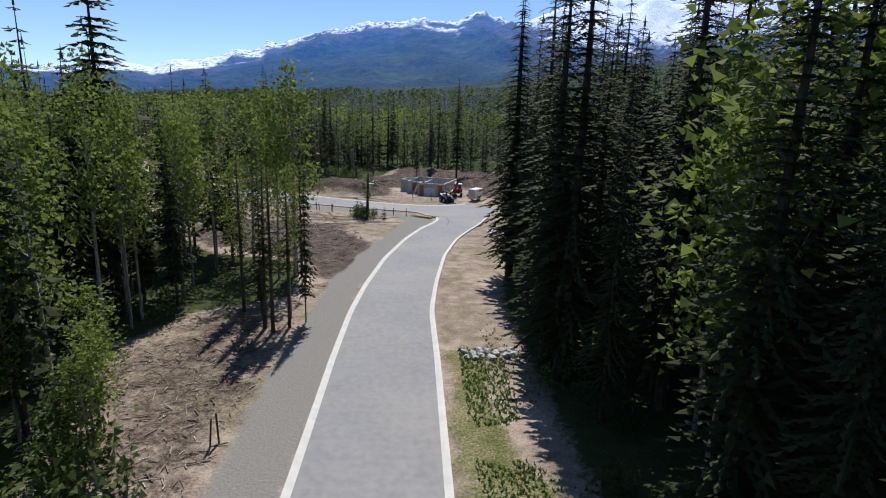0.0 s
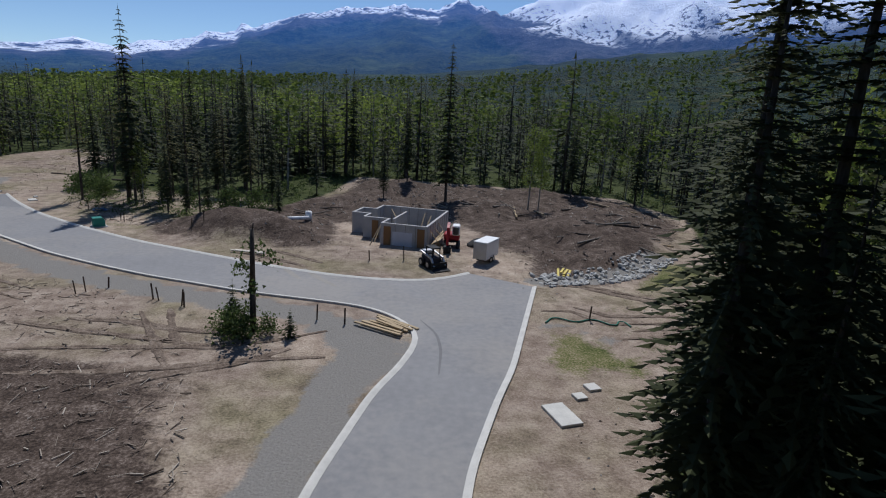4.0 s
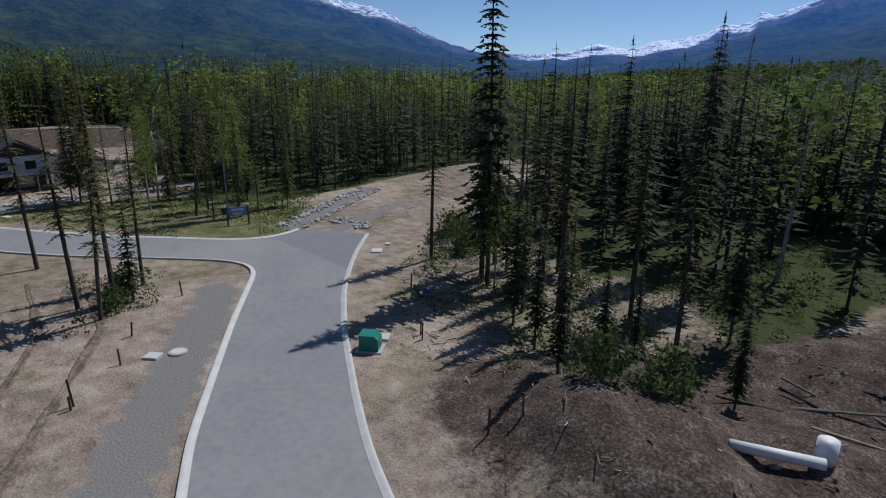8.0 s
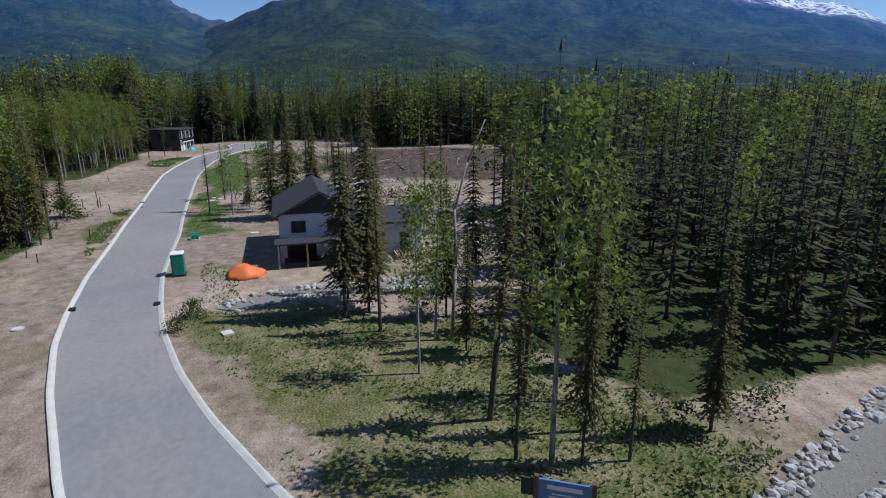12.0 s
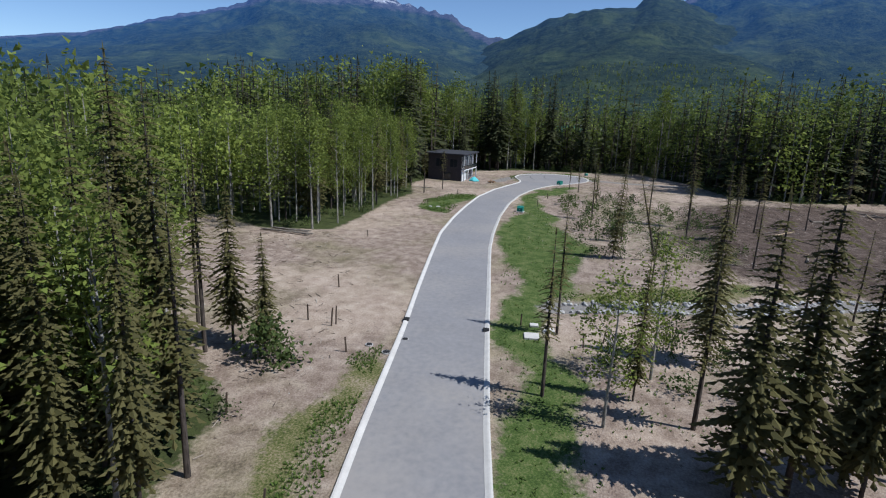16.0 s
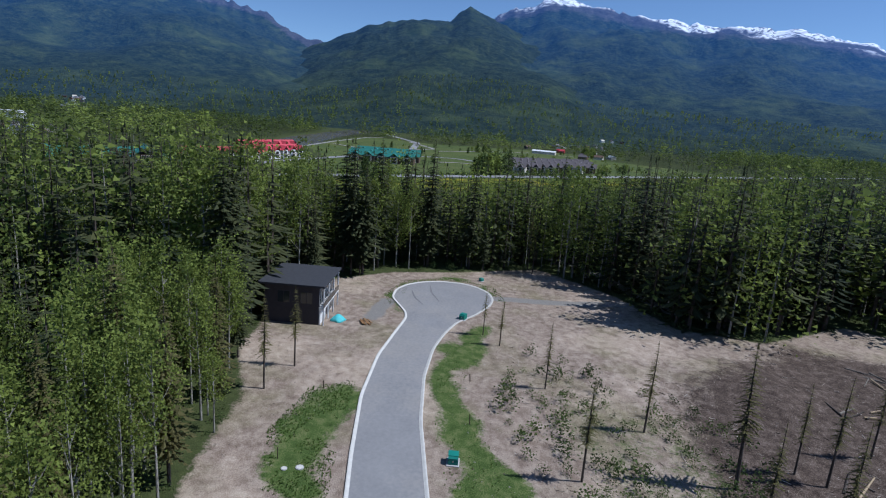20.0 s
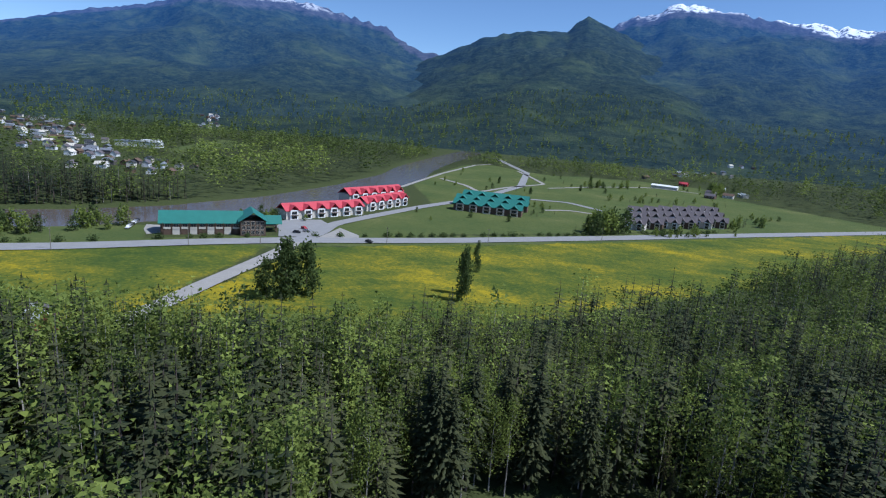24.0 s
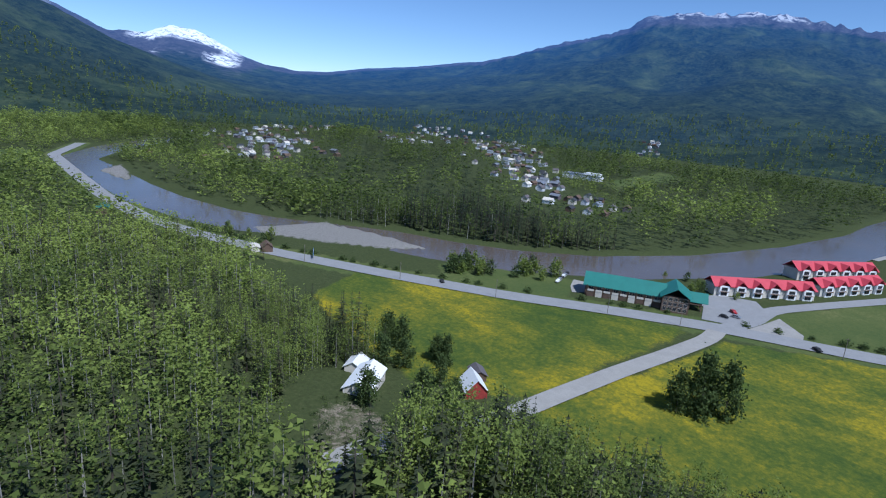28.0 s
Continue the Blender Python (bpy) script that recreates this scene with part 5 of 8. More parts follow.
STANDING = [("s", 7.5, 141, 25, 1.05, 0), ("s", -37, 132, 26, 0.85, 1), ("s", -26.6, 150, 22, 0.95, 0), ("s", -2.5, 140, 9, 1.1, 0), ("a", 20.5, 138, 13, 1, 0), ("s", -10, 175, 22, 0.9, 0),
            ("p", -45.2, 133.9, 17, 1, 0), ("p", -29.5, 130.8, 18, 1.1, 1), ("p", -26.6, 126.9, 9, 1.1, 0), ("s", -22.4, 127.8, 6, 0.9, 0), ("p", -31.5, 129, 10, 1.1, 0), ("p", -20.3, 128.9, 13, 1.1, 0), ("a", -35.6, 131, 9, 0.9, 0), ("p", -40, 137, 19, 1, 0), ("p", -38.5, 133, 15, 1, 0), ("p", -33, 134, 17, 1, 0), ("p", -25, 133, 16, 1, 0), ("s", -21.7, 121.7, 7, 1.1, 0), ("s", -23.4, 120.3, 8, 1, 0), ("s", -15.9, 125.3, 6, 1.2, 0), ("s", -27.5, 124.5, 9, 1, 0), ("s", -30.6, 126.6, 11, 0.9, 0), ("s", -23.4, 138.8, 19, 0.9, 0), ("s", -34.5, 139, 16, 1, 0), ("s", -28.4, 141, 14, 1, 0), ("s", -18.5, 133.5, 12, 1, 0), ("s", -33.2, 131.6, 7, 1.1, 0), ("s", -38.4, 133.2, 12, 0.9, 0), ("p", -46.6, 154, 19, 1, 0), ("p", -52.8, 160, 18, 1, 0), ("s", -36.6, 154.6, 21, 1, 0), ("s", -38, 136, 9, 1.1, 0), ("s", -27.3, 153.4, 21, 0.9, 0),
            ("p", -53.3, 109, 17, 1, 1), ("p", -54.8, 107, 15, 1, -2), ("s", -53.8, 110.4, 9, 1, 0), ("p", -57.2, 112.4, 14, 1, 1), ("p", -67.8, 107.7, 16, 1, 2), ("p", -51.5, 107.4, 13, 1, 4), ("p", -13.4, 52.4, 12, 1, 1), ("p", -14.2, 54, 10, 1, -1), ("p", -33.6, 88, 17, 1, 0), ("p", -35.5, 90, 16, 1, 1), ("p", -42, 98, 16, 1, 0),
            ("s", -10.6, 39.8, 13.5, 0.55, 1), ("p", -11.6, 38.6, 12, 1, 0), ("p", -12.6, 37.6, 12.5, 1.1, 0), ("p", -13.4, 38.4, 13, 1.1, -1), ("a", -11.9, 40.6, 12, 0.7, 0), ("s", -14.3, 41, 14, 0.6, 0), ("p", -16, 42, 13, 1, 0), ("a", -16.5, 21, 7, 1.3, 3), ("a", -17.3, 23, 8, 1.3, 0), ("a", -15.6, 19.4, 6.5, 1.4, -2),
            ("a", -74.7, 129.3, 17, 0.9, 0), ("s", -74.4, 130.7, 14, 0.6, 0), ("p", -79, 127.3, 15, 1, 3), ("p", -75.3, 127.7, 9, 1, 0), ("p", -74.3, 133.1, 8, 1, 0), ("a", -84.7, 124.1, 12, 0.9, 1), ("s", -87.6, 127.7, 9, 0.9, 0), ("s", -95, 119.4, 16, 1, 0), ("s", -96.2, 121.3, 17, 0.9, 0), ("s", -98.4, 121.4, 18, 0.9, 0), ("s", -99.5, 119.6, 12, 1, 0), ("s", -101.8, 122.4, 14, 0.8, 0), ("p", -91.7, 122, 12, 1, 1), ("a", -89.5, 125.8, 13, 0.8, 2), ("p", -81.4, 130, 12, 1, 0), ("p", -77.1, 131.9, 13, 1, 0), ("a", -80.2, 133.8, 14, 0.8, 0), ("s", -76, 138.5, 11, 1, 0), ("s", -93.7, 127.3, 12, 0.9, 0), ("p", -86.3, 131.2, 14, 1, 0),
            ("s", -100.3, 130.8, 15, 0.8, 0), ("s", -99.6, 133.8, 14, 0.9, 0), ("s", -103.5, 140, 16, 0.9, 0), ("p", -106.8, 140.9, 14, 1, 0), ("p", -140.5, 99.1, 11, 1, 0), ("s", -141.8, 104.7, 10, 0.8, 0), ("p", -151.3, 99.1, 11, 1, 0), ("s", -135.1, 114.9, 14, 0.95, 0), ("p", -133.6, 119.9, 12, 1, -2), ("p", -137.1, 117.8, 13, 1, 0), ("a", -137.9, 102.9, 9.5, 1.2, 0), ("s", -133.7, 109.1, 15, 1.25, 0), ("s", -134.7, 111.6, 17, 1.15, 0), ("a", -145.4, 106, 10, 1.1, 1), ("p", -160.7, 112, 14, 1.1, 0), ("s", -136.3, 114.5, 13, 1.2, 0), ("p", -139.5, 108, 11, 1.2, 0), ("s", -149.3, 110, 13, 0.95, 0), ("p", -149.4, 132.7, 13, 1, 0), ("p", -137.5, 133.7, 13, 1, 0), ("p", -158.6, 118.9, 10, 1, 0), ("p", -161.9, 123.8, 9, 1, 1),
            ("p", -179.6, 108.7, 12, 1.1, 13), ("s", -179, 103.6, 13, 0.7, -2), ("p", -198.4, 114.5, 11, 1, 0), ("p", -197.1, 120.5, 12, 1, 0), ("p", -207.5, 123.2, 10, 1, 1), ("p", -211.3, 134.3, 11, 1, 0), ("p", -204.7, 115.5, 15, 1.2, 2), ("p", -204.7, 100.3, 11, 1, 0), ("p", -205.7, 125.4, 12, 1, 2), ("p", -214.5, 110.1, 11, 1, 0), ("p", -223.9, 100.6, 9, 1, 0), ("p", -241.7, 94.2, 8, 1, 0), ("p", -237.8, 96.4, 7, 1.2, 0), ("p", -189, 104.8, 8, 1, 0), ("p", -182.8, 120.5, 10, 1, 0), ("p", -168.2, 107.5, 8, 1, 0),
            ("s", -121.8, 81.7, 15, 0.9, 0), ("s", -123.2, 84.1, 16, 0.8, 0), ("p", -126.6, 83.6, 14, 1, 0), ("s", -125.2, 80.2, 17, 0.9, 0), ("s", -125.6, 81.9, 12, 1.1, 0), ("s", -123.7, 78.9, 16, 1.1, 0), ("s", -117.5, 77.5, 17, 1, 0), ("s", -121, 76, 19, 1, 0), ("s", -112, 80.5, 15, 1.1, 0), ("p", -136.9, 70.3, 15, 1, 0), ("p", -137.9, 72.8, 16, 1, 1), ("s", -140.1, 79.2, 9, 1.3, 0), ("s", -140.7, 76.1, 12, 1, 0), ("p", -143, 71.2, 14, 1, 0), ("p", -138.8, 75.1, 15, 1, 0), ("p", -219.9, 65.7, 12, 1, 0), ("p", -226.3, 67.9, 11, 1, 0), ("a", -204, 61.3, 11, 0.8, 1), ("a", -213.1, 61.6, 13, 0.9, 0), ("p", -281.7, 109.3, 12, 1, 0), ("p", -286.2, 109, 14, 1, 0), ("s", 35.6, 109, 15, 1, 0), ("p", 33.8, 100, 13, 1, 4), ("s", 37, 104, 17, 1, 0), ("s", 29.8, 96.2, 13, 1.1, 0), ("s", 33.5, 103.2, 15, 1, 0), ("a", 32, 93.4, 9, 1.3, 0), ("s", 42.1, 147.7, 18, 1, 0), ("a", 22.4, 138.9, 13, 1, 0), ("s", 31, 150, 15, 1, 0), ("s", 1.5, 158, 16, 1, 0)]

single_trees(woods())


def shrubs():
    """Low bushes along the forest edges and on the lots."""
    g = np.random.default_rng(41)
    r = np.random.default_rng(42)
    kinds = [(*aspen_arrays(r, 1, 0.75, 0.02, 12, 9, 0.17, 3), 0, 1) for _ in range(4)]
    rows = []
    x, y = scatter(-300, 60, 10, 200, 2.2, 44)
    clear = np.max([depth_in(x, y, c) for c in CLEARINGS], axis=0)
    road = near_line(x, y, ROAD_MID)
    p = np.where((clear < 0.6) & (clear > -10), 0.4, 0.0)
    bushy = [[(-66.6, 134.7), (-98, 123.8), (-94.1, 139.5), (-77.6, 144.1)], [(-142.3, 104.6), (-157.9, 108), (-156, 138.3), (-138.1, 133.7)], [(-177, 100.6), (-218.8, 93.7), (-237.8, 98.2), (-219.2, 120.8), (-182.9, 121.5)], [(-10, 84.5), (-7, 86), (-9.5, 89.5), (-13, 88)], [(-50, 105), (-59.9, 107.7), (-59.9, 113.7), (-52, 113)], [(-17, 119), (-24, 119), (-24, 122), (-17, 124)], [(-22, 119.5), (-40, 125.5), (-49, 136), (-40, 146), (-22, 134)], [(-100.1, 128), (-133.6, 122.4), (-133.6, 138.7), (-106.8, 140.9)]]
    for b in bushy:
        p = np.where(inside(x, y, b), 0.62, p)
    ok = (g.random(x.size) < p) & (road > 6)
    bx, by = scatter(-295, -248, -75, -32, 2.6, 45)
    bank = inside(bx, by, SCRUB) & (g.random(bx.size) < 0.5)
    x, y = np.concatenate([x[ok], bx[bank]]), np.concatenate([y[ok], by[bank]])
    z = land(x, y)
    for i in range(x.size):
        rows.append((g.integers(4), x[i], y[i], z[i], g.uniform(0.5, 1.7), g.uniform(0.8, 1.3), g.uniform(0, 6.28), g.random()))
    merge("undergrowth", kinds, rows, "low green bushes along the forest edge", [M_SHRUB, M_BARK])
    # the planted row along the highway, bush by bush
    p = resample(HIGHWAY, 7.0)
    t = np.gradient(p, axis=0)
    t /= np.linalg.norm(t, axis=1)[:, None]
    meshes = [crown_mesh("highway_bush", aspen_arrays(r, 1, 0.9, 0.0, 16, 14, 0.3, 3)[1], M_SHRUB) for _ in range(3)]
    for i, (q, tt) in enumerate(zip(p, t)):
        if -330 < q[1] < 230 and g.random() < 0.62 and abs(q[1] + 46) > 12:
            ob = new("roadside_bush", meshes[i % 3])
            s = g.uniform(1.3, 2.4)
            ob.matrix_world = pose(q[0] + tt[1] * -10.5 * -1, q[1] - tt[0] * 10.5, VALLEY, 0, 0, g.uniform(0, 360)) @ Matrix.Diagonal((s * 1.3, s * 1.3, s, 1))
            tagged(ob, "round dark green bush in the row along the highway", "bush", "highway bushes")


shrubs()

# ---- building site, lots and houses ----


def foundation():
    z = land_at(-1, 118) - 0.55
    f = thing("house_foundation", 3.0, 111.7, z, -17.2, "roofless grey concrete house foundation with braced walls", "foundation")
    out = [(0, 0), (-5.2, 0), (-5.2, 2.6), (-8.3, 2.6), (-8.3, 4.7), (-10.5, 4.7), (-10.5, 8.1), (-8.7, 8.1), (-8.7, 10.9), (0, 10.9)]
    n, th, top = len(out), 0.28, 3.1
    for i in range(n):
        (ax, ay), (bx, by) = out[i], out[(i + 1) % n]
        bm = bmesh.new()
        box(bm, min(ax, bx) - th / 2, max(ax, bx) + th / 2, min(ay, by) - th / 2 + (0.003 if ax != bx else 0), max(ay, by) + th / 2 - (0.003 if ax != bx else 0), 0, top + (0.004 if i % 2 else 0), 0.015)
        w = part("wall", bm, M_CONC, f)
        # form panels with their ties
        ln = math.hypot(bx - ax, by - ay)
        for k in range(1, int(ln / 1.2)):
            px, py = ax + (bx - ax) * k * 1.2 / ln, ay + (by - ay) * k * 1.2 / ln
            bm = bmesh.new()
            e = 0.03
            if ax == bx:
                box(bm, px - th / 2 - e, px + th / 2 + e, py - 0.02, py + 0.02, 0.1, top - 0.1)
            else:
                box(bm, px - 0.02, px + 0.02, py - th / 2 - e, py + th / 2 + e, 0.1, top - 0.1)
            part("form_rib", bm, M_GREYWOOD, w)
    part("floor_slab", boxes((-8.5, -0.2, 2.8, 10.7, 0.02, 0.25)), M_CONC, f)
    part("inner_wall", boxes((-5.0, -0.3, 3.4, 3.62, 0.26, 2.2)), M_CONC, f)
    part("inner_wall", boxes((-5.1, -4.85, 3.7, 9.0, 0.26, 2.9)), M_CONC, f)
    for x0, x1, y in ((-4.95, -4.1, -0.16), (-1.0, -0.15, -0.16), (-7.3, -6.5, 2.44)):
        part("door_panel", boxes((x0, x1, y - 0.05, y + 0.02, 0.5, 2.75), bevel=0.01), M_PLY, f, "brown plywood panel")
    part("membrane_sheet", boxes((-3.9, -1.6, -0.19, -0.145, 0.6, 2.2)), M_WRAP, f, "pale grey membrane sheet")
    for a, b in (((-6, 2.2, 2.6), (-6.2, 0.4, 0.7)), ((-5.6, -0.1, 2.4), (-6.2, -1.2, 0.6)), ((0.2, 1, 2.5), (1.6, 1.2, 0.5)), ((0.2, 3, 2.5), (1.7, 3.2, 0.5)), ((0.2, 5, 2.6), (1.7, 5.1, 0.5)), ((-7, 9, 3.0), (-4, 6, 0.4)), ((-1.2, 7, 3.0), (-1.6, 4, 0.5)), ((-2.5, 9, 2.9), (-2.6, 6.5, 0.4))):
        part("brace", beam(bmesh.new(), a, b, 0.12, 0.06), M_WOOD, f)
    for k in range(7):
        part("plank", beam(bmesh.new(), (0.5 + k * 0.16, 0.5, 1.0 + 0.1 * k), (0.4 + k * 0.12, 7 - k * 0.5, 1.3 + 0.1 * (k % 3)), 0.14, 0.05), M_WOOD, f)


foundation()


def wheel(parent, x, y, z, r, w):
    t = part("wheel", tube(bmesh.new(), (x, y - w / 2, z), (x, y + w / 2, z), r, None, 18), M_BLACK, parent)
    part("rim", tube(bmesh.new(), (x, y - w / 2 - 0.01, z), (x, y + w / 2 + 0.01, z), r * 0.55, None, 12), M_METAL, t)


def trailer():
    t = thing("cargo_trailer", 9.1, 106.9, land_at(9, 106.9) + 0.05, 58, "white enclosed cargo trailer parked on bare earth", "trailer")
    bm = bmesh.new()
    box(bm, -2.2, 2.2, -1.05, 1.05, 0.5, 2.5, 0.08)
    body = part("body", bm, M_WHITE, t)
    part("roof", boxes((-2.22, 2.22, -1.07, 1.07, 2.505, 2.56), bevel=0.02), M_WHITE, t)
    part("side_door", boxes((0.9, 1.7, 1.052, 1.07, 0.7, 2.35)), M_METAL, body)
    part("rear_frame", boxes((-2.26, -2.205, -1.0, 1.0, 0.55, 2.45)), M_METAL, t)
    for y in (-0.98, 0.98):
        for x in (-0.5, 0.35):
            wheel(t, x, y, 0.36, 0.36, 0.22)
        part("fender", boxes((-0.95, 0.8, y - 0.14, y + 0.14, 0.78, 0.84), bevel=0.02), M_METAL, t)
    bm = bmesh.new()
    beam(bm, (2.15, -0.5, 0.5), (3.3, 0, 0.5), 0.1)
    beam(bm, (2.15, 0.5, 0.5), (3.3, 0, 0.5), 0.1)
    part("hitch", bm, M_BLACK, t)
    t.matrix_world = t.matrix_world @ Matrix.Diagonal((0.74, 0.72, 0.9, 1))


trailer()


def skid_steer():
    t = thing("skid_steer_loader", 3.3, 104.3, land_at(3.3, 104.3), -62, "small dark grey skid steer loader with bucket lowered", "loader")
    part("chassis", boxes((-1.2, 0.9, -0.55, 0.55, 0.35, 1.15), bevel=0.08), M_DARKWALL, t)
    bm = bmesh.new()
    for x, y in ((-0.5, -0.42), (-0.5, 0.42), (0.7, -0.42), (0.7, 0.42)):
        beam(bm, (x, y, 1.1), (x, y, 2.0), 0.08)
    box(bm, -0.6, 0.8, -0.5, 0.5, 2.0, 2.1)
    part("cab", bm, M_BLACK, t)
    part("engine_hood", boxes((-1.35, -0.6, -0.5, 0.5, 1.15, 1.55), bevel=0.08), M_METAL, t)
    for y in (-0.75, 0.75):
        part("lift_arm", beam(beam(bmesh.new(), (-1.2, y * 0.88, 1.45), (0.9, y * 0.88, 1.1), 0.16), (0.9, y * 0.88, 1.1), (1.4, y * 0.88, 0.4), 0.16), M_METAL, t)
        for x in (-0.75, 0.55):
            wheel(t, x, y, 0.42, 0.42, 0.3)
    bm = bmesh.new()
    prism(bm, [(1.3, 0.05), (2.1, 0.02), (2.1, 0.07), (1.45, 0.15), (1.4, 0.75), (1.3, 0.75)], -0.9, 0.9)
    part("bucket", bm, M_BLACK, t)


skid_steer()


def excavator():
    t = thing("excavator", 6.0, 112.8, land_at(6, 112.8), -98, "red mini excavator with its arm folded down", "excavator")
    for y in (-0.75, 0.75):
        bm = bmesh.new()
        box(bm, -1.3, 1.3, y - 0.22, y + 0.22, 0.02, 0.62, 0.18)
        part("track", bm, M_BLACK, t)
    part("turntable", tube(bmesh.new(), (0, 0, 0.6), (0, 0, 0.8), 0.6, None, 16), M_BLACK, t)
    part("body", boxes((-1.5, 0.4, -0.9, 0.9, 0.8, 1.5), bevel=0.12), M_DIGGER, t)
    bm = bmesh.new()
    box(bm, -0.6, 0.9, 0.05, 0.9, 1.5, 2.6, 0.1)
    cab = part("cab", bm, M_WHITE, t)
    part("cab_window", boxes((0.905, 0.93, 0.15, 0.8, 1.6, 2.45)), M_GLASS, cab)
    part("cab_window", boxes((-0.45, 0.75, 0.905, 0.92, 1.75, 2.45)), M_GLASS, cab)
    part("boom", beam(beam(bmesh.new(), (0.7, -0.3, 1.3), (1.8, -0.3, 3.0), 0.32, 0.4), (1.8, -0.3, 3.0), (3.3, -0.3, 2.7), 0.3, 0.36), M_DIGGER, t)
    part("stick", beam(bmesh.new(), (3.2, -0.3, 2.85), (3.4, -0.3, 0.9), 0.26, 0.3), M_DIGGER, t)
    bm = bmesh.new()
    prism(bm, [(3.1, 0.1), (3.7, 0.15), (3.75, 0.8), (3.3, 0.9), (2.95, 0.55)], -0.7, 0.1)
    part("bucket", bm, M_BLACK, t)
    part("ram", tube(bmesh.new(), (1.2, -0.3, 1.9), (2.4, -0.3, 3.1), 0.06), M_METAL, t)


excavator()


def heap(name, x, y, r, h, material, label, cat, seed=1.0, n=16):
    """A loose sheet or heap with folds."""
    bm = bmesh.new()
    bmesh.ops.create_grid(bm, x_segments=n, y_segments=n, size=r)
    for v in bm.verts:
        d = min(1.0, v.co.length / r)
        v.co.z = h * max(0, 1 - d * d) * (1 + 0.25 * float(rough(np.array([v.co.x * 3]), np.array([v.co.y * 3]), 3.0, seed)[0])) - 0.03
        v.co.x *= 1 + 0.1 * math.sin(v.co.y * 3 + seed)
        if d >= 0.999:
            v.co.xy *= 0.8
            v.co.z = -0.05
    ob = part(name, bm, material, None, "", True)
    ob.matrix_world = pose(x, y, land_at(x, y) + 0.03, 0, 0, seed * 40)
    return tagged(ob, label, cat)


heap("black_tarp", 9.5, 113.6, 1.8, 0.8, M_BLACK, "crumpled black tarpaulin over a heap of soil", "tarp", 2)
heap("orange_tarp", -107.6, 109.7, 2.0, 1.2, M_ORANGE, "orange tarpaulin over a mound beside the house", "tarp", 3)


def lumber(name, x, y, rz, rows, length, material, label, cat="lumber pile", spread=0.25, seed=1):
    t = thing(name, x, y, land_at(x, y) + 0.02, rz, label, cat)
    g = random.Random(seed)
    for i in range(rows):
        a, l = g.uniform(-8, 8), length * g.uniform(0.7, 1.1)
        oy, oz = i * spread - rows * spread / 2 + g.uniform(-0.1, 0.1), 0.1 + 0.12 * (i % 2) + (0.1 if i % 3 == 0 else 0)
        d = math.sin(radians(a)) * l / 2
        part("plank", beam(bmesh.new(), (-l / 2 + g.uniform(-0.4, 0.4), oy - d, oz), (l / 2, oy + d, oz + 0.02), 0.22, 0.1), material, t)


lumber("lumber_pile", -0.6, 88.2, -42, 9, 3.4, M_WOOD, "loose stack of pale timber beside the kerb", seed=2)
lumber("lumber_pile", -15.4, 107.6, -12, 3, 4.2, M_CREAM, "long pale timbers on the ground near the road", seed=3)
lumber("lumber_pile", 16.6, 103.9, 70, 5, 2.6, M_YELLOW, "yellow timber stack on the rubble", seed=4)
lumber("log_stack", -175, 60.6, 85, 6, 7.5, M_GREYWOOD, "dark felled logs stacked at the forest edge", "logs", 0.3, seed=5)
lumber("lumber_pile", -98.8, 89.2, 30, 4, 2.0, M_GREYWOOD, "grey boards and a frame lying on bare soil", seed=6)
lumber("lumber_pile", -244, 75.4, 20, 6, 2.4, M_PLY, "orange-brown building boards on the lot", seed=7)
lumber("lumber_pile", -35, 96, 20, 4, 2.6, M_WOOD, "pale cut boards lying on the dirt", seed=8)


def cylinders(name, x, y, z, rz, a, b, r, material, label, cat):
    ob = part(name, tube(bmesh.new(), a, b, r, None, 16), material, None, "", True)
    ob.matrix_world = pose(x, y, z, 0, 0, rz)
    return tagged(ob, label, cat)


zp = land_at(-12.2, 121.5)
cylinders("white_pipe", -12.8, 121.2, zp + 0.5, 20, (-2.2, 0, 0), (1.4, 0, 0), 0.25, M_WHITE, "white plastic culvert pipe on dug soil", "pipe")
cylinders("pipe_end", -11.6, 122.5, zp + 0.6, 20, (0, 0, -0.6), (0, 0, 0.6), 0.42, M_WHITE, "upright white plastic pipe section on dug soil", "pipe")


def snag():
    """The broken trunk beside the road, with a few shoots."""
    x, y = -10.0, 87.0
    t = thing("broken_tree_trunk", x, y, land_at(x, y), 0, "tall broken dark tree trunk with a few leafy shoots", "tree trunk")
    bm = bmesh.new()
    tube(bm, (0, 0, -0.3), (0.05, 0, 3.2), 0.24, 0.2, 10)
    tube(bm, (0.05, 0, 3.2), (0.12, 0.02, 7.2), 0.2, 0.13, 10)
    beam(bm, (0.15, 0, 7.1), (0.22, 0, 7.6), 0.08)
    part("trunk", bm, M_BARK, t, "", True)
    r = np.random.default_rng(77)
    for k, (a, z, ln) in enumerate(((0.4, 5.0, 1.2), (2.6, 3.8, 0.9), (5.0, 3.2, 1.0), (1.5, 5.6, 0.9), (3.6, 4.6, 0.8))):
        e = (math.cos(a) * ln, math.sin(a) * ln, z + 0.3)
        part("shoot", tube(bmesh.new(), (0, 0, z), e, 0.03, 0.01, 5), M_BARK, t)
        me = crown_mesh("leaves", aspen_arrays(r, 1, 0.7, 0.0, 6, 9, 0.28, 3)[1], M_SHRUB)
        o = new("leaves", me)
        o.parent = t
        o.matrix_local = pose(e[0], e[1], e[2] - 0.6)


snag()


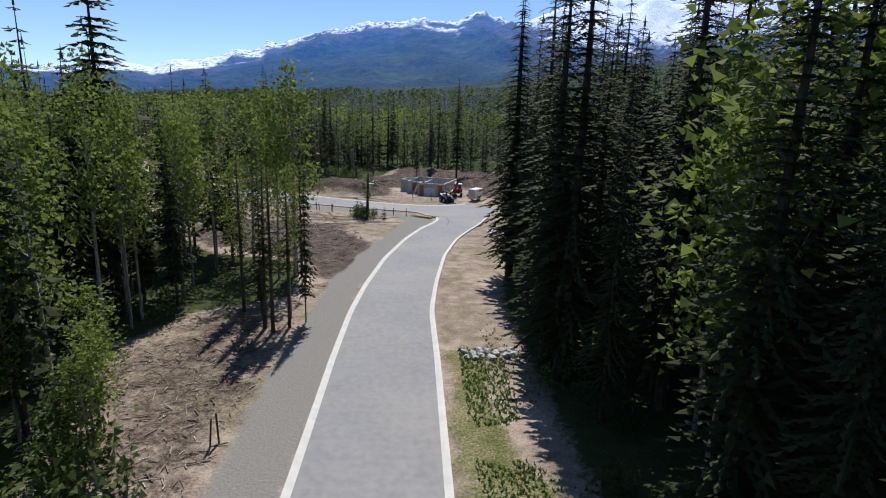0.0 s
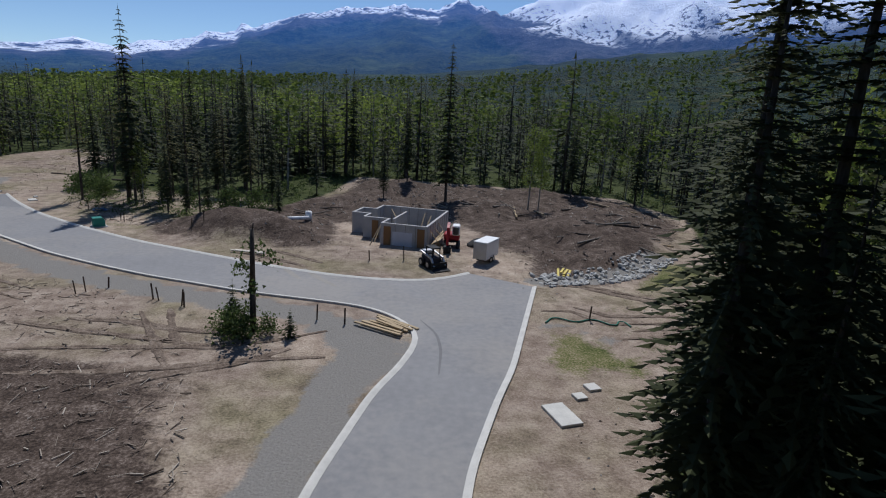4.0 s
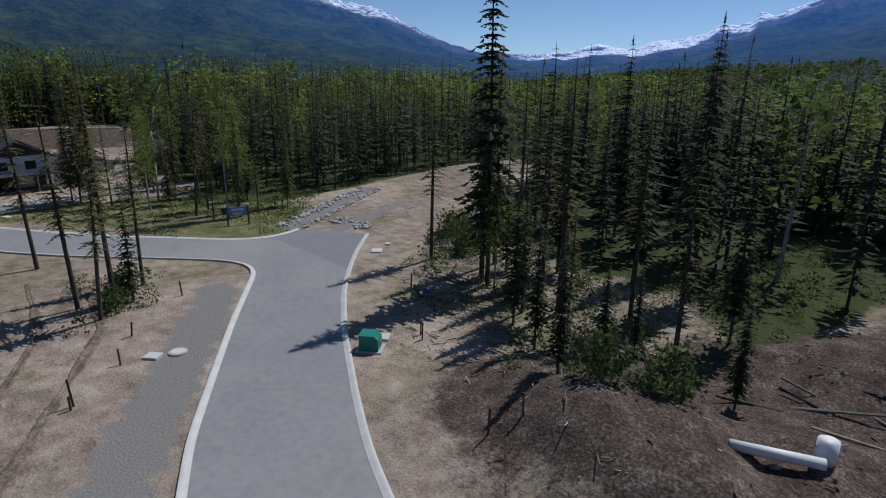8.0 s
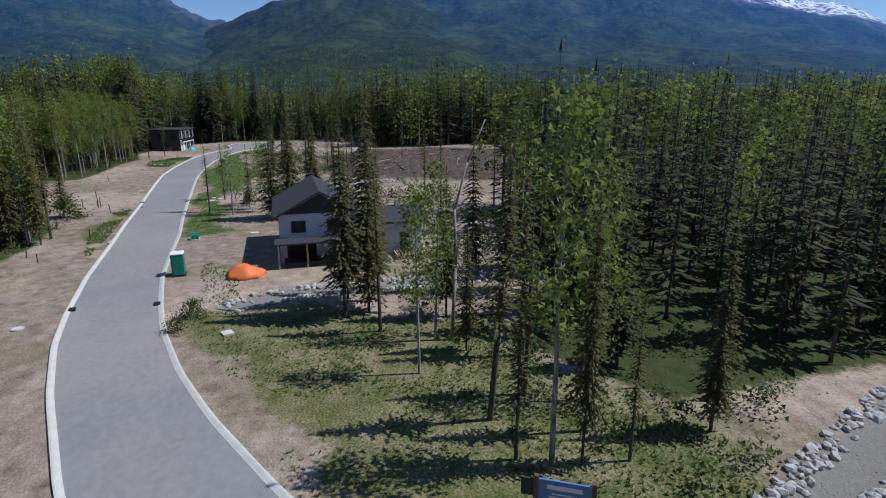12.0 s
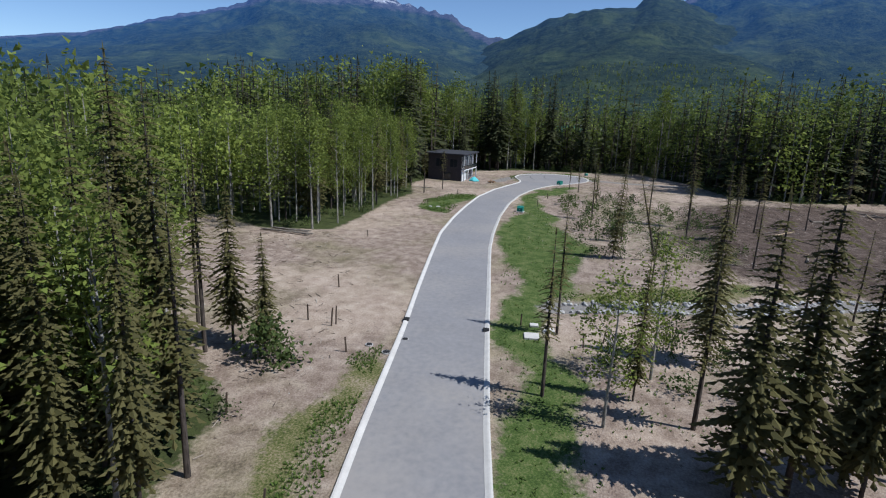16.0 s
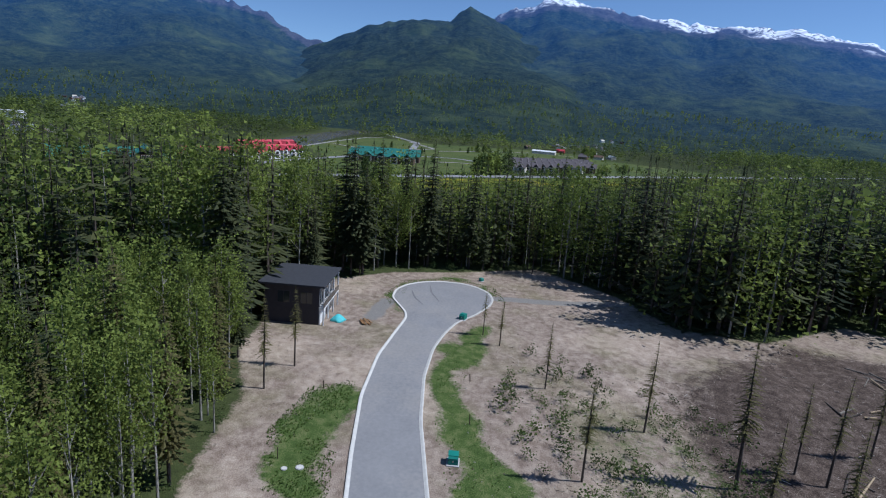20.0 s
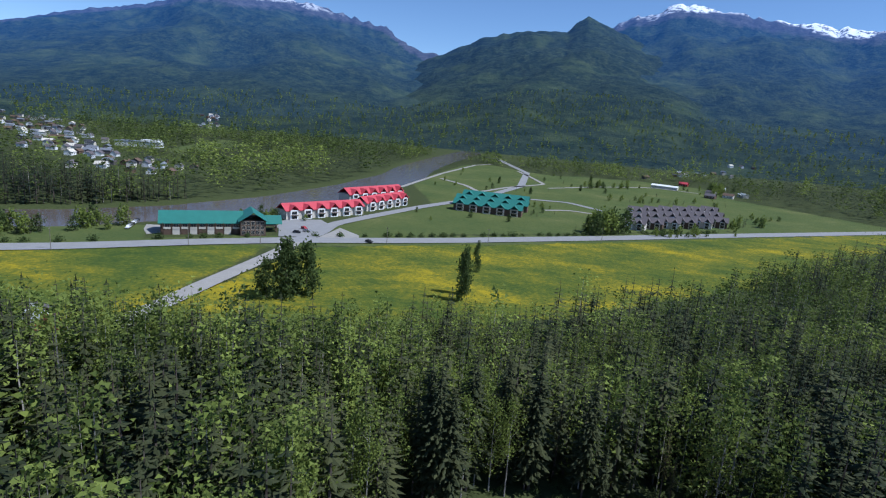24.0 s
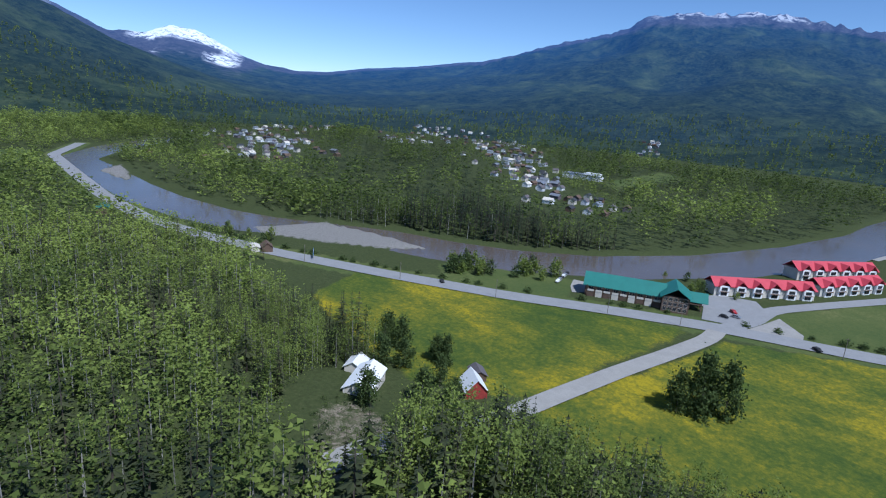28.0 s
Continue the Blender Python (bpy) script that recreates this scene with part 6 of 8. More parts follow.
def bush_at(x, y, s, seed, conif=False):
    r = np.random.default_rng(seed)
    ar = conifer_arrays(r, 1, 0.32, 0.0, 14, 7, 2, 1.3, 4) if conif else aspen_arrays(r, 1, 0.62, 0.0, 26, 26, 0.11, 4)
    t = new("small_spruce" if conif else "leafy_bush")
    t.matrix_world = pose(x, y, land_at(x, y) - 0.05, 0, 0, seed * 50) @ Matrix.Diagonal((s, s, s, 1))
    tagged(t, "small young spruce on bare ground" if conif else "dense leafy green bush on bare ground", "shrub", "bushes on the lots")
    new("stem", array_mesh("stem", *ar[0], [M_BARK])).parent = t
    new("crown", crown_mesh("crown", ar[1], M_CONIFER if conif else M_SHRUB)).parent = t


for i, (x, y, s, c) in enumerate(((-11.2, 86.2, 1.9, 0), (-10.2, 86.2, 1.5, 0), (-11.8, 87.2, 1.3, 0), (-8.9, 86.6, 1.3, 0), (-11.8, 88.8, 3.2, 1), (-7.3, 86, 2.2, 1), (-54.6, 109.8, 2.0, 0), (-52.4, 108.6, 1.7, 0), (-56, 110.4, 1.8, 0), (-20.5, 119.5, 2.0, 0), (-18, 121, 2.4, 0), (-138.9, 80.2, 3.0, 0), (-17.5, 21.5, 3.2, 0), (-15.5, 17.5, 3.0, 0), (-93.9, 107.1, 1.2, 0), (-96.8, 107.4, 1.4, 0), (-147.3, 103.7, 2.0, 0), (-46, 139.5, 3.0, 0), (-49, 141, 2.6, 0), (-44, 137.5, 2.4, 0))):
    bush_at(x, y, s, i + 3, bool(c))


def stake_mesh():
    bm = beam(bmesh.new(), (0, 0, -0.3), (0.03, 0.02, 1.0), 0.09, 0.09)
    me = bpy.data.meshes.new("stake")
    bm.to_mesh(me)
    bm.free()
    me.materials.append(M_STAKE)
    return me


STAKE = stake_mesh()
for i, (x, y, h) in enumerate(((-11.9, 22.5, 1.5), (-11.6, 22.9, 1.6), (-6.0, 89.4, 1.2), (-3.9, 88.6, 1.2), (-19, 92.9, 1.3), (-18.5, 92.7, 1.1), (-16.4, 91.6, 1.3), (-16.1, 91.3, 1.2), (-24.7, 94.3, 1.3), (-25.2, 93.8, 1.1), (-23.5, 95.4, 0.9), (14.9, 90.4, 1.2), (-23.3, 114.2, 1.4), (-22.4, 115.6, 1.2), (-40.8, 102.6, 1.6), (-40.5, 102.4, 0.8), (-43.8, 105.9, 1.0), (-52.4, 113.4, 1.2), (-47.5, 107.9, 1.0), (-33.5, 120.5, 1.2), (-34.1, 121, 1.0), (-40.9, 126.9, 1.3), (-65, 127.7, 0.9),
                               (-102.9, 89, 1.4), (-103.6, 88.6, 1.3), (-102.4, 89.4, 1.1), (-117.5, 85.3, 1.2), (-115.1, 87.6, 1.0), (-146.9, 78.9, 1.4), (-132, 81.8, 1.5), (-125, 88.7, 1.2), (-125.6, 88.4, 1.1), (-142.2, 84.6, 1.2), (-146.8, 81.5, 1.6), (-146.4, 81.3, 1.4), (-147.8, 80.6, 1.0), (-155.8, 77.4, 1.3), (-149.3, 101.3, 1.2), (-150.8, 102.8, 1.0), (-152.2, 96, 1.0), (-205.9, 70.9, 1.2), (-220.8, 72.7, 1.0), (-224.7, 90.9, 1.1), (-214.1, 90.1, 1.2), (0.5, 106.3, 1.5), (-3, 106, 1.1), (-255.6, 99.5, 1.0), (-177.5, 71.2, 1.0))):
    ob = new("survey_stake", STAKE)
    ob.matrix_world = pose(x, y, land_at(x, y), random.uniform(-6, 6), random.uniform(-6, 6), random.uniform(0, 180)) @ Matrix.Diagonal((1, 1, h, 1))
    tagged(ob, "dark wooden survey stake driven into the soil", "stake", "survey stakes")


def utility_box(x, y, rz, s=1.0):
    t = thing("transformer_box", x, y, land_at(x, y), rz, "green steel utility box on a concrete pad", "utility box", "utility boxes")
    part("pad", boxes((-0.75 * s, 0.75 * s, -0.65 * s, 0.65 * s, -0.15, 0.1), bevel=0.02), M_CONC, t)
    bm = bmesh.new()
    prism(bm, [(-0.55 * s, 0.1), (0.55 * s, 0.1), (0.55 * s, 0.75 * s), (0.35 * s, 0.95 * s), (-0.55 * s, 0.95 * s)], -0.5 * s, 0.5 * s)
    part("cabinet", bm, M_GREENBOX, t)
    part("lid", boxes((-0.58 * s, 0.36 * s, -0.53 * s, 0.53 * s, 0.955 * s, 1.0 * s), bevel=0.015), M_GREENBOX, t)
    part("latch", boxes((0.551 * s, 0.59 * s, -0.06, 0.06, 0.4 * s, 0.55 * s)), M_METAL, t)


for x, y, rz, s in ((-34.9, 117.3, 35, 1.1), (-123.3, 101.2, 10, 0.8), (-206.7, 87.9, -5, 1.0), (-248.5, 91.4, -30, 1.0), (-273, 96.8, 40, 0.7)):
    utility_box(x, y, rz, s)


def slab(x, y, rz, w, d, material=None, name="concrete_pad"):
    ob = part(name, boxes((-w / 2, w / 2, -d / 2, d / 2, -0.15, 0.1), bevel=0.02), material or M_KERB)
    ob.matrix_world = pose(x, y, land_at(x, y) + 0.05, 0, 0, rz)
    tagged(ob, "flat pale concrete service pad set in the ground", "pad", "service pads")


for x, y, rz, w, d in ((8.7, 76.2, 15, 1.3, 2.2), (10.3, 78.2, 15, 0.7, 0.7), (11.4, 79.3, 15, 0.8, 0.8), (-35.6, 118.9, 35, 1.0, 1.0), (-51, 132.2, 40, 1.0, 1.3), (-52, 134.6, 40, 0.5, 0.6), (-43.5, 107.6, 35, 0.9, 0.8), (-93.1, 110.8, 30, 0.8, 0.8), (-150, 97.2, 10, 1.2, 1.2), (-151.6, 98.4, 10, 1.0, 1.0), (-152.5, 97.1, 10, 0.6, 0.7), (-125.7, 107.8, 10, 0.8, 1.0)):
    slab(x, y, rz, w, d)


def manhole(x, y, r, material, label):
    t = thing("manhole_cover", x, y, land_at(x, y) + 0.03, 0, label, "manhole cover", "manhole covers")
    part("collar", tube(bmesh.new(), (0, 0, -0.2), (0, 0, 0.06), r, None, 24), M_CONC, t)
    part("lid", tube(bmesh.new(), (0, 0, 0.055), (0, 0, 0.085), r * 0.78, None, 24), material, t)


for x, y, r in ((-43.0, 108.9, 0.55), (-96.3, 95.1, 0.45), (-204.6, 73.3, 0.4), (-204.3, 71.9, 0.3), (-123, 91.8, 0.45)):
    manhole(x, y, r, M_KERB, "round pale concrete manhole cover in bare soil")
for x, y, r in ((-143.1, 87.4, 0.35), (-143.9, 85.7, 0.3), (-145.8, 87.9, 0.3)):
    manhole(x, y, r, M_BLACK, "round dark iron manhole cover in bare soil")
for x, y, rz in ((-149.7, 86.6, 10), (-149.8, 93.5, 10), (-99.8, 97.4, 15), (-100.2, 103.8, 15)):
    ob = part("catch_basin", boxes((-0.35, 0.35, -0.25, 0.25, -0.2, 0.02), (-0.3, 0.3, -0.2, -0.12, 0.021, 0.05), (-0.3, 0.3, -0.04, 0.04, 0.021, 0.05), (-0.3, 0.3, 0.12, 0.2, 0.021, 0.05)), M_BLACK)
    ob.matrix_world = pose(x, y, float(base_height(x, y)) + ROAD_LIFT + 0.1, 0, 0, rz)
    tagged(ob, "dark iron storm drain grate at the kerb", "drain", "storm drains")


def billboard():
    x, y = -70.6, 128.3
    t = thing("information_sign", x, y, land_at(x, y), 66, "blue and white information board on two brown posts", "sign")
    for k in (-1.15, 1.15):
        part("post", boxes((k - 0.1, k + 0.1, -0.1, 0.1, -0.3, 2.3), bevel=0.015), M_LOG, t)
    board = part("panel", boxes((-1.04, 1.04, -0.05, 0.05, 1.1, 2.15), bevel=0.01), M_BLUE, t)
    part("title_bar", boxes((-0.7, 0.7, -0.062, -0.052, 1.75, 1.95)), M_WHITE, board)
    for k, w in ((1.55, 0.5), (1.4, 0.62), (1.25, 0.4)):
        part("text_bar", boxes((-w, w, -0.06, -0.052, k - 0.03, k + 0.03)), M_WHITE, board)
    part("wing_panel", boxes((-1.75, -1.26, -0.04, 0.04, 1.3, 2.1)), M_DARKWALL, t)


billboard()


def toilet():
    x, y = -108.6, 103.3
    t = thing("portable_toilet", x, y, land_at(x, y), 10, "green portable toilet cabin with white roof", "portable toilet")
    body = part("cabin", boxes((-0.58, 0.58, -0.58, 0.58, 0.1, 2.15), bevel=0.05), M_GREENBOX, t)
    part("roof", boxes((-0.62, 0.62, -0.62, 0.62, 2.155, 2.32), bevel=0.06), M_WHITE, t)
    d = part("door", boxes((0.585, 0.62, -0.42, 0.42, 0.2, 2.0), bevel=0.01), M_GREENBOX, body)
    part("base", boxes((-0.65, 0.65, -0.65, 0.65, -0.1, 0.1), bevel=0.02), M_BLACK, t)


toilet()


def hose():
    cu = bpy.data.curves.new("hose", "CURVE")
    cu.dimensions, cu.bevel_depth, cu.bevel_resolution = "3D", 0.06, 2
    sp = cu.splines.new("BEZIER")
    pts = [(11.2, 89.6), (12.2, 90.6), (13.6, 89.9), (15.2, 90.4), (16.6, 89.4), (17.4, 90.2), (17.8, 89.2)]
    sp.bezier_points.add(len(pts) - 1)
    for b, (x, y) in zip(sp.bezier_points, pts):
        b.co = (x, y, land_at(x, y) + 0.08)
        b.handle_left_type = b.handle_right_type = "AUTO"
    cu.materials.append(M_HOSE)
    tagged(new("garden_hose", cu), "long green hose lying in loops on the grass", "hose")


hose()


def window(parent, x0, x1, y0, y1, z0, z1, axis_x, sign, mat_frame=None):
    """A window in a wall that faces along x or y."""
    w = 0.07
    fr = bmesh.new()
    if axis_x:
        f = x0
        for r in ((y0, y1, z0, z0 + w), (y0, y1, z1 - w, z1), (y0, y0 + w, z0 + w, z1 - w), (y1 - w, y1, z0 + w, z1 - w), ((y0 + y1) / 2 - w / 2, (y0 + y1) / 2 + w / 2, z0 + w, z1 - w)):
            box(fr, min(f, f + 0.06 * sign), max(f, f + 0.06 * sign), r[0], r[1], r[2], r[3])
        gl = boxes((min(f, f + 0.025 * sign), max(f, f + 0.025 * sign), y0 + w, y1 - w, z0 + w, z1 - w))
    else:
        f = y0
        for r in ((x0, x1, z0, z0 + w), (x0, x1, z1 - w, z1), (x0, x0 + w, z0 + w, z1 - w), (x1 - w, x1, z0 + w, z1 - w), ((x0 + x1) / 2 - w / 2, (x0 + x1) / 2 + w / 2, z0 + w, z1 - w)):
            box(fr, r[0], r[1], min(f, f + 0.06 * sign), max(f, f + 0.06 * sign), r[2], r[3])
        gl = boxes((x0 + w, x1 - w, min(f, f + 0.025 * sign), max(f, f + 0.025 * sign), z0 + w, z1 - w))
    win = part("window", fr, mat_frame or M_DARKWALL, parent)
    part("pane", gl, M_GLASS, win)


def gable_roof(bm, x0, x1, y0, y1, z0, z1, over=0.5, thick=0.22, along_x=True):
    """Two roof planes with eaves; the ridge runs along x or y."""
    if along_x:
        m = (y0 + y1) / 2
        for ya in (y0, y1):
            k = (z1 - z0) / (m - y0)
            ye = ya + (-over if ya == y0 else over)
            ze = z0 - over * k
            vs = [bm.verts.new(p) for p in ((x0 - over, ye, ze), (x1 + over, ye, ze), (x1 + over, m, z1), (x0 - over, m, z1), (x0 - over, ye, ze + thick), (x1 + over, ye, ze + thick), (x1 + over, m, z1 + thick), (x0 - over, m, z1 + thick))]
            for f in ((0, 1, 2, 3), (7, 6, 5, 4), (0, 4, 5, 1), (1, 5, 6, 2), (2, 6, 7, 3), (3, 7, 4, 0)):
                bm.faces.new([vs[i] for i in f])
    else:
        m = (x0 + x1) / 2
        for xa in (x0, x1):
            k = (z1 - z0) / (m - x0)
            xe = xa + (-over if xa == x0 else over)
            ze = z0 - over * k
            vs = [bm.verts.new(p) for p in ((xe, y0 - over, ze), (xe, y1 + over, ze), (m, y1 + over, z1), (m, y0 - over, z1), (xe, y0 - over, ze + thick), (xe, y1 + over, ze + thick), (m, y1 + over, z1 + thick), (m, y0 - over, z1 + thick))]
            for f in ((0, 1, 2, 3), (7, 6, 5, 4), (0, 4, 5, 1), (1, 5, 6, 2), (2, 6, 7, 3), (3, 7, 4, 0)):
                bm.faces.new([vs[i] for i in f])
    bmesh.ops.recalc_face_normals(bm, faces=bm.faces)
    return bm


def house_under_construction():
    z = land_at(-117.8, 114.1)
    t = thing("house", -115.5, 116.6, z, 7, "two-storey house under construction with charcoal roof and grey house wrap", "house")
    bm = bmesh.new()
    box(bm, -9, 4.2, -5.0, 4.6, -0.3, 5.6)
    prism_y = [(-5.0, 5.6), (4.6, 5.6), (-0.2, 8.2)]
    a = [bm.verts.new((4.2, y, zz)) for y, zz in prism_y]
    b = [bm.verts.new((-9, y, zz)) for y, zz in prism_y]
    bm.faces.new(a), bm.faces.new(list(reversed(b)))
    w = part("wall", bm, M_WRAP, t)
    part("roof", gable_roof(bmesh.new(), -9, 4.2, -5.0, 4.6, 5.62, 8.25, 0.7), M_ROOF_DARK, t)
    part("gable_face", gable_tri(), M_DARKWALL, t, "dark unfinished gable")
    part("lower_wall", boxes((4.22, 6.6, -4.6, 3.8, -0.2, 0.5)), M_DARKWALL, t)
    part("porch_roof", boxes((4.25, 7.2, -5.6, 4.2, 2.75, 2.95), bevel=0.02), M_ROOF_DARK, t)
    for y in (-5.2, -2.0, 1.2, 3.8):
        part("porch_post", boxes((6.7, 6.9, y - 0.1, y + 0.1, -0.2, 2.75)), M_WOOD, t)
    # Garage opening: a black panel on the wall, painted for the dark inside.
    part("garage_opening", boxes((4.205, 4.26, -4.2, -0.8, 0.0, 2.5)), M_BLACK, w)
    window(w, 4.21, 4.21, -3.6, -1.9, 3.5, 4.9, True, 1)
    window(w, 4.21, 4.21, 0.6, 2.2, 3.5, 4.9, True, 1)
    window(w, -2.5, -1.0, -5.01, -5.01, 3.6, 4.9, False, -1)
    window(w, -6.5, -5.0, -5.01, -5.01, 3.6, 4.9, False, -1)
    window(w, 4.21, 4.21, 1.6, 3.4, 0.6, 2.3, True, 1)
    bm = bmesh.new()
    box(bm, -6, 3.4, 4.65, 12.4, -0.3, 3.9)
    w2 = part("wing_wall", bm, M_WRAP, t)
    bm = bmesh.new()
    prism(bm, [(-6.8, 3.92), (4.4, 3.92), (4.4, 4.2), (-1.2, 5.2), (-6.8, 4.2)], 4.7, 13.2)
    part("wing_roof", bm, M_ROOF_DARK, t)
    window(w2, 3.41, 3.41, 9.6, 10.8, 0.5, 2.6, True, 1)
    window(w2, 3.41, 3.41, 6.0, 7.6, 1.2, 2.6, True, 1)
    window(w2, -0.6, 1.2, 12.41, 12.41, 0.6, 2.6, False, 1)
    part("vent_pipe", tube(bmesh.new(), (-1, 10, 4.8), (-1, 10, 5.9), 0.14), M_METAL, t)
    deck = part("deck_rim", boxes((3.5, 6.6, 8.6, 8.75, 0.25, 0.5), (3.5, 6.6, 13.4, 13.55, 0.25, 0.5), (6.45, 6.6, 8.76, 13.39, 0.25, 0.5)), M_WOOD, t)
    for k in range(11):
        part("joist", boxes((3.55, 6.44, 8.95 + k * 0.41, 9.03 + k * 0.41, 0.26, 0.48)), M_WOOD, deck)
    t.matrix_world = t.matrix_world @ Matrix.Diagonal((0.88, 0.88, 0.88, 1))


def gable_tri():
    bm = bmesh.new()
    ring = [(-4.5, 5.75), (4.1, 5.75), (-0.2, 8.0)]
    a = [bm.verts.new((4.21, y, z)) for y, z in ring]
    b = [bm.verts.new((4.3, y, z)) for y, z in ring]
    bm.faces.new(list(reversed(a))), bm.faces.new(b)
    for i in range(3):
        bm.faces.new((a[i], a[(i + 1) % 3], b[(i + 1) % 3], b[i]))
    return bm


house_under_construction()


def modern_house():
    z = land_at(-251.8, 64.2) - 0.3
    t = thing("house", -246.7, 64.9, z, -4, "dark two-storey modern house with flat roof and white balcony side", "house")
    w = part("wall", boxes((-5.5, 4.8, -5.0, 3.6, -0.5, 6.6)), M_DARKWALL, t)
    part("roof", boxes((-6.3, 5.6, -5.8, 4.6, 6.605, 6.95), bevel=0.03), M_ROOF_DARK, t)
    part("balcony", boxes((-5.5, 4.9, 3.62, 4.4, 2.9, 3.15)), M_WHITE, t)
    part("balcony_rail", boxes((-5.5, 4.9, 4.34, 4.4, 3.16, 4.1)), M_GLASS, t)
    for x in (-5.3, -1.9, 1.5, 4.7):
        part("post", boxes((x - 0.1, x + 0.1, 4.2, 4.4, 4.12, 6.6)), M_WHITE, t)
        part("post", boxes((x - 0.1, x + 0.1, 4.2, 4.4, -0.4, 2.89)), M_WHITE, t)
    part("lower_panel", boxes((1.0, 4.7, 3.61, 3.75, 0.3, 2.85)), M_WHITE, t)
    for x in (-4.6, -1.2, 2.2):
        window(w, x, x + 2.4, 3.61, 3.61, 3.4, 6.2, False, 1, M_WHITE)
    window(w, -4.6, -2.4, 3.61, 3.61, 0.4, 2.5, False, 1, M_WHITE)
    window(w, 4.81, 4.81, -3, -1, 3.6, 5.6, True, 1)
    window(w, 4.81, 4.81, 0.6, 2.6, 3.6, 5.6, True, 1)
    window(w, 4.81, 4.81, -1, 1, 0.6, 2.4, True, 1)


modern_house()
heap("turquoise_sheet", -244.4, 70.8, 1.3, 0.9, M_CYAN, "crumpled turquoise plastic sheet beside the house", "plastic sheet", 4)


def puddle(x, y, a, b, label):
    bm = bmesh.new()
    ring = []
    for k in range(28):
        t = 6.283 * k / 28
        rr = 1 + 0.18 * math.sin(3 * t + x) + 0.1 * math.sin(5 * t)
        ring.append(bm.verts.new((math.cos(t) * a * rr, math.sin(t) * b * rr, 0)))
    bm.faces.new(ring)
    ob = part("puddle", bm, M_PUDDLE)
    ob.matrix_world = pose(x, y, max(land_at(x + dx, y + dy) for dx in (-a, 0, a) for dy in (-b, 0, b)) * 0.5 + land_at(x, y) * 0.5 + 0.04, 0, 0, 20)
    tagged(ob, label, "puddle", kind="structure")


puddle(-269.5, 140.5, 2.6, 1.4, "small muddy brown pond at the forest edge")


def felled_logs():
    """Trunks and roots dragged into heaps when the ground was cleared."""
    g = random.Random(31)
    meshes = []
    for k in range(5):
        bm = bmesh.new()
        tube(bm, (-0.5, 0, 0), (0.05, 0.012 * (k - 2), 0), 0.5, 0.42, 7)
        tube(bm, (0.05, 0.012 * (k - 2), 0), (0.5, 0, 0.02), 0.42, 0.28, 7)
        me = bpy.data.meshes.new("felled_log")
        bm.to_mesh(me)
        bm.free()
        me.materials.append((M_GREYWOOD, M_BARK, M_WOOD, M_GREYWOOD, M_BARK)[k])
        meshes.append(me)
    spots = [(20, 118), (27, 122), (33, 131), (16, 132), (26, 138), (10, 134), (36, 142), (30, 116), (-20, 128), (-12, 130), (-205, 128), (-222, 140), (-232, 152), (-210, 150), (-190, 130), (-50, 158), (-58, 162)]
    for cx, cy in spots:
        a0 = g.uniform(0, 180)
        for k in range(g.randint(4, 8)):
            x, y = cx + g.gauss(0, 2.2), cy + g.gauss(0, 2.2)
            ob = new("felled_log", meshes[g.randrange(5)])
            ln, th = g.uniform(1.6, 5.5), g.uniform(0.14, 0.34)
            ob.matrix_world = pose(x, y, land_at(x, y) + th * 0.4, g.uniform(-8, 8), g.uniform(-9, 9), a0 + g.gauss(0, 35)) @ Matrix.Diagonal((ln, th, th, 1))
            tagged(ob, "weathered felled log lying on the cleared ground", "log", "felled logs")


felled_logs()


def hose_coil():
    cu = bpy.data.curves.new("hose_coil", "CURVE")
    cu.dimensions, cu.bevel_depth, cu.bevel_resolution = "3D", 0.035, 2
    sp = cu.splines.new("POLY")
    n = 90
    sp.points.add(n - 1)
    x0, y0 = -39.5, 126.6
    z0 = land_at(x0, y0)
    for k, p in enumerate(sp.points):
        a = k / n * 6.283 * 5
        r = 0.75 + 0.2 * math.sin(k * 0.37) + 0.1 * math.sin(k * 1.1)
        p.co = (x0 + r * math.cos(a), y0 + r * math.sin(a), z0 + 0.06 + 0.03 * math.sin(k * 0.9) + 0.002 * k, 1)
    cu.materials.append(M_BLUE)
    tagged(new("hose_coil", cu), "blue plastic pipe lying in a loose coil on bare soil", "pipe coil")


hose_coil()


def dead_tree(x, y, h):
    t = thing("dead_tree", x, y, land_at(x, y), 0, "thin pale leaning dead tree with bare broken limbs", "tree")
    bm = bmesh.new()
    pts = [(0, 0, -0.2), (-0.1, 0.25, h * 0.35), (0.15, 0.1, h * 0.62), (-0.2, 1.0, h * 0.82), (-0.3, 2.2, h)]
    for k in range(4):
        tube(bm, pts[k], pts[k + 1], 0.15 - 0.03 * k, 0.12 - 0.03 * k, 7)
    part("trunk", bm, M_BIRCH, t, "", True)
    g = random.Random(3)
    for k in range(9):
        z = h * g.uniform(0.35, 0.9)
        a, ln = g.uniform(0, 6.28), g.uniform(0.5, 1.4)
        part("limb", tube(bmesh.new(), (0, 0.3, z), (math.cos(a) * ln, 0.3 + math.sin(a) * ln, z + 0.4 * ln), 0.035, 0.01, 5), M_BIRCH, t)


dead_tree(-89.4, 127, 15.5)

# ---- valley buildings ----


def storey_windows(parent, x0, x1, n, y, sign, z0, z1, w=1.1, mat=None):
    for k in range(n):
        c = x0 + (x1 - x0) * (k + 0.5) / n
        window(parent, c - w / 2, c + w / 2, y, y, z0, z1, False, sign, mat)


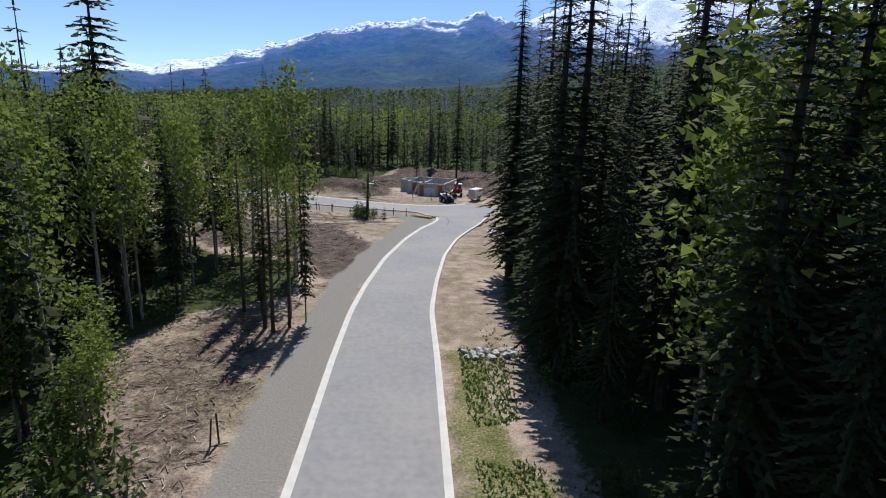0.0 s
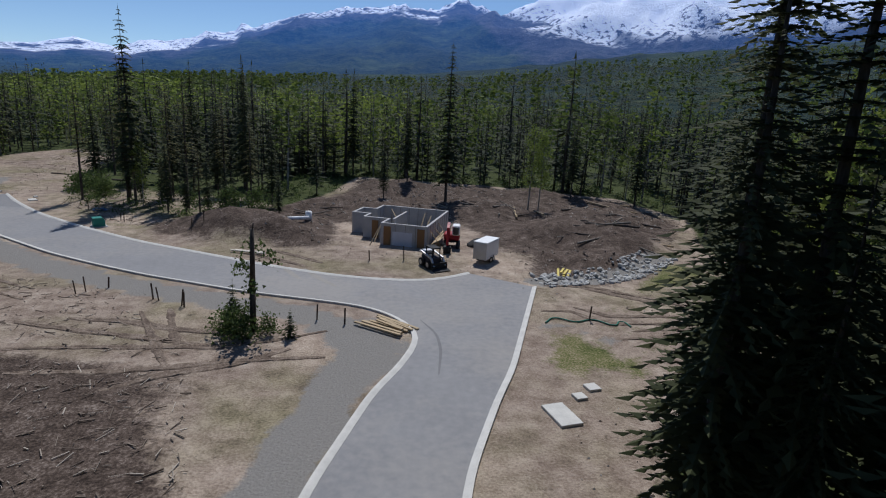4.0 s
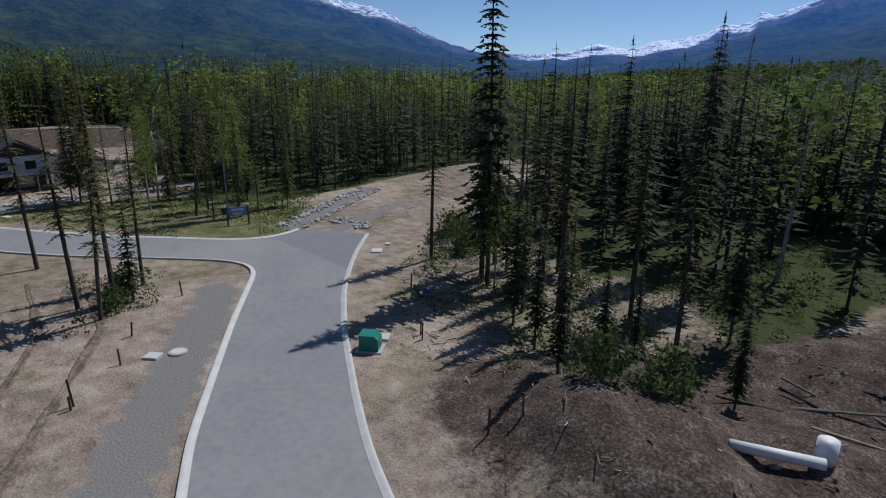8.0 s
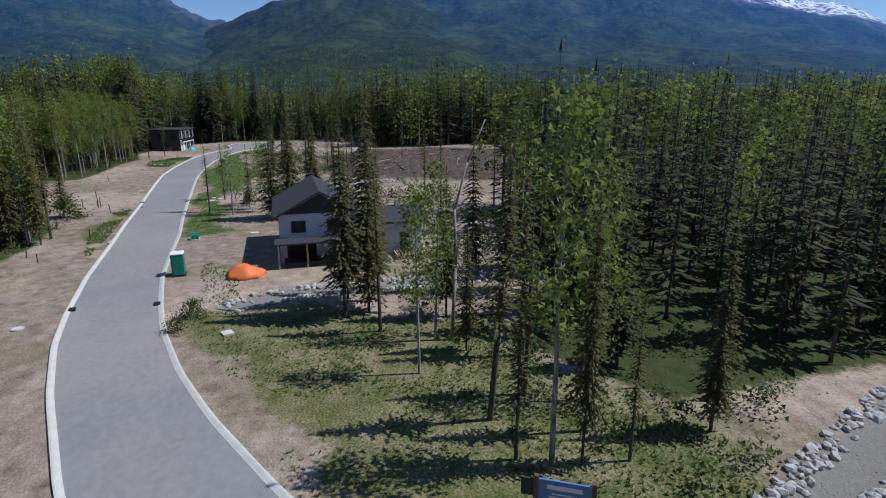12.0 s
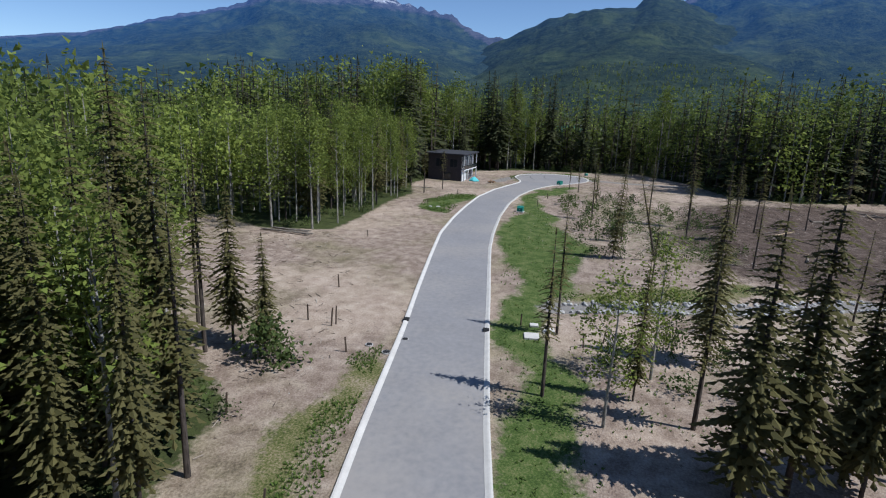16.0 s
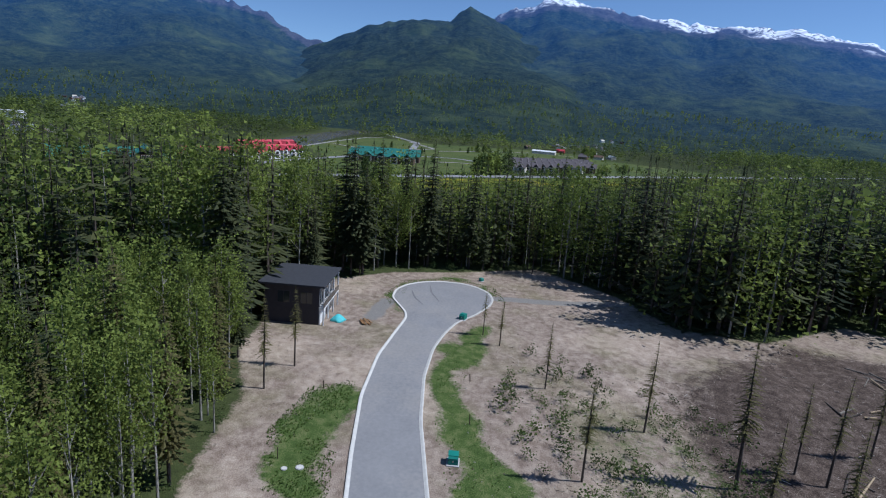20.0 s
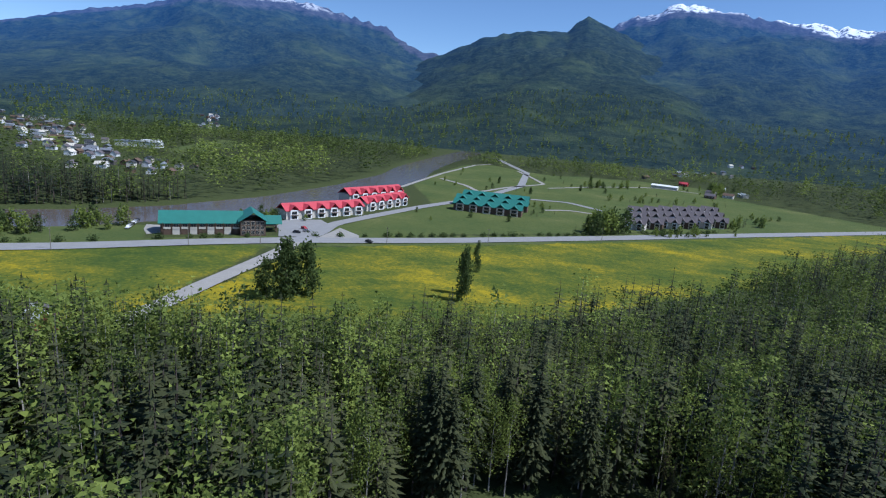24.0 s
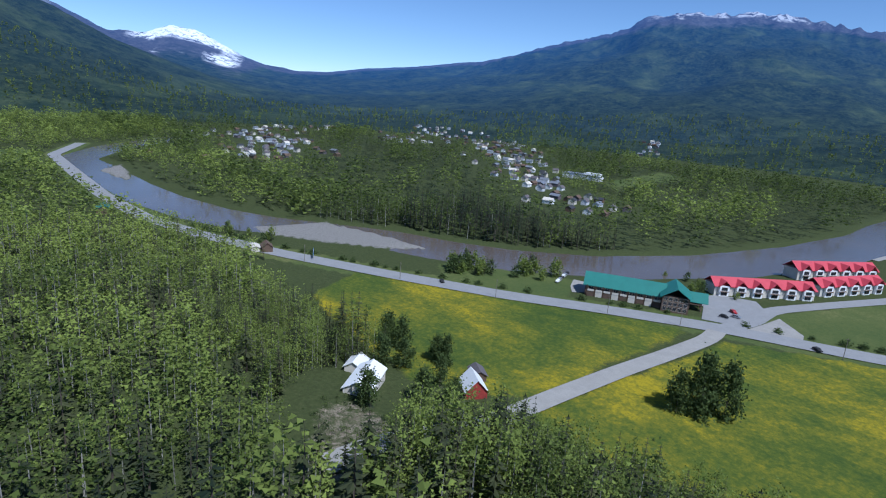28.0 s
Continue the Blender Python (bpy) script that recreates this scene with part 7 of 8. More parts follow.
def hotel():
    # the long front runs beside the highway
    a, b = Vector((-450, -106, 0)), Vector((-477.5, -62, 0))
    ang = math.degrees(math.atan2(b.y - a.y, b.x - a.x))
    L = (b - a).length
    t = thing("hotel", a.x, a.y, VALLEY, ang, "long timber hotel with teal metal roof and balconies", "hotel")
    t.matrix_world = pose(a.x, a.y, VALLEY, 0, 0, ang + 180) @ Matrix.Diagonal((-1, 1, 1, 1))
    # x along the front, y away from the highway is negative here
    w = part("wall", boxes((0, L - 12, -16, -2, -0.5, 6.4)), M_LOG, t)
    part("roof", gable_roof(bmesh.new(), 0, L - 12, -16, -2, 6.45, 11.2, 1.1, 0.3), M_TEALROOF, t)
    for k in range(9):
        x = 1.5 + k * (L - 14) / 9
        part("balcony", boxes((x, x + 3.4, -1.98, -0.6, 3.0, 3.2), (x, x + 3.4, -0.7, -0.6, 3.21, 4.1)), M_CREAM, t)
        part("bay_wall", boxes((x, x + 3.4, -1.99, -0.75, 0.0, 2.95)), M_CREAM if k % 2 else M_LOG, t)
        window(w, x + 0.5, x + 2.9, -1.99, -1.99, 3.4, 5.7, False, 1, M_CREAM)
        part("post", boxes((x - 0.5, x - 0.2, -1.2, -0.9, 0, 6.3)), M_LOG, t)
    h = part("end_block", boxes((L - 13, L, -15, 3.0, -0.5, 8.2)), M_LOG, t)
    bm = gable_roof(bmesh.new(), L - 13, L, -15, 3.0, 8.25, 12.6, 1.2, 0.3, False)
    part("end_roof", bm, M_TEALROOF, t)
    for z in (0.8, 3.4, 6.0):
        for k in range(5):
            window(h, L - 12.3 + k * 2.4, L - 10.5 + k * 2.4, 3.01, 3.01, z, z + 1.9, False, 1, M_CREAM)
    for k in range(3):
        window(h, L + 0.01, L + 0.01, -13 + k * 5, -10 + k * 5, 3.2, 5.6, True, 1, M_CREAM)
    part("porch", boxes((L + 0.02, L + 7, -11, -5, 3.6, 3.9), (L + 6.4, L + 6.9, -10.8, -10.3, 0, 3.59), (L + 6.4, L + 6.9, -5.7, -5.2, 0, 3.59)), M_LOG, t)
    part("wing_roof", gable_roof(bmesh.new(), L - 2, L + 9, -16, -6, 5.2, 8.6, 0.8, 0.25), M_TEALROOF, t)


hotel()


def terrace(x, y, rz, L, D, h, rise, roof, wall, units, name, label, group):
    t = thing(name, x, y, VALLEY, rz, label, "townhouse", group)
    w = part("wall", boxes((0, L, 0, D, -0.5, h)), wall, t)
    part("roof", gable_roof(bmesh.new(), 0, L, 0, D, h + 0.05, h + rise, 0.9, 0.3), roof, t)
    step = L / units
    for k in range(units):
        x0 = k * step
        bm = gable_roof(bmesh.new(), x0 + step * 0.2, x0 + step * 0.8, -1.6, D * 0.5, h + 0.2, h + rise * 0.85, 0.5, 0.25, False)
        part("dormer_roof", bm, roof, t)
        part("bay", boxes((x0 + step * 0.22, x0 + step * 0.78, -1.55, -0.02, 0, h + 0.15)), M_CREAM if wall is not M_CREAM else M_WHITE, t)
        window(t_bay(t), x0 + step * 0.32, x0 + step * 0.68, -1.57, -1.57, h * 0.58, h * 0.9, False, -1, M_LOG)
        window(t_bay(t), x0 + step * 0.32, x0 + step * 0.68, -1.57, -1.57, h * 0.1, h * 0.42, False, -1, M_LOG)
        part("balcony", boxes((x0 + step * 0.25, x0 + step * 0.75, -2.6, -1.58, h * 0.48, h * 0.53)), M_LOG, t)
    return t


def t_bay(t):
    return t.children[-1]


terrace(-522, -70, 144, 60, 11, 6.0, 3.6, M_REDROOF, M_CREAM, 6, "townhouse_row", "cream townhouse row with red metal roof", "red-roofed townhouses")
terrace(-583, -36, 160, 54, 11, 6.2, 3.8, M_REDROOF, M_CREAM, 5, "townhouse_row", "cream townhouse row with red metal roof", "red-roofed townhouses")
terrace(-610, -58, 152, 62, 12, 7.0, 4.2, M_REDROOF, M_CREAM, 6, "townhouse_row", "larger townhouse row with red metal roof", "red-roofed townhouses")
for x, y, L in ((-634, 20, 54), (-662, 18, 60), (-694, 20, 58)):
    terrace(x, y, 84, L, 10, 5.6, 3.2, M_TEALROOF, M_LOG, 5, "townhouse_row", "brown townhouse row with teal metal roof", "teal-roofed townhouses")
g = random.Random(5)
for r in range(3):
    for k in range(6):
        x, y = -630 - r * 36 - k * 11, 152 + k * 15 + r * 6
        terrace(x, y, 68 + g.uniform(-6, 6), 14, 10, 5.2, 3.2, M_GREYROOF, M_LOG if k % 2 else M_CREAM, 2, "duplex_house", "grey-roofed brown duplex house in a close cluster", "grey-roofed duplexes")


def simple_house(x, y, rz, L, D, h, rise, wall, roof, name, label, group, z=None, chimney=False, panes=True):
    t = thing(name, x, y, (land_at(x, y) if z is None else z), rz, label, "house", group)
    bm = boxes((-L / 2, L / 2, -D / 2, D / 2, -1.0, h))
    ring = [(-D / 2, h), (D / 2, h), (0, h + rise)]
    for xx in (-L / 2, L / 2):
        bm.faces.new([bm.verts.new((xx, yy, zz)) for yy, zz in ring])
    w = part("wall", bm, wall, t)
    part("roof", gable_roof(bmesh.new(), -L / 2, L / 2, -D / 2, D / 2, h + 0.03, h + rise, 0.5, 0.2), roof, t)
    for sgn in (-1, 1) if panes else ():
        storey_windows(w, -L / 2, L / 2, 3, sgn * (D / 2 + 0.005), sgn, h * 0.35, h * 0.75, 1.0, M_WHITE)
    if chimney:
        part("chimney", boxes((-0.4, 0.4, D * 0.15, D * 0.15 + 0.8, h, h + rise + 0.8)), M_STONE, t)
    return t


simple_house(-327.4, -58.8, 62, 9.5, 7.4, 2.9, 4.0, M_BARNRED, M_WHITE, "barn", "small red barn with steep white metal roof", "farm buildings")
simple_house(-336, -66.1, 62, 7, 5, 2.4, 1.6, M_LOG, M_GREYROOF, "shed", "weathered brown farm shed beside the field", "farm buildings")
simple_house(-295.3, -76.8, 40, 17, 9, 3.4, 2.4, M_CREAM, M_WHITE, "farmhouse", "low farmhouse with pale metal roof among trees", "farm buildings", None, True)
simple_house(-300.5, -90.9, 40, 8, 6, 2.8, 1.8, M_CREAM, M_WHITE, "shed", "pale roofed outbuilding near the farmhouse", "farm buildings")
simple_house(-334.3, -252.5, 75, 8, 6, 3.4, 2.4, M_LOG, M_LOG, "cabin", "brown wooden cabin beside the highway", "farm buildings")
simple_house(-328.6, -256.9, 75, 9, 5, 2.6, 1.0, M_CREAM, M_CREAM, "shed", "pale flat-roofed shed beside the highway", "farm buildings")
simple_house(-271.1, -389.2, 80, 13, 9, 3.6, 2.6, M_LOG, M_TEALROOF, "house", "house with teal roof above the highway", "farm buildings")


def school():
    t = thing("school", -886.3, -442.7, VALLEY, 108, "long white flat-roofed school beside a playing field", "school")
    w = part("wall", boxes((-28, 28, -9, 9, -1, 7)), M_WHITE, t)
    part("roof", boxes((-28.5, 28.5, -9.5, 9.5, 7.01, 7.5)), M_METAL, t)
    part("hall", boxes((4, 26, -8, 8, 7.51, 10)), M_WHITE, t)
    storey_windows(w, -27, 27, 12, 9.01, 1, 1.2, 3.0, 2.4, M_GREYROOF)
    storey_windows(w, -27, 27, 12, 9.01, 1, 4.2, 6.0, 2.4, M_GREYROOF)


school()


def town():
    """Small houses of the town beyond the river, in their own streets."""
    r = random.Random(9)
    walls = [M_WHITE, M_CREAM, M_LOG, M_GREYROOF, M_WRAP]
    roofs = [M_GREYROOF, M_ROOF_DARK, M_LOG, M_METAL, M_GREYROOF, M_CREAM]
    protos = []
    for k in range(10):
        o = simple_house(0, 0, 0, r.uniform(8, 12), r.uniform(6, 8), r.uniform(2.6, 4.6), r.uniform(1.8, 2.8), walls[k % 5], roofs[k % 6], "town_house", "small pitched-roof town house among trees", "town houses", VALLEY, False, k < 2)
        protos.append(o)
    placed = TOWN
    for i, (x, y) in enumerate(placed):
        m = pose(x, y, float(hill_land(np.array([x]), np.array([y]))[0]) + 0.4, 0, 0, r.choice((20, 110)) + r.uniform(-8, 8))
        if i < len(protos):
            protos[i].matrix_world = m
        else:
            copy_thing(protos[i % 10], m)


town()


def car(x, y, rz, paint, label):
    t = thing("car", x, y, VALLEY + 0.36, rz, label, "car", "parked and passing cars")
    bm = bmesh.new()
    prism(bm, [(-2.2, 0.35), (2.2, 0.35), (2.2, 0.8), (1.2, 0.95), (0.7, 1.5), (-1.4, 1.5), (-2.1, 0.95)], -0.88, 0.88)
    part("body", bm, paint, t)
    bm = bmesh.new()
    prism(bm, [(0.68, 1.44), (1.1, 1.0), (-1.9, 1.0), (-1.42, 1.44)], -0.89, 0.89)
    part("windows", bm, M_GLASS, t)
    for wx in (-1.35, 1.35):
        for wy in (-0.8, 0.8):
            wheel(t, wx, wy, 0.33, 0.33, 0.2)


car(-393.2, -157.3, 66, M_BLACK, "dark pickup-sized car driving on the highway")
car(-488.8, -48.5, 100, M_BLACK, "dark car parked in front of the hotel")
car(-494.6, -44.9, 100, M_METAL, "silver car parked in front of the hotel")
car(-500.9, -49.2, 60, M_DIGGER, "red car parked beside the hotel")
car(-485.9, -5.2, 65, M_BLACK, "dark car on the highway near the junction")
for k in range(6):
    car(-455 - k * 3.4, -128 + k * -1.5, 20, (M_WHITE, M_METAL, M_BLACK)[k % 3], "car parked on the gravel beside the hotel")


def big_tree(x, y, h, w, seed):
    r = np.random.default_rng(seed)
    tr, cr = aspen_arrays(r, 1, 0.24, 0.08, 40, 44, 0.055, 6)
    t = new("cottonwood_tree")
    z = land_at(x, y)
    t.matrix_world = pose(x, y, z, 0, 0, seed * 77) @ Matrix.Diagonal((h * w, h * w, h, 1))
    tagged(t, "broad bushy cottonwood standing in the yellow field", "tree", "trees in the fields")
    new("trunk", array_mesh("trunk", *tr, [M_BARK], None, None, True)).parent = t
    new("crown", crown_mesh("crown", cr, M_SHRUB)).parent = t


for i, (x, y, h, w) in enumerate(((-383, -7, 22, 0.9), (-388, -1, 20, 0.85), (-378, -12.5, 15, 0.9), (-389.5, -9, 16, 0.9), (-405, 57, 20, 0.5), (-414, 57.2, 19, 0.45), (-452, 58, 14, 0.5), (-331.4, -84.1, 10, 1.2), (-310, -88.6, 12, 1.1), (-317.7, -86.1, 11, 1.2), (-306.9, -60.6, 12, 1.1), (-314.8, -54.6, 10, 1.2), (-288.1, -64.1, 12, 1.1), (-331.6, -79.1, 12, 0.9), (-320.2, -68.2, 11, 0.9), (-605.6, 128.6, 13, 1.1), (-618.2, 136.4, 12, 1.1), (-596.6, 121.2, 10, 1.1), (-323.8, -106.1, 13, 1.1), (-326.9, -100, 12, 1.1), (-605.3, 65.7, 5, 1.2), (-787.7, 78.8, 7, 1), (-875.9, 40.3, 7, 1), (-866.6, 135.4, 7, 1), (-1007.1, 159.1, 8, 1))):
    big_tree(x, y, h, w, i + 1)


BANK_A = ((-412, -176), (-456, -143), 30, 7, 11)
BANK_B = ((-344, -274), (-328, -316), 14, 5, 9)
MEADOW_PATHS = [[(-740.3, -48), (-923.5, -36), (-1104.5, -14), (-1160, 8)], [(-856.8, -28.4), (-808.9, 8.6), (-761.9, 27.5), (-826.0, 51.1), (-903.5, 94.5), (-1009.0, 70.7), (-1062.6, 56.2)], [(-680, 92), (-695.7, 113.9), (-688.5, 132.4)], [(-861.7, 98.2), (-944.1, 169.2), (-1000.0, 241.4), (-979.4, 295.0)]]
for line in MEADOW_PATHS:
    strip("meadow_path", *band(line, 2.4), M_GRAVEL, 0.3, "pale dirt path across the valley meadow", 60, "structure", "path")
simple_house(-1006, 258, 68, 34, 10, 3.6, 1.6, M_CREAM, M_WHITE, "long_shed", "long pale shed with a low roof beyond the meadow", "farm buildings")
for x, y, rz, wall, roof in ((-977, 310, 40, M_CREAM, M_GREYROOF), (-1042, 341, 70, M_LOG, M_WHITE), (-982, 351, 20, M_CREAM, M_WHITE), (-929, 296, 55, M_LOG, M_GREYROOF), (-1010, 322, 80, M_WHITE, M_GREYROOF), (-955, 325, 60, M_CREAM, M_LOG)):
    simple_house(x, y, rz, 12, 8, 3.4, 2.4, wall, roof, "country_house", "small country house with a pitched roof beyond the meadow", "country houses")
simple_house(-1080, 300, 60, 12, 8, 3.4, 2.4, M_BARNRED, M_REDROOF, "barn", "small red barn at the edge of the far forest", "farm buildings")


def meadow_trees():
    """Young trees and bushes dotted over the meadows round the houses."""
    g = np.random.default_rng(77)
    r = np.random.default_rng(78)
    kinds = []
    for m, tall in ((M_SHRUB, 0.3), (M_LEAF, 0.3), (M_CONIFER, 0.2)):
        tr, cr = aspen_arrays(r, 1, tall, 0.06, 22, 14, 0.11, 5) if m is not M_CONIFER else conifer_arrays(r, 1, tall, 0.05, 12, 6, 1, 1.5, 5)
        kinds.append((array_mesh("trunk", *trunk_arrays(r, 0.8, 0.012, 5, 0.01), [M_BARK], None, None, True), crown_mesh("crown", cr, m)))

    def grow(px, py, h, k):
        ob = new("young_tree")
        ob.matrix_world = pose(px, py, land_at(px, py) - 0.1, 0, 0, g.uniform(0, 360)) @ Matrix.Diagonal((h, h, h, 1))
        tagged(ob, ("small bushy tree on the valley meadow", "light green young tree on the valley meadow", "small dark spruce on the valley meadow")[k], "tree", "meadow trees")
        for nm, me in zip(("trunk", "crown"), kinds[k]):
            new(nm, me).parent = ob
    x, y = g.uniform(-1060, -480, 700), g.uniform(-40, 330, 700)
    ok = inside(x, y, MEADOWS[0]) & (near_line(x, y, HIGHWAY) > 22) & (near_line(x, y, SIDE_ROAD) > 9)
    for k, (px, py) in enumerate(list(zip(x[ok], y[ok]))[:70]):
        if not (-850 < px < -610 and 130 < py < 300) and not (-725 < px < -610 and -15 < py < 95):
            grow(px, py, g.uniform(2.5, 6), k % 3)
    # the clump of tall trees before the duplexes, tree lines and garden trees
    for px, py in ((-587, 127), (-594, 132), (-597, 138), (-604, 143), (-607, 149), (-596, 125), (-610, 139)):
        grow(px, py, g.uniform(13, 19), int(g.integers(2)))
    for a, b, n, lo, hi in (((-609, 169), (-660, 243), 22, 3, 8), ((-911, 145), (-958, 205), 18, 5, 10), ((-800, 160), (-850, 290), 18, 4, 9), ((-960, 300), (-1060, 350), 26, 7, 14), ((-690, 250), (-770, 300), 16, 4, 10), ((-640, 165), (-700, 250), 10, 3, 6), ((-630, 70), (-690, 95), 9, 3, 6), ((-500, -62), (-545, -98), 12, 4, 8), BANK_A, BANK_B):
        for k in range(n):
            u = g.random()
            grow(a[0] + (b[0] - a[0]) * u + g.normal(0, 7), a[1] + (b[1] - a[1]) * u + g.normal(0, 7), g.uniform(lo, hi), int(g.integers(3)))


meadow_trees()


def pole(x, y, h):
    t = thing("utility_pole", x, y, land_at(x, y), 66, "wooden utility pole with a crossarm beside the highway", "utility pole", "utility poles")
    part("post", tube(bmesh.new(), (0, 0, -0.5), (0, 0, h), 0.16, 0.11, 8), M_GREYWOOD, t)
    part("crossarm", boxes((-1.1, 1.1, -0.07, 0.07, h - 0.8, h - 0.65)), M_GREYWOOD, t)


for x, y in ((-455.7, -53.9), (-437.1, -81.9), (-486.6, 4.7), (-515.2, 58.1), (-561.6, 127.8), (-403.1, -125.8), (-375.5, -171.7), (-345, -224)):
    pole(x, y, 10)


def billboard_by_highway():
    t = thing("roadside_billboard", -352, -227, VALLEY, 62, "blue and white billboard on posts beside the highway", "billboard")
    for k in (-2.6, 0, 2.6):
        part("post", boxes((k - 0.12, k + 0.12, -0.12, 0.12, -0.5, 2.0)), M_GREYWOOD, t)
    face = part("panel", boxes((-3.6, 3.6, -0.1, 0.1, 2.0, 5.2), bevel=0.02), M_BLUE, t)
    for sgn in (-1, 1):
        part("stripe", boxes((-3.2, 1.0, min(sgn * 0.105, sgn * 0.13), max(sgn * 0.105, sgn * 0.13), 3.9, 4.7)), M_WHITE, face)


billboard_by_highway()

patch("gravel_lot", [(-475.7, -53.4), (-481.7, -42.1), (-495.6, -33.2), (-518.3, -38.5), (-533.9, -51.5), (-524.5, -68.6), (-505.1, -74.8), (-495.6, -62.5)], M_HIGHWAY, 0.28, "pale paved forecourt between hotel and townhouses", "structure", "forecourt")
patch("gravel_lot", [(-456.7, -120.4), (-447.8, -112.2), (-455.4, -107.7), (-471.9, -115), (-468.2, -127.2)], M_GRAVEL, 0.26, "pale gravel car park beside the hotel", "structure", "car park")
patch("gravel_lot", [(-470.5, -35.6), (-485.4, -11.1), (-501.1, -15.7), (-516.1, -32.4), (-496.9, -33.3)], M_GRAVEL, 0.2, "bare pale gravel island at the junction", "structure", "verge")

# ---- stones, litter and small marks ----


def stone_mesh(seed):
    g = random.Random(seed)
    bm = bmesh.new()
    bmesh.ops.create_icosphere(bm, subdivisions=1, radius=0.5)
    for v in bm.verts:
        v.co *= g.uniform(0.72, 1.18)
        v.co.z *= 0.7
    me = bpy.data.meshes.new("stone")
    bm.to_mesh(me)
    bm.free()
    me.materials.append(M_STONE)
    return me


STONES = [stone_mesh(k) for k in range(7)]


def rock_bed(line, width, count, label, seed, hollow=0.35):
    g = random.Random(seed)
    p = resample(line, 0.5)
    t = np.gradient(p, axis=0)
    t /= np.linalg.norm(t, axis=1)[:, None] + 1e-9
    x0, y0 = p[len(p) // 2]
    bed = thing("stone_lined_ditch", float(x0), float(y0), land_at(x0, y0), 0, label, "stone ditch")
    inv = bed.matrix_world.inverted()
    for k in range(count):
        i = g.randrange(len(p))
        side = g.choice((-1, 1)) * width * (hollow + (1 - hollow) * g.random() ** 0.8)
        x, y = p[i][0] - t[i][1] * side, p[i][1] + t[i][0] * side
        ob = new("stone", STONES[g.randrange(7)])
        s = g.uniform(0.28, 0.75)
        ob.parent = bed
        ob.matrix_local = inv @ pose(x, y, land_at(x, y) + s * 0.12, g.uniform(-25, 25), g.uniform(-25, 25), g.uniform(0, 360)) @ Matrix.Diagonal((s, s * g.uniform(0.7, 1.1), s, 1))


rock_bed(ROCKBEDS[0], 2.0, 290, "drainage ditch lined with pale loose stones", 1)
rock_bed(ROCKBEDS[1], 1.7, 260, "drainage ditch lined with pale loose stones", 2)
rock_bed(ROCKBEDS[2], 1.7, 260, "curved ditch lined with pale loose stones", 3)
rock_bed(ROCKBEDS[3], 2.2, 290, "broad spread of pale rubble stones", 4, 0.0)
rock_bed([(-64.7, 137.9), (-62.6, 137.4)], 1.2, 34, "small heap of pale stones beside the stub road", 5, 0.0)
rock_bed([(-61.2, 139.1), (-59.1, 137.2)], 0.8, 34, "small heap of pale stones beside the stub road", 6, 0.0)
rock_bed([(1.5, 33.6), (5.8, 34.4)], 0.7, 46, "patch of pale rubble on the verge", 7, 0.0)


def sticks():
    """Cut branches, chips and roots left on the cleared soil."""
    g = np.random.default_rng(61)
    zones = [(PIT, 1500), (LOT_WEST, 700), (BURN, 1500), ([(-9, 18), (-22, 22), (-22, 36), (-14, 36), (-9, 44)], 500), ([(-12, 82), (-30, 86), (-44, 100), (-24, 96)], 220), ([(-36, 118), (-50, 130), (-42, 134), (-22, 120)], 300), ([(-173.5, 96.4), (-239.2, 95.9), (-225.6, 122.7), (-174.6, 122.5)], 700), ([(-113.3, 84), (-141.6, 74.6), (-173.6, 48.4), (-176.8, 67.6), (-146.8, 84.1)], 350), ([(-102.3, 136.7), (-133.6, 127), (-135.9, 140.9), (-113.4, 140.4)], 150), ([(-60.6, 140.7), (-79.8, 191.8), (-62.7, 173)], 200)]
    V, Fc = [], []
    cube = np.array([(i, j, k) for i in (-0.5, 0.5) for j in (-0.5, 0.5) for k in (-0.5, 0.5)])
    quads = np.array([(0, 1, 3, 2), (4, 6, 7, 5), (0, 4, 5, 1), (2, 3, 7, 6), (0, 2, 6, 4), (1, 5, 7, 3)])
    base = 0
    for poly, n in zones:
        p = np.array(poly)
        x, y = g.uniform(p[:, 0].min(), p[:, 0].max(), n * 3), g.uniform(p[:, 1].min(), p[:, 1].max(), n * 3)
        ok = inside(x, y, poly) & (near_line(x, y, ROAD_MID) > 7.5)
        if poly is PIT:
            ok &= np.hypot(x + 1, y - 117) > 9
        x, y = x[ok][:n], y[ok][:n]
        z = land(x, y)
        ln, th, a, tilt = g.uniform(0.2, 1.0, x.size) ** 1.5, g.uniform(0.015, 0.055, x.size), g.uniform(0, 6.28, x.size), g.uniform(-0.25, 0.25, x.size)
        c = cube[None] * np.stack([ln, th, th], 1)[:, None]
        cx = c[..., 0] * np.cos(tilt)[:, None]
        cz = c[..., 2] + c[..., 0] * np.sin(tilt)[:, None]
        vx = cx * np.cos(a)[:, None] - c[..., 1] * np.sin(a)[:, None] + x[:, None]
        vy = cx * np.sin(a)[:, None] + c[..., 1] * np.cos(a)[:, None] + y[:, None]
        V.append(np.stack([vx, vy, cz + z[:, None] + 0.06], -1).reshape(-1, 3))
        Fc.append((quads[None] + (np.arange(x.size) * 8)[:, None, None] + base).reshape(-1, 4))
        base += x.size * 8
    m = Mat("broken_wood", 0.9)
    m.colour(m.ramp(m.g.outputs["Random Per Island"], [(0.0, (0.1, 0.075, 0.06)), (0.6, (0.25, 0.2, 0.155)), (1.0, (0.5, 0.44, 0.37))]))
    me = array_mesh("brushwood", np.concatenate(V), np.concatenate(Fc), [m.m])
    tagged(new("brushwood", me), "broken branches and wood chips strewn over cleared soil", "debris", kind="stuff")


sticks()


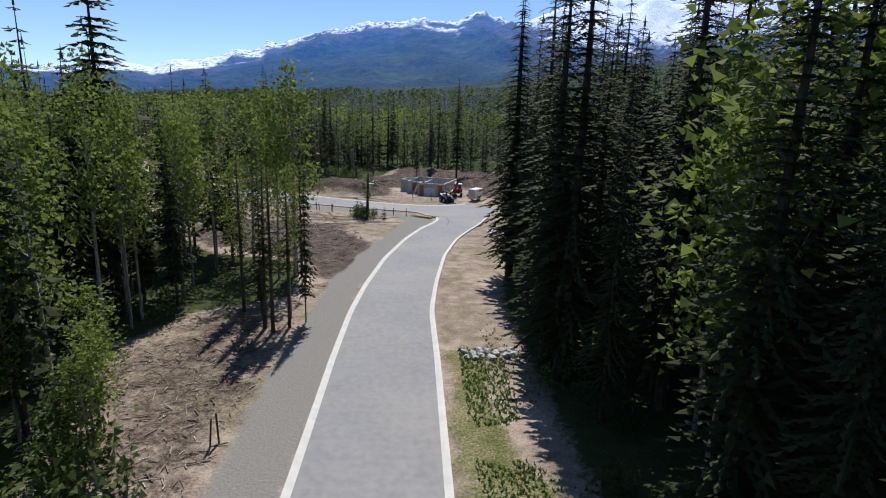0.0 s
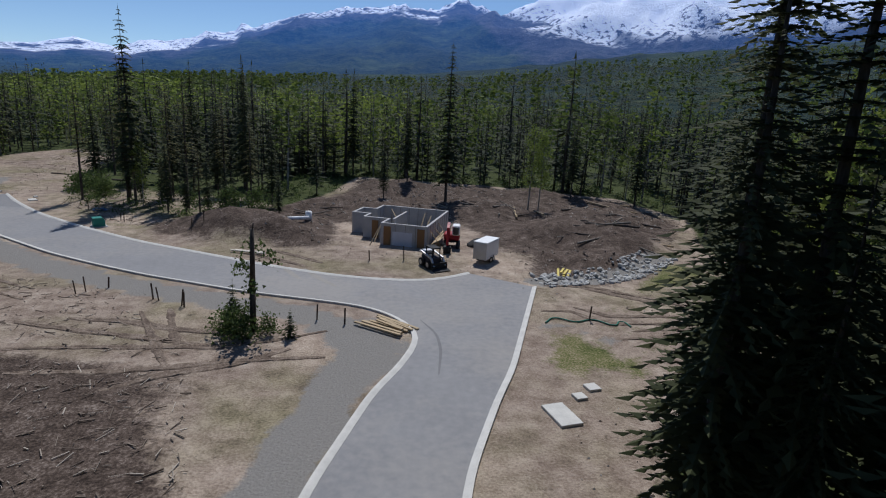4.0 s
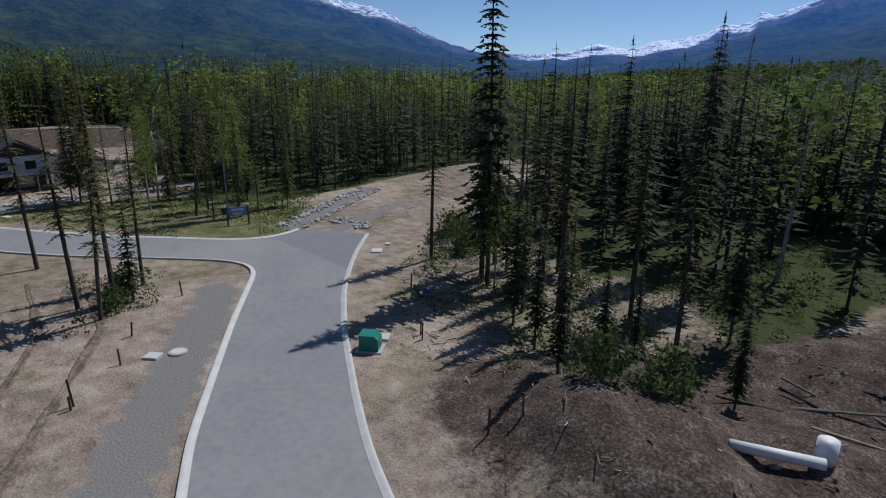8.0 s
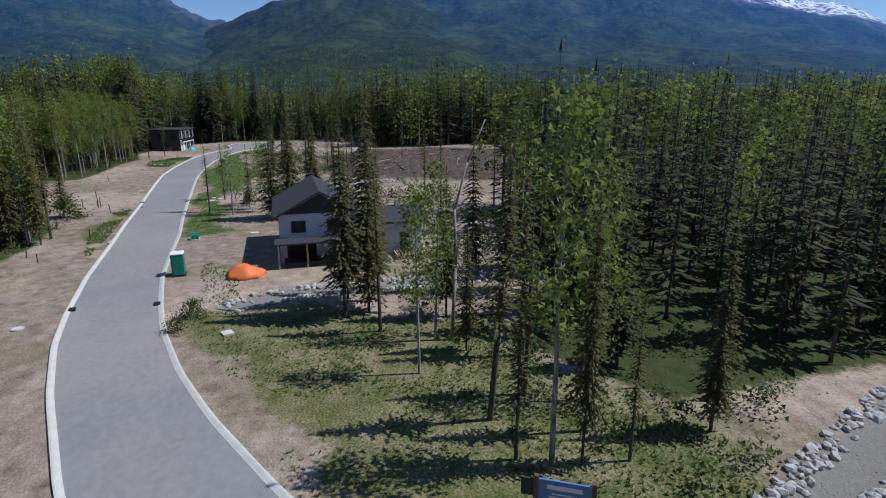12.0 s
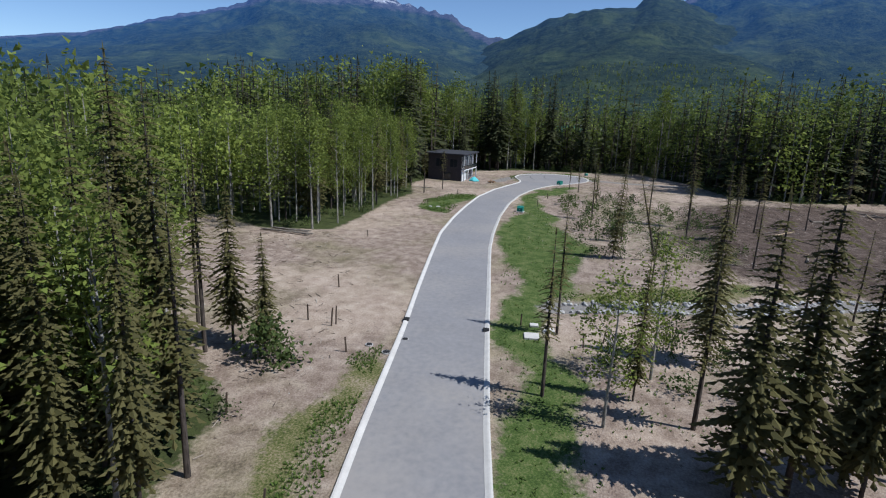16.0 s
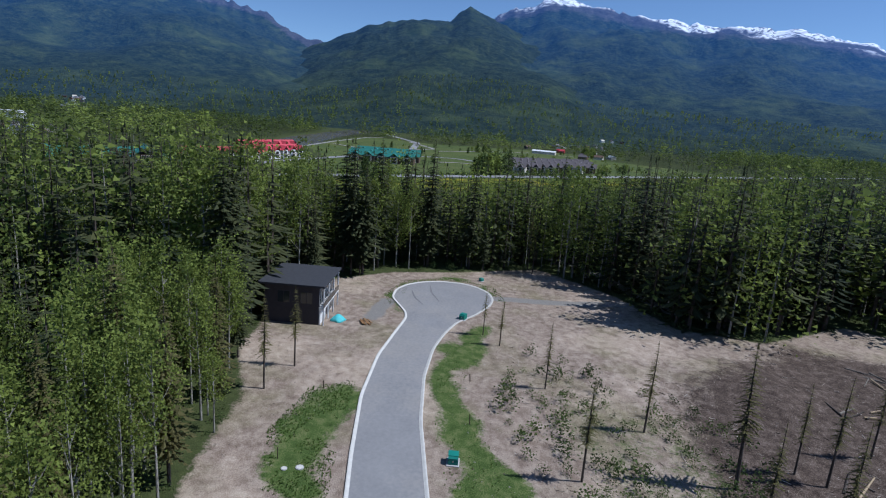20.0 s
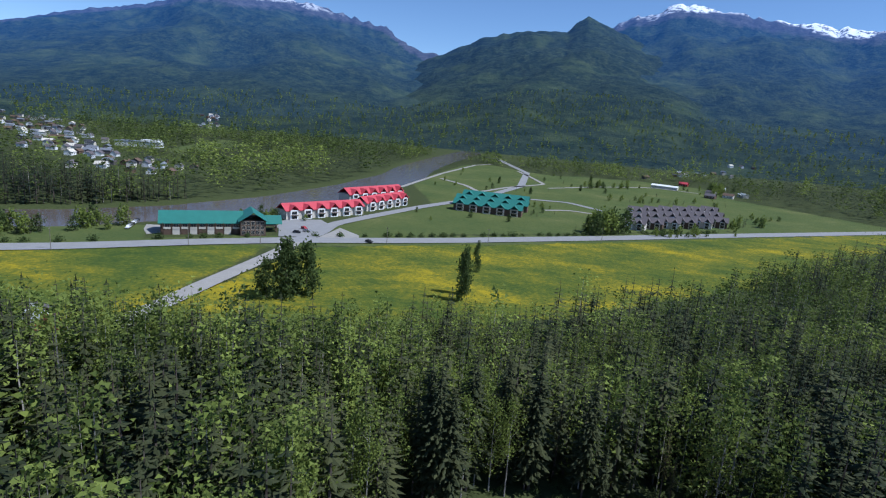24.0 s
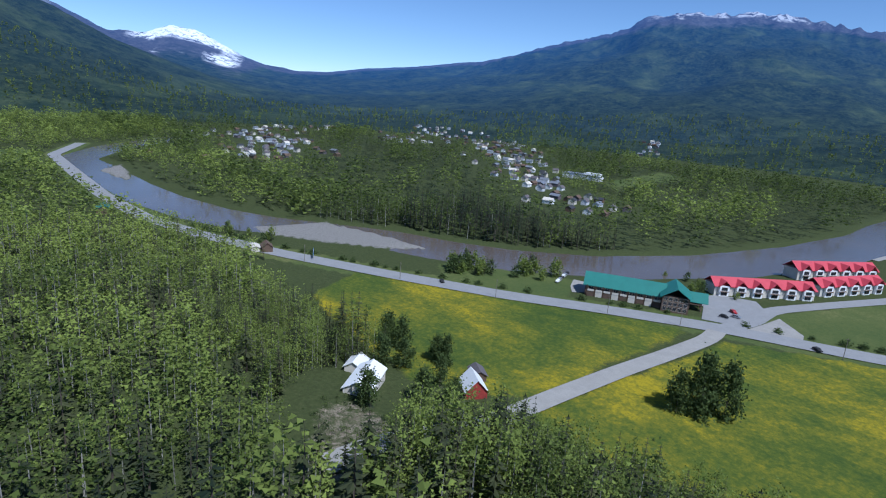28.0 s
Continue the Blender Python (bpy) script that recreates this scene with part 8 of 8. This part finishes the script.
def tufts():
    """Tufts of grass on the verges."""
    g = np.random.default_rng(62)
    V, T = [], []
    for poly, n in [(p, 1500) for i, p in enumerate(GREENS) if i not in (6, 7)] + [([(-99.8, 107.1), (-112.6, 104.6), (-110.6, 108.9), (-99.9, 110.4)], 250), ([(-66.3, 130.3), (-94, 115.5), (-95.9, 128.3), (-79.3, 139.6), (-71.1, 141.5)], 1200), ([(-136.7, 101.3), (-168.2, 107.5), (-166.9, 127.6), (-140.3, 131.1)], 900), ([(5, 12), (6.5, 40), (3, 40), (2, 12)], 250)]:
        p = np.array(poly)
        x, y = g.uniform(p[:, 0].min(), p[:, 0].max(), n * 3), g.uniform(p[:, 1].min(), p[:, 1].max(), n * 3)
        ok = inside(x, y, poly) & (near_line(x, y, ROAD_MID) > 3.9) & (rough(x, y, 5.0, 8) > -0.25)
        for line in (ROAD_A_L, ROAD_A_R, J1_IN, ROAD_B_L, ROAD_B_R, J2_IN, J2_OUT, J2_R, ROAD_C_L, ROAD_C_R, BULB):
            ok &= near_line(x, y, line) > 0.35
        x, y = x[ok][:n], y[ok][:n]
        z = land(x, y)
        for k in range(4):
            a, h, w = g.uniform(0, 6.28, x.size), g.uniform(0.06, 0.2, x.size), g.uniform(0.03, 0.07, x.size)
            ox, oy = np.cos(a) * w, np.sin(a) * w
            V.append(np.stack([np.stack([x + ox, y + oy, z - 0.02], 1), np.stack([x - ox, y - oy, z - 0.02], 1), np.stack([x + oy * 2.5, y - ox * 2.5, z + h], 1)], 1).reshape(-1, 3))
            T.append(np.repeat(g.random(x.size), 3))
    v = np.concatenate(V)
    me = array_mesh("grass_tufts", v, np.arange(len(v)).reshape(-1, 3), [M_GRASS], None, {"tint": np.concatenate(T)})
    tagged(new("grass_tufts", me), "rough grass tufts on the verges", "grass", kind="stuff")


tufts()


def clods():
    """Loose clods and pebbles on the bare ground."""
    g = np.random.default_rng(63)
    V, Fc = [], []
    octa = np.array([(0.5, 0, 0), (-0.5, 0, 0), (0, 0.5, 0), (0, -0.5, 0), (0, 0, 0.45), (0, 0, -0.3)])
    tri = np.array([(0, 2, 4), (2, 1, 4), (1, 3, 4), (3, 0, 4), (2, 0, 5), (1, 2, 5), (3, 1, 5), (0, 3, 5)])
    x, y = g.uniform(-285, 45, 26000), g.uniform(15, 175, 26000)
    ok = np.max([depth_in(x, y, c) for c in CLEARINGS], axis=0) > 0.5
    ok &= (near_line(x, y, ROAD_MID) > 8) & (rough(x, y, 12, 4) > -0.15)
    x, y = x[ok], y[ok]
    z = land(x, y)
    s = g.uniform(0.07, 0.2, x.size) * np.where(inside(x, y, PIT), 2.2, 1.0)
    jit = octa[None] * g.uniform(0.6, 1.3, (x.size, 6, 1)) * s[:, None, None]
    v = (jit + np.stack([x, y, z + 0.01], 1)[:, None]).reshape(-1, 3)
    f = (tri[None] + (np.arange(x.size) * 6)[:, None, None]).reshape(-1, 3)
    m = Mat("clods_and_pebbles", 0.95)
    m.colour(m.ramp(m.g.outputs["Random Per Island"], [(0.0, (0.1, 0.075, 0.06)), (0.6, (0.27, 0.22, 0.17)), (1.0, (0.45, 0.42, 0.38))]))
    tagged(new("loose_clods", array_mesh("loose_clods", v, f, [m.m])), "loose clods and pebbles on bare ground", "soil", kind="stuff")


clods()


RUTS = [[(-18.8, 90.2), (-16.2, 85.8), (-13.3, 80.7)], [(-17.0, 90.9), (-15.6, 87.6), (-14.2, 84.6)], [(-24, 83.4), (-18.7, 84.0), (-15.5, 84.2), (-11.5, 84.4), (-8.4, 85.4), (-5.0, 87.3)], [(-22, 80.2), (-16.4, 80.8), (-13.7, 81.2), (-10.4, 82.3), (-7.8, 82.6), (-4.6, 83.0)],
        [(-26, 87.6), (-20.4, 86.3), (-16.7, 85.6), (-11.9, 84.5)], [(-16, 78.4), (-13.2, 80.4), (-9.7, 81.9), (-7.0, 84.2)], [(-23, 88.6), (-19, 88.2), (-14.5, 87), (-10.5, 86.2)],
        [(11.5, 92.3), (14.1, 92.3), (15.2, 90.6), (16.6, 89.8), (24.2, 90.0)], [(13.5, 99.5), (18.6, 98.4), (23.1, 95.8), (25.2, 93.6), (27.6, 91.6)], [(14.5, 93.3), (16.9, 91.4), (23.6, 91.5)], [(17.5, 88.3), (21.1, 89.0), (25.7, 88.1)],
        [(14.9, 100.2), (18.2, 97.6), (22.4, 95.0), (28, 94)], [(16, 86.6), (19.5, 87.3), (24, 86)], [(-7.5, 104.5), (-10, 106.5), (-13.5, 109)], [(-9, 103.2), (-11.5, 105), (-15, 107)],
        [(-30, 95), (-40, 101), (-50, 107), (-60, 109)], [(-28, 92), (-40, 98), (-52, 104), (-64, 106)]]


def rut(line, seed):
    """A pressed wheel track with crumbled rims, broken along its length."""
    g = np.random.default_rng(seed)
    p = resample(line, 0.3)
    t = np.gradient(p, axis=0)
    t /= np.linalg.norm(t, axis=1)[:, None] + 1e-9
    nrm = np.stack([-t[:, 1], t[:, 0]], 1)
    n = len(p)
    end = np.sin(np.linspace(0.06, math.pi - 0.06, n)) ** 0.4
    wide = (0.24 + 0.1 * rough(p[:, 0], p[:, 1], 2.2, seed, 3)) * end
    rows = []
    for u, h in ((-1.35, -0.03), (-1.0, 0.075), (-0.5, 0.02), (0.0, 0.012), (0.5, 0.02), (1.0, 0.07), (1.35, -0.03)):
        q = p + nrm * (u * wide * (1 + g.uniform(-0.22, 0.22, n)))[:, None]
        rows.append(np.column_stack([q, land(q[:, 0], q[:, 1]) + 0.02 + h * end * g.uniform(0.5, 1.25, n)]))
    me = array_mesh("wheel_track", np.stack(rows, 1).reshape(-1, 3), grid_faces(n, 7), [M_RUT], None, None, True)
    tagged(new("wheel_track", me), "pressed wheel track with crumbled rims in bare soil", "track", "wheel tracks", "structure")


def rut_material():
    m = Mat("pressed_damp_soil", 1.0, 0, 0.1)
    a, b = m.noise(0.9, 6, 0.7), m.noise(7.0, 4, 0.65)
    both = m.mix(0.45, a, b)
    m.colour(m.ramp(both, [(0.38, (0.09, 0.066, 0.052)), (0.5, (0.17, 0.13, 0.102)), (0.62, (0.31, 0.25, 0.2))])).bump(b, 0.8, 0.06)
    return m.m


M_RUT = rut_material()
for i, line in enumerate(RUTS):
    rut(line, i + 3)


def road_mark(line, w, material, label):
    a, b = band_fine(line, w)
    strip("tyre_mark", a, b, material, ROAD_LIFT + 0.006, label, 30, "structure", "road mark", 1)


def band_fine(line, w):
    p = resample(line, 0.6)
    t = np.gradient(p, axis=0)
    t /= np.linalg.norm(t, axis=1)[:, None] + 1e-9
    n = np.stack([-t[:, 1], t[:, 0]], 1)
    k = (w * np.sin(np.linspace(0.1, 3.04, len(p))) ** 0.5)[:, None]
    return p + n * k, p - n * k


M_DUST = asphalt("dusty_asphalt", (0.24, 0.225, 0.2), (0.34, 0.315, 0.285))
M_SKID = asphalt("rubbed_asphalt", (0.14, 0.138, 0.14), (0.21, 0.205, 0.205))
road_mark([(-11, 102.6), (-10, 100.8), (-8.8, 98.9)], 0.3, M_DUST, "pale dusty track on the asphalt")
road_mark([(-8.9, 102.2), (-7.4, 99.6), (-5.4, 97)], 0.3, M_DUST, "pale dusty track on the asphalt")
road_mark([(2.4, 80.6), (2.8, 84.2), (2.7, 87), (1.6, 89.6)], 0.1, M_SKID, "dark curved tyre mark on the asphalt")
road_mark([(-263.2, 82.3), (-258.9, 82.9), (-254.6, 84.6)], 0.18, M_SKID, "dark curved tyre mark on the turning circle")
road_mark([(-267.2, 85.9), (-262.4, 86.1), (-257.2, 87.5)], 0.18, M_SKID, "dark curved tyre mark on the turning circle")
road_mark([(-2.7, 37.2), (-3.1, 36.3), (-3.3, 35.8)], 0.12, M_DUST, "short pale chalk mark on the asphalt")
